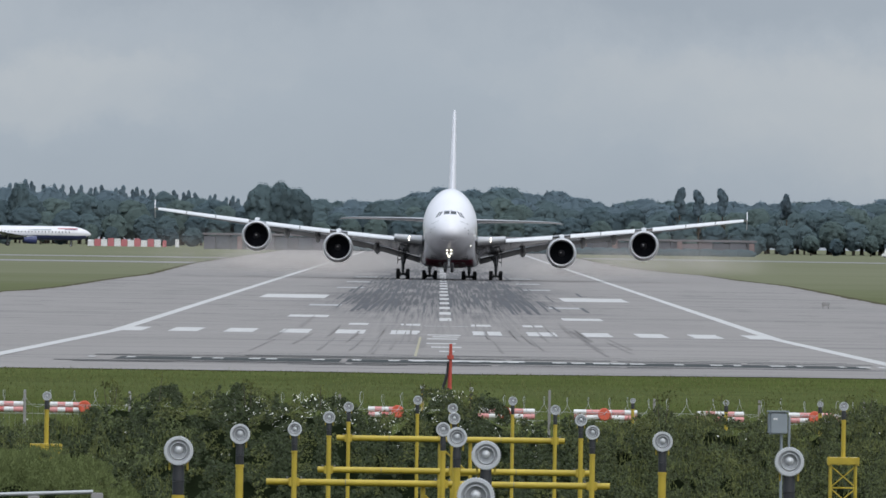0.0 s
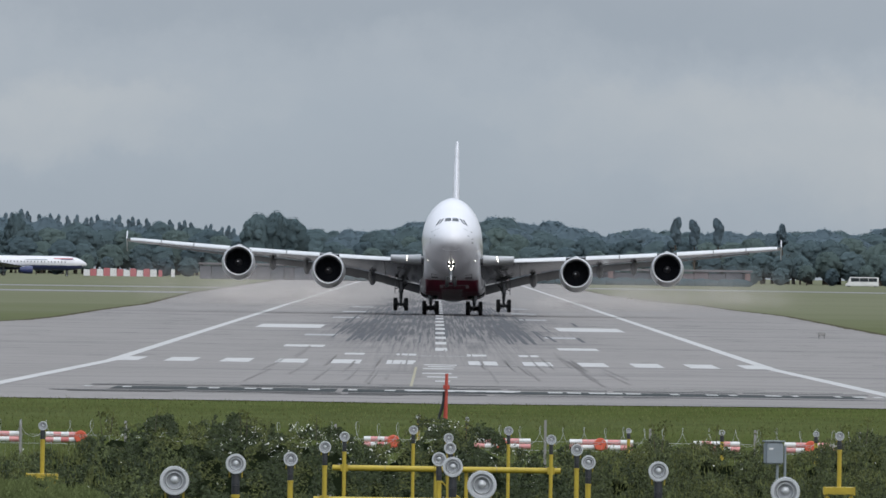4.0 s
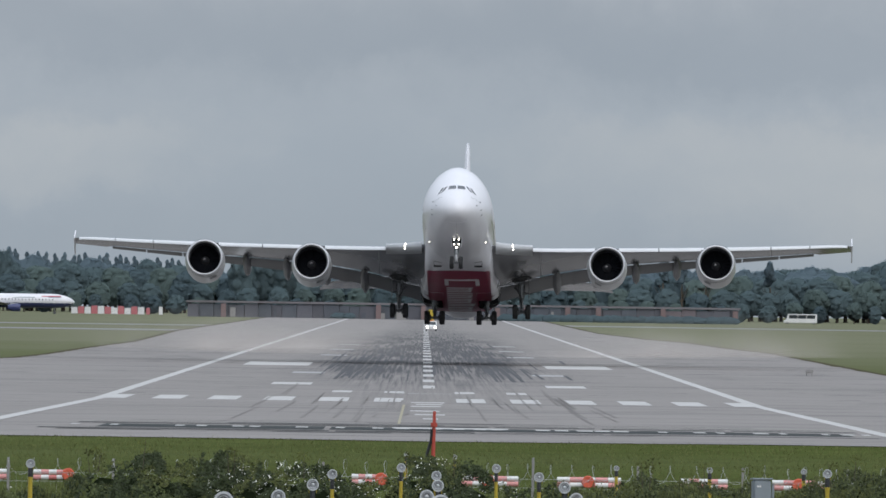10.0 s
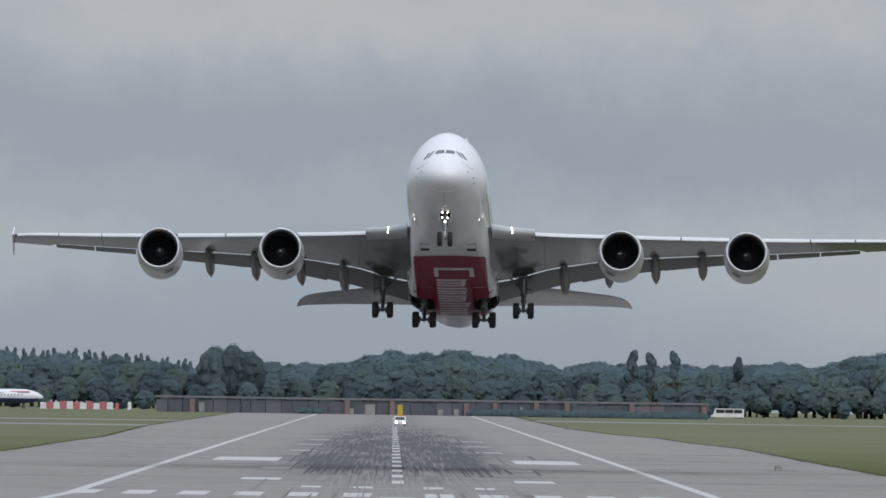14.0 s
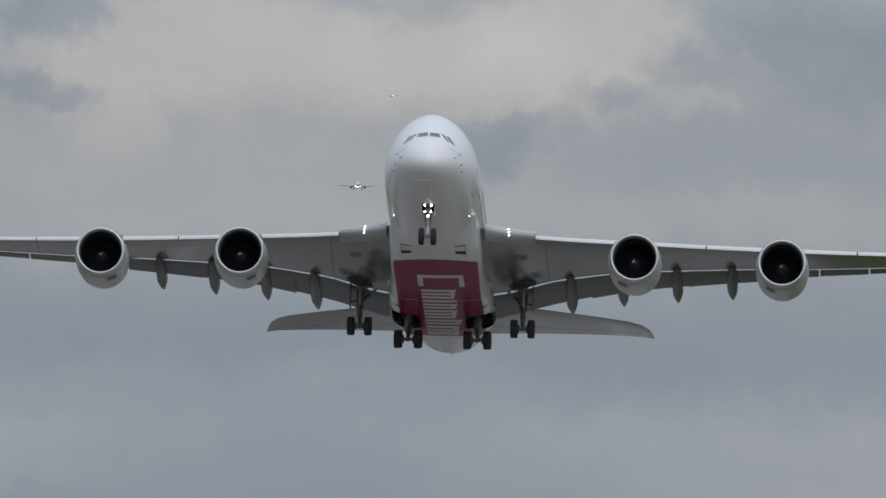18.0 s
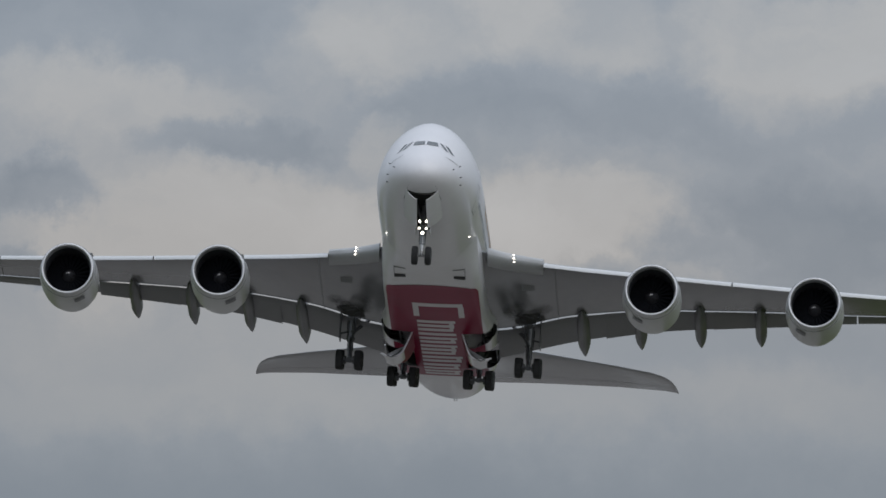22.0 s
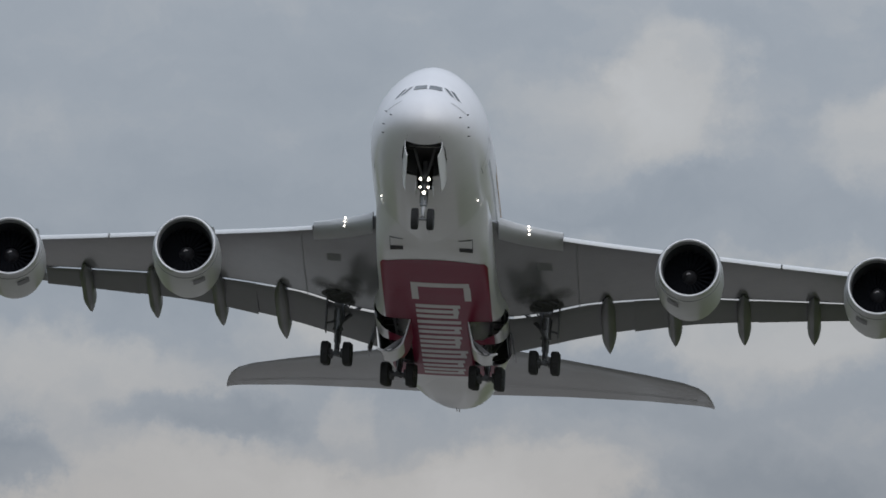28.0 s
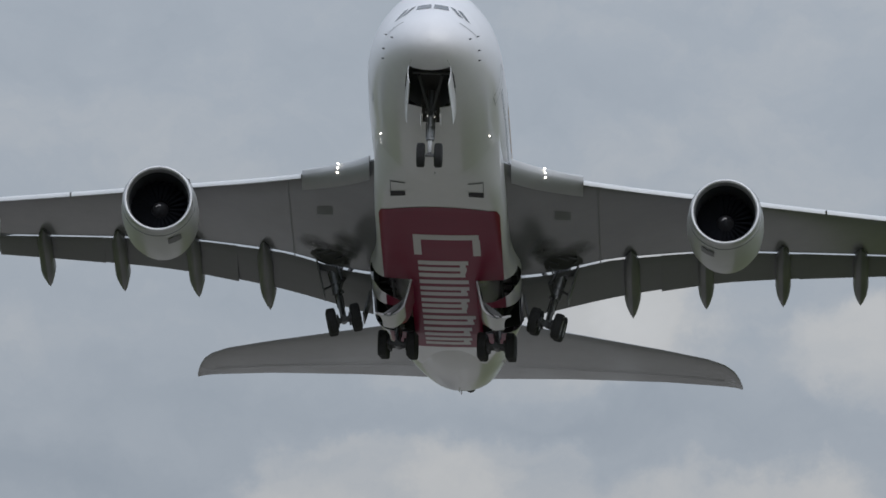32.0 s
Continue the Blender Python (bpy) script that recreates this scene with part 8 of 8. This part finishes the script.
def motions():
    walk(airliner, [(t, flight_pose(*p)) for t, *p in FLIGHT])
    # the coach crosses behind the field; the jets hold their line down the approach
    walk(coach, [(t, pose(x, 2880, 0, 0, 0, -88)) for t, x in ((0, 133.5), (6, 119.6), (9, 112.5), (13, 100.5), (14.5, 96.0), (32, 52))])
    walk(approach_jet, [(t, pose(-0.49 + x, 3940, z, -3, 0, 0)) for t, x, z in ((0, 0.6, 158.6), (14.5, -0.4, 158.2), (19, -2.2, 157.6), (24.5, -4.4, 155.0), (32, -5, 152))])
    walk(distant_jet, [(t, pose(-0.49 + x, 4080, z, -3, 0, 0)) for t, x, z in ((0, 13, 196), (16.5, 13, 197.2), (19, 9.7, 198.5), (25.5, 4.6, 199), (32, 3, 199))])
    # the dust follows the airliner until it is well off the ground, then settles
    for cloud in dust:
        walk(cloud, [(t, pose(along(FLIGHT, t)[0], y, z)) for t, y, z in ((0, 870, 0), (3.5, 740, 0), (6, 640, 0), (9, 545, -0.8), (12, 505, -3.5), (14.5, 495, -6.0), (32, 480, -9.0))])
    # the wings bend upwards as they take the weight
    for wing, sd in wings:
        root = Matrix.Translation((sd * 3.6, -12.0, 4.6))
        walk(wing, [(t, root @ Matrix.Rotation(radians(-sd * a), 4, "Y") @ root.inverted()) for t, a in (((0, -0.9), (3, -0.7), (5, -0.3), (7, 0.1)) if sd < 0 else ((0, -0.15), (3, -0.15), (5, -0.1), (7, 0.1))) + ((11, 0.5), (18, 0.45), (24, 0.2), (32, 0.1))])
    # the taxi lights go dark: they turn up until their housings hide them
    for lamp, at in taxi_lights:
        walk(lamp, [(t, Matrix.Translation(at) @ Matrix.Rotation(radians(a), 4, "X") @ Matrix.Translation(-at)) for t, a in ((0, 0), (29.4, 0), (29.7, -65), (30.0, -125), (32, -125))])
    # gear doors open late in the climb
    for door, sd, hinge, axis in nose_doors:
        walk(door, [(t, Matrix.Translation(hinge) @ Matrix.Rotation(radians(-sd * a), 4, axis)) for t, a in NOSE_DOORS])
    for door, sd, hinge in body_doors:
        walk(door, [(t, Matrix.Translation(hinge) @ Matrix.Rotation(radians(sd * a), 4, "Y")) for t, a in BODY_DOORS])
    for door, sd, hinge in wing_doors:
        walk(door, [(t, Matrix.Translation(hinge) @ Matrix.Rotation(radians(sd * a), 4, "Y")) for t, a in WING_DOORS])
    # bogies hang nose-down once off the ground; the wing gear starts to swing inwards at the end
    for legs, tilts, swings in ((wing_legs, ((0, 0), (5, 0), (8, 8), (12, 14), (32, 14)), ((0, 0), (28.4, 0), (29.2, 2), (30, 5.5), (31, 9.5), (32, 14))), (body_legs, ((0, 0), (6, 0), (9, 8), (13, 13), (32, 15)), ((0, 0), (32, 0)))):
        for leg, bogie, sd, pivot, lz in legs:
            turns = [(t, Matrix.Translation(pivot) @ Matrix.Rotation(radians(sd * a), 4, "Y")) for t, a in swings]
            walk(leg, turns)
            rows = []
            for t in sorted({q for q, _ in tilts} | {q for q, _ in swings}):
                m = Matrix.Translation(pivot) @ Matrix.Rotation(radians(sd * along(swings, t)[0]), 4, "Y")
                rows.append((t, m @ Matrix.Translation((0, 0, lz)) @ Matrix.Rotation(radians(along(tilts, t)[0]), 4, "X")))
            walk(bogie, rows)


motions()
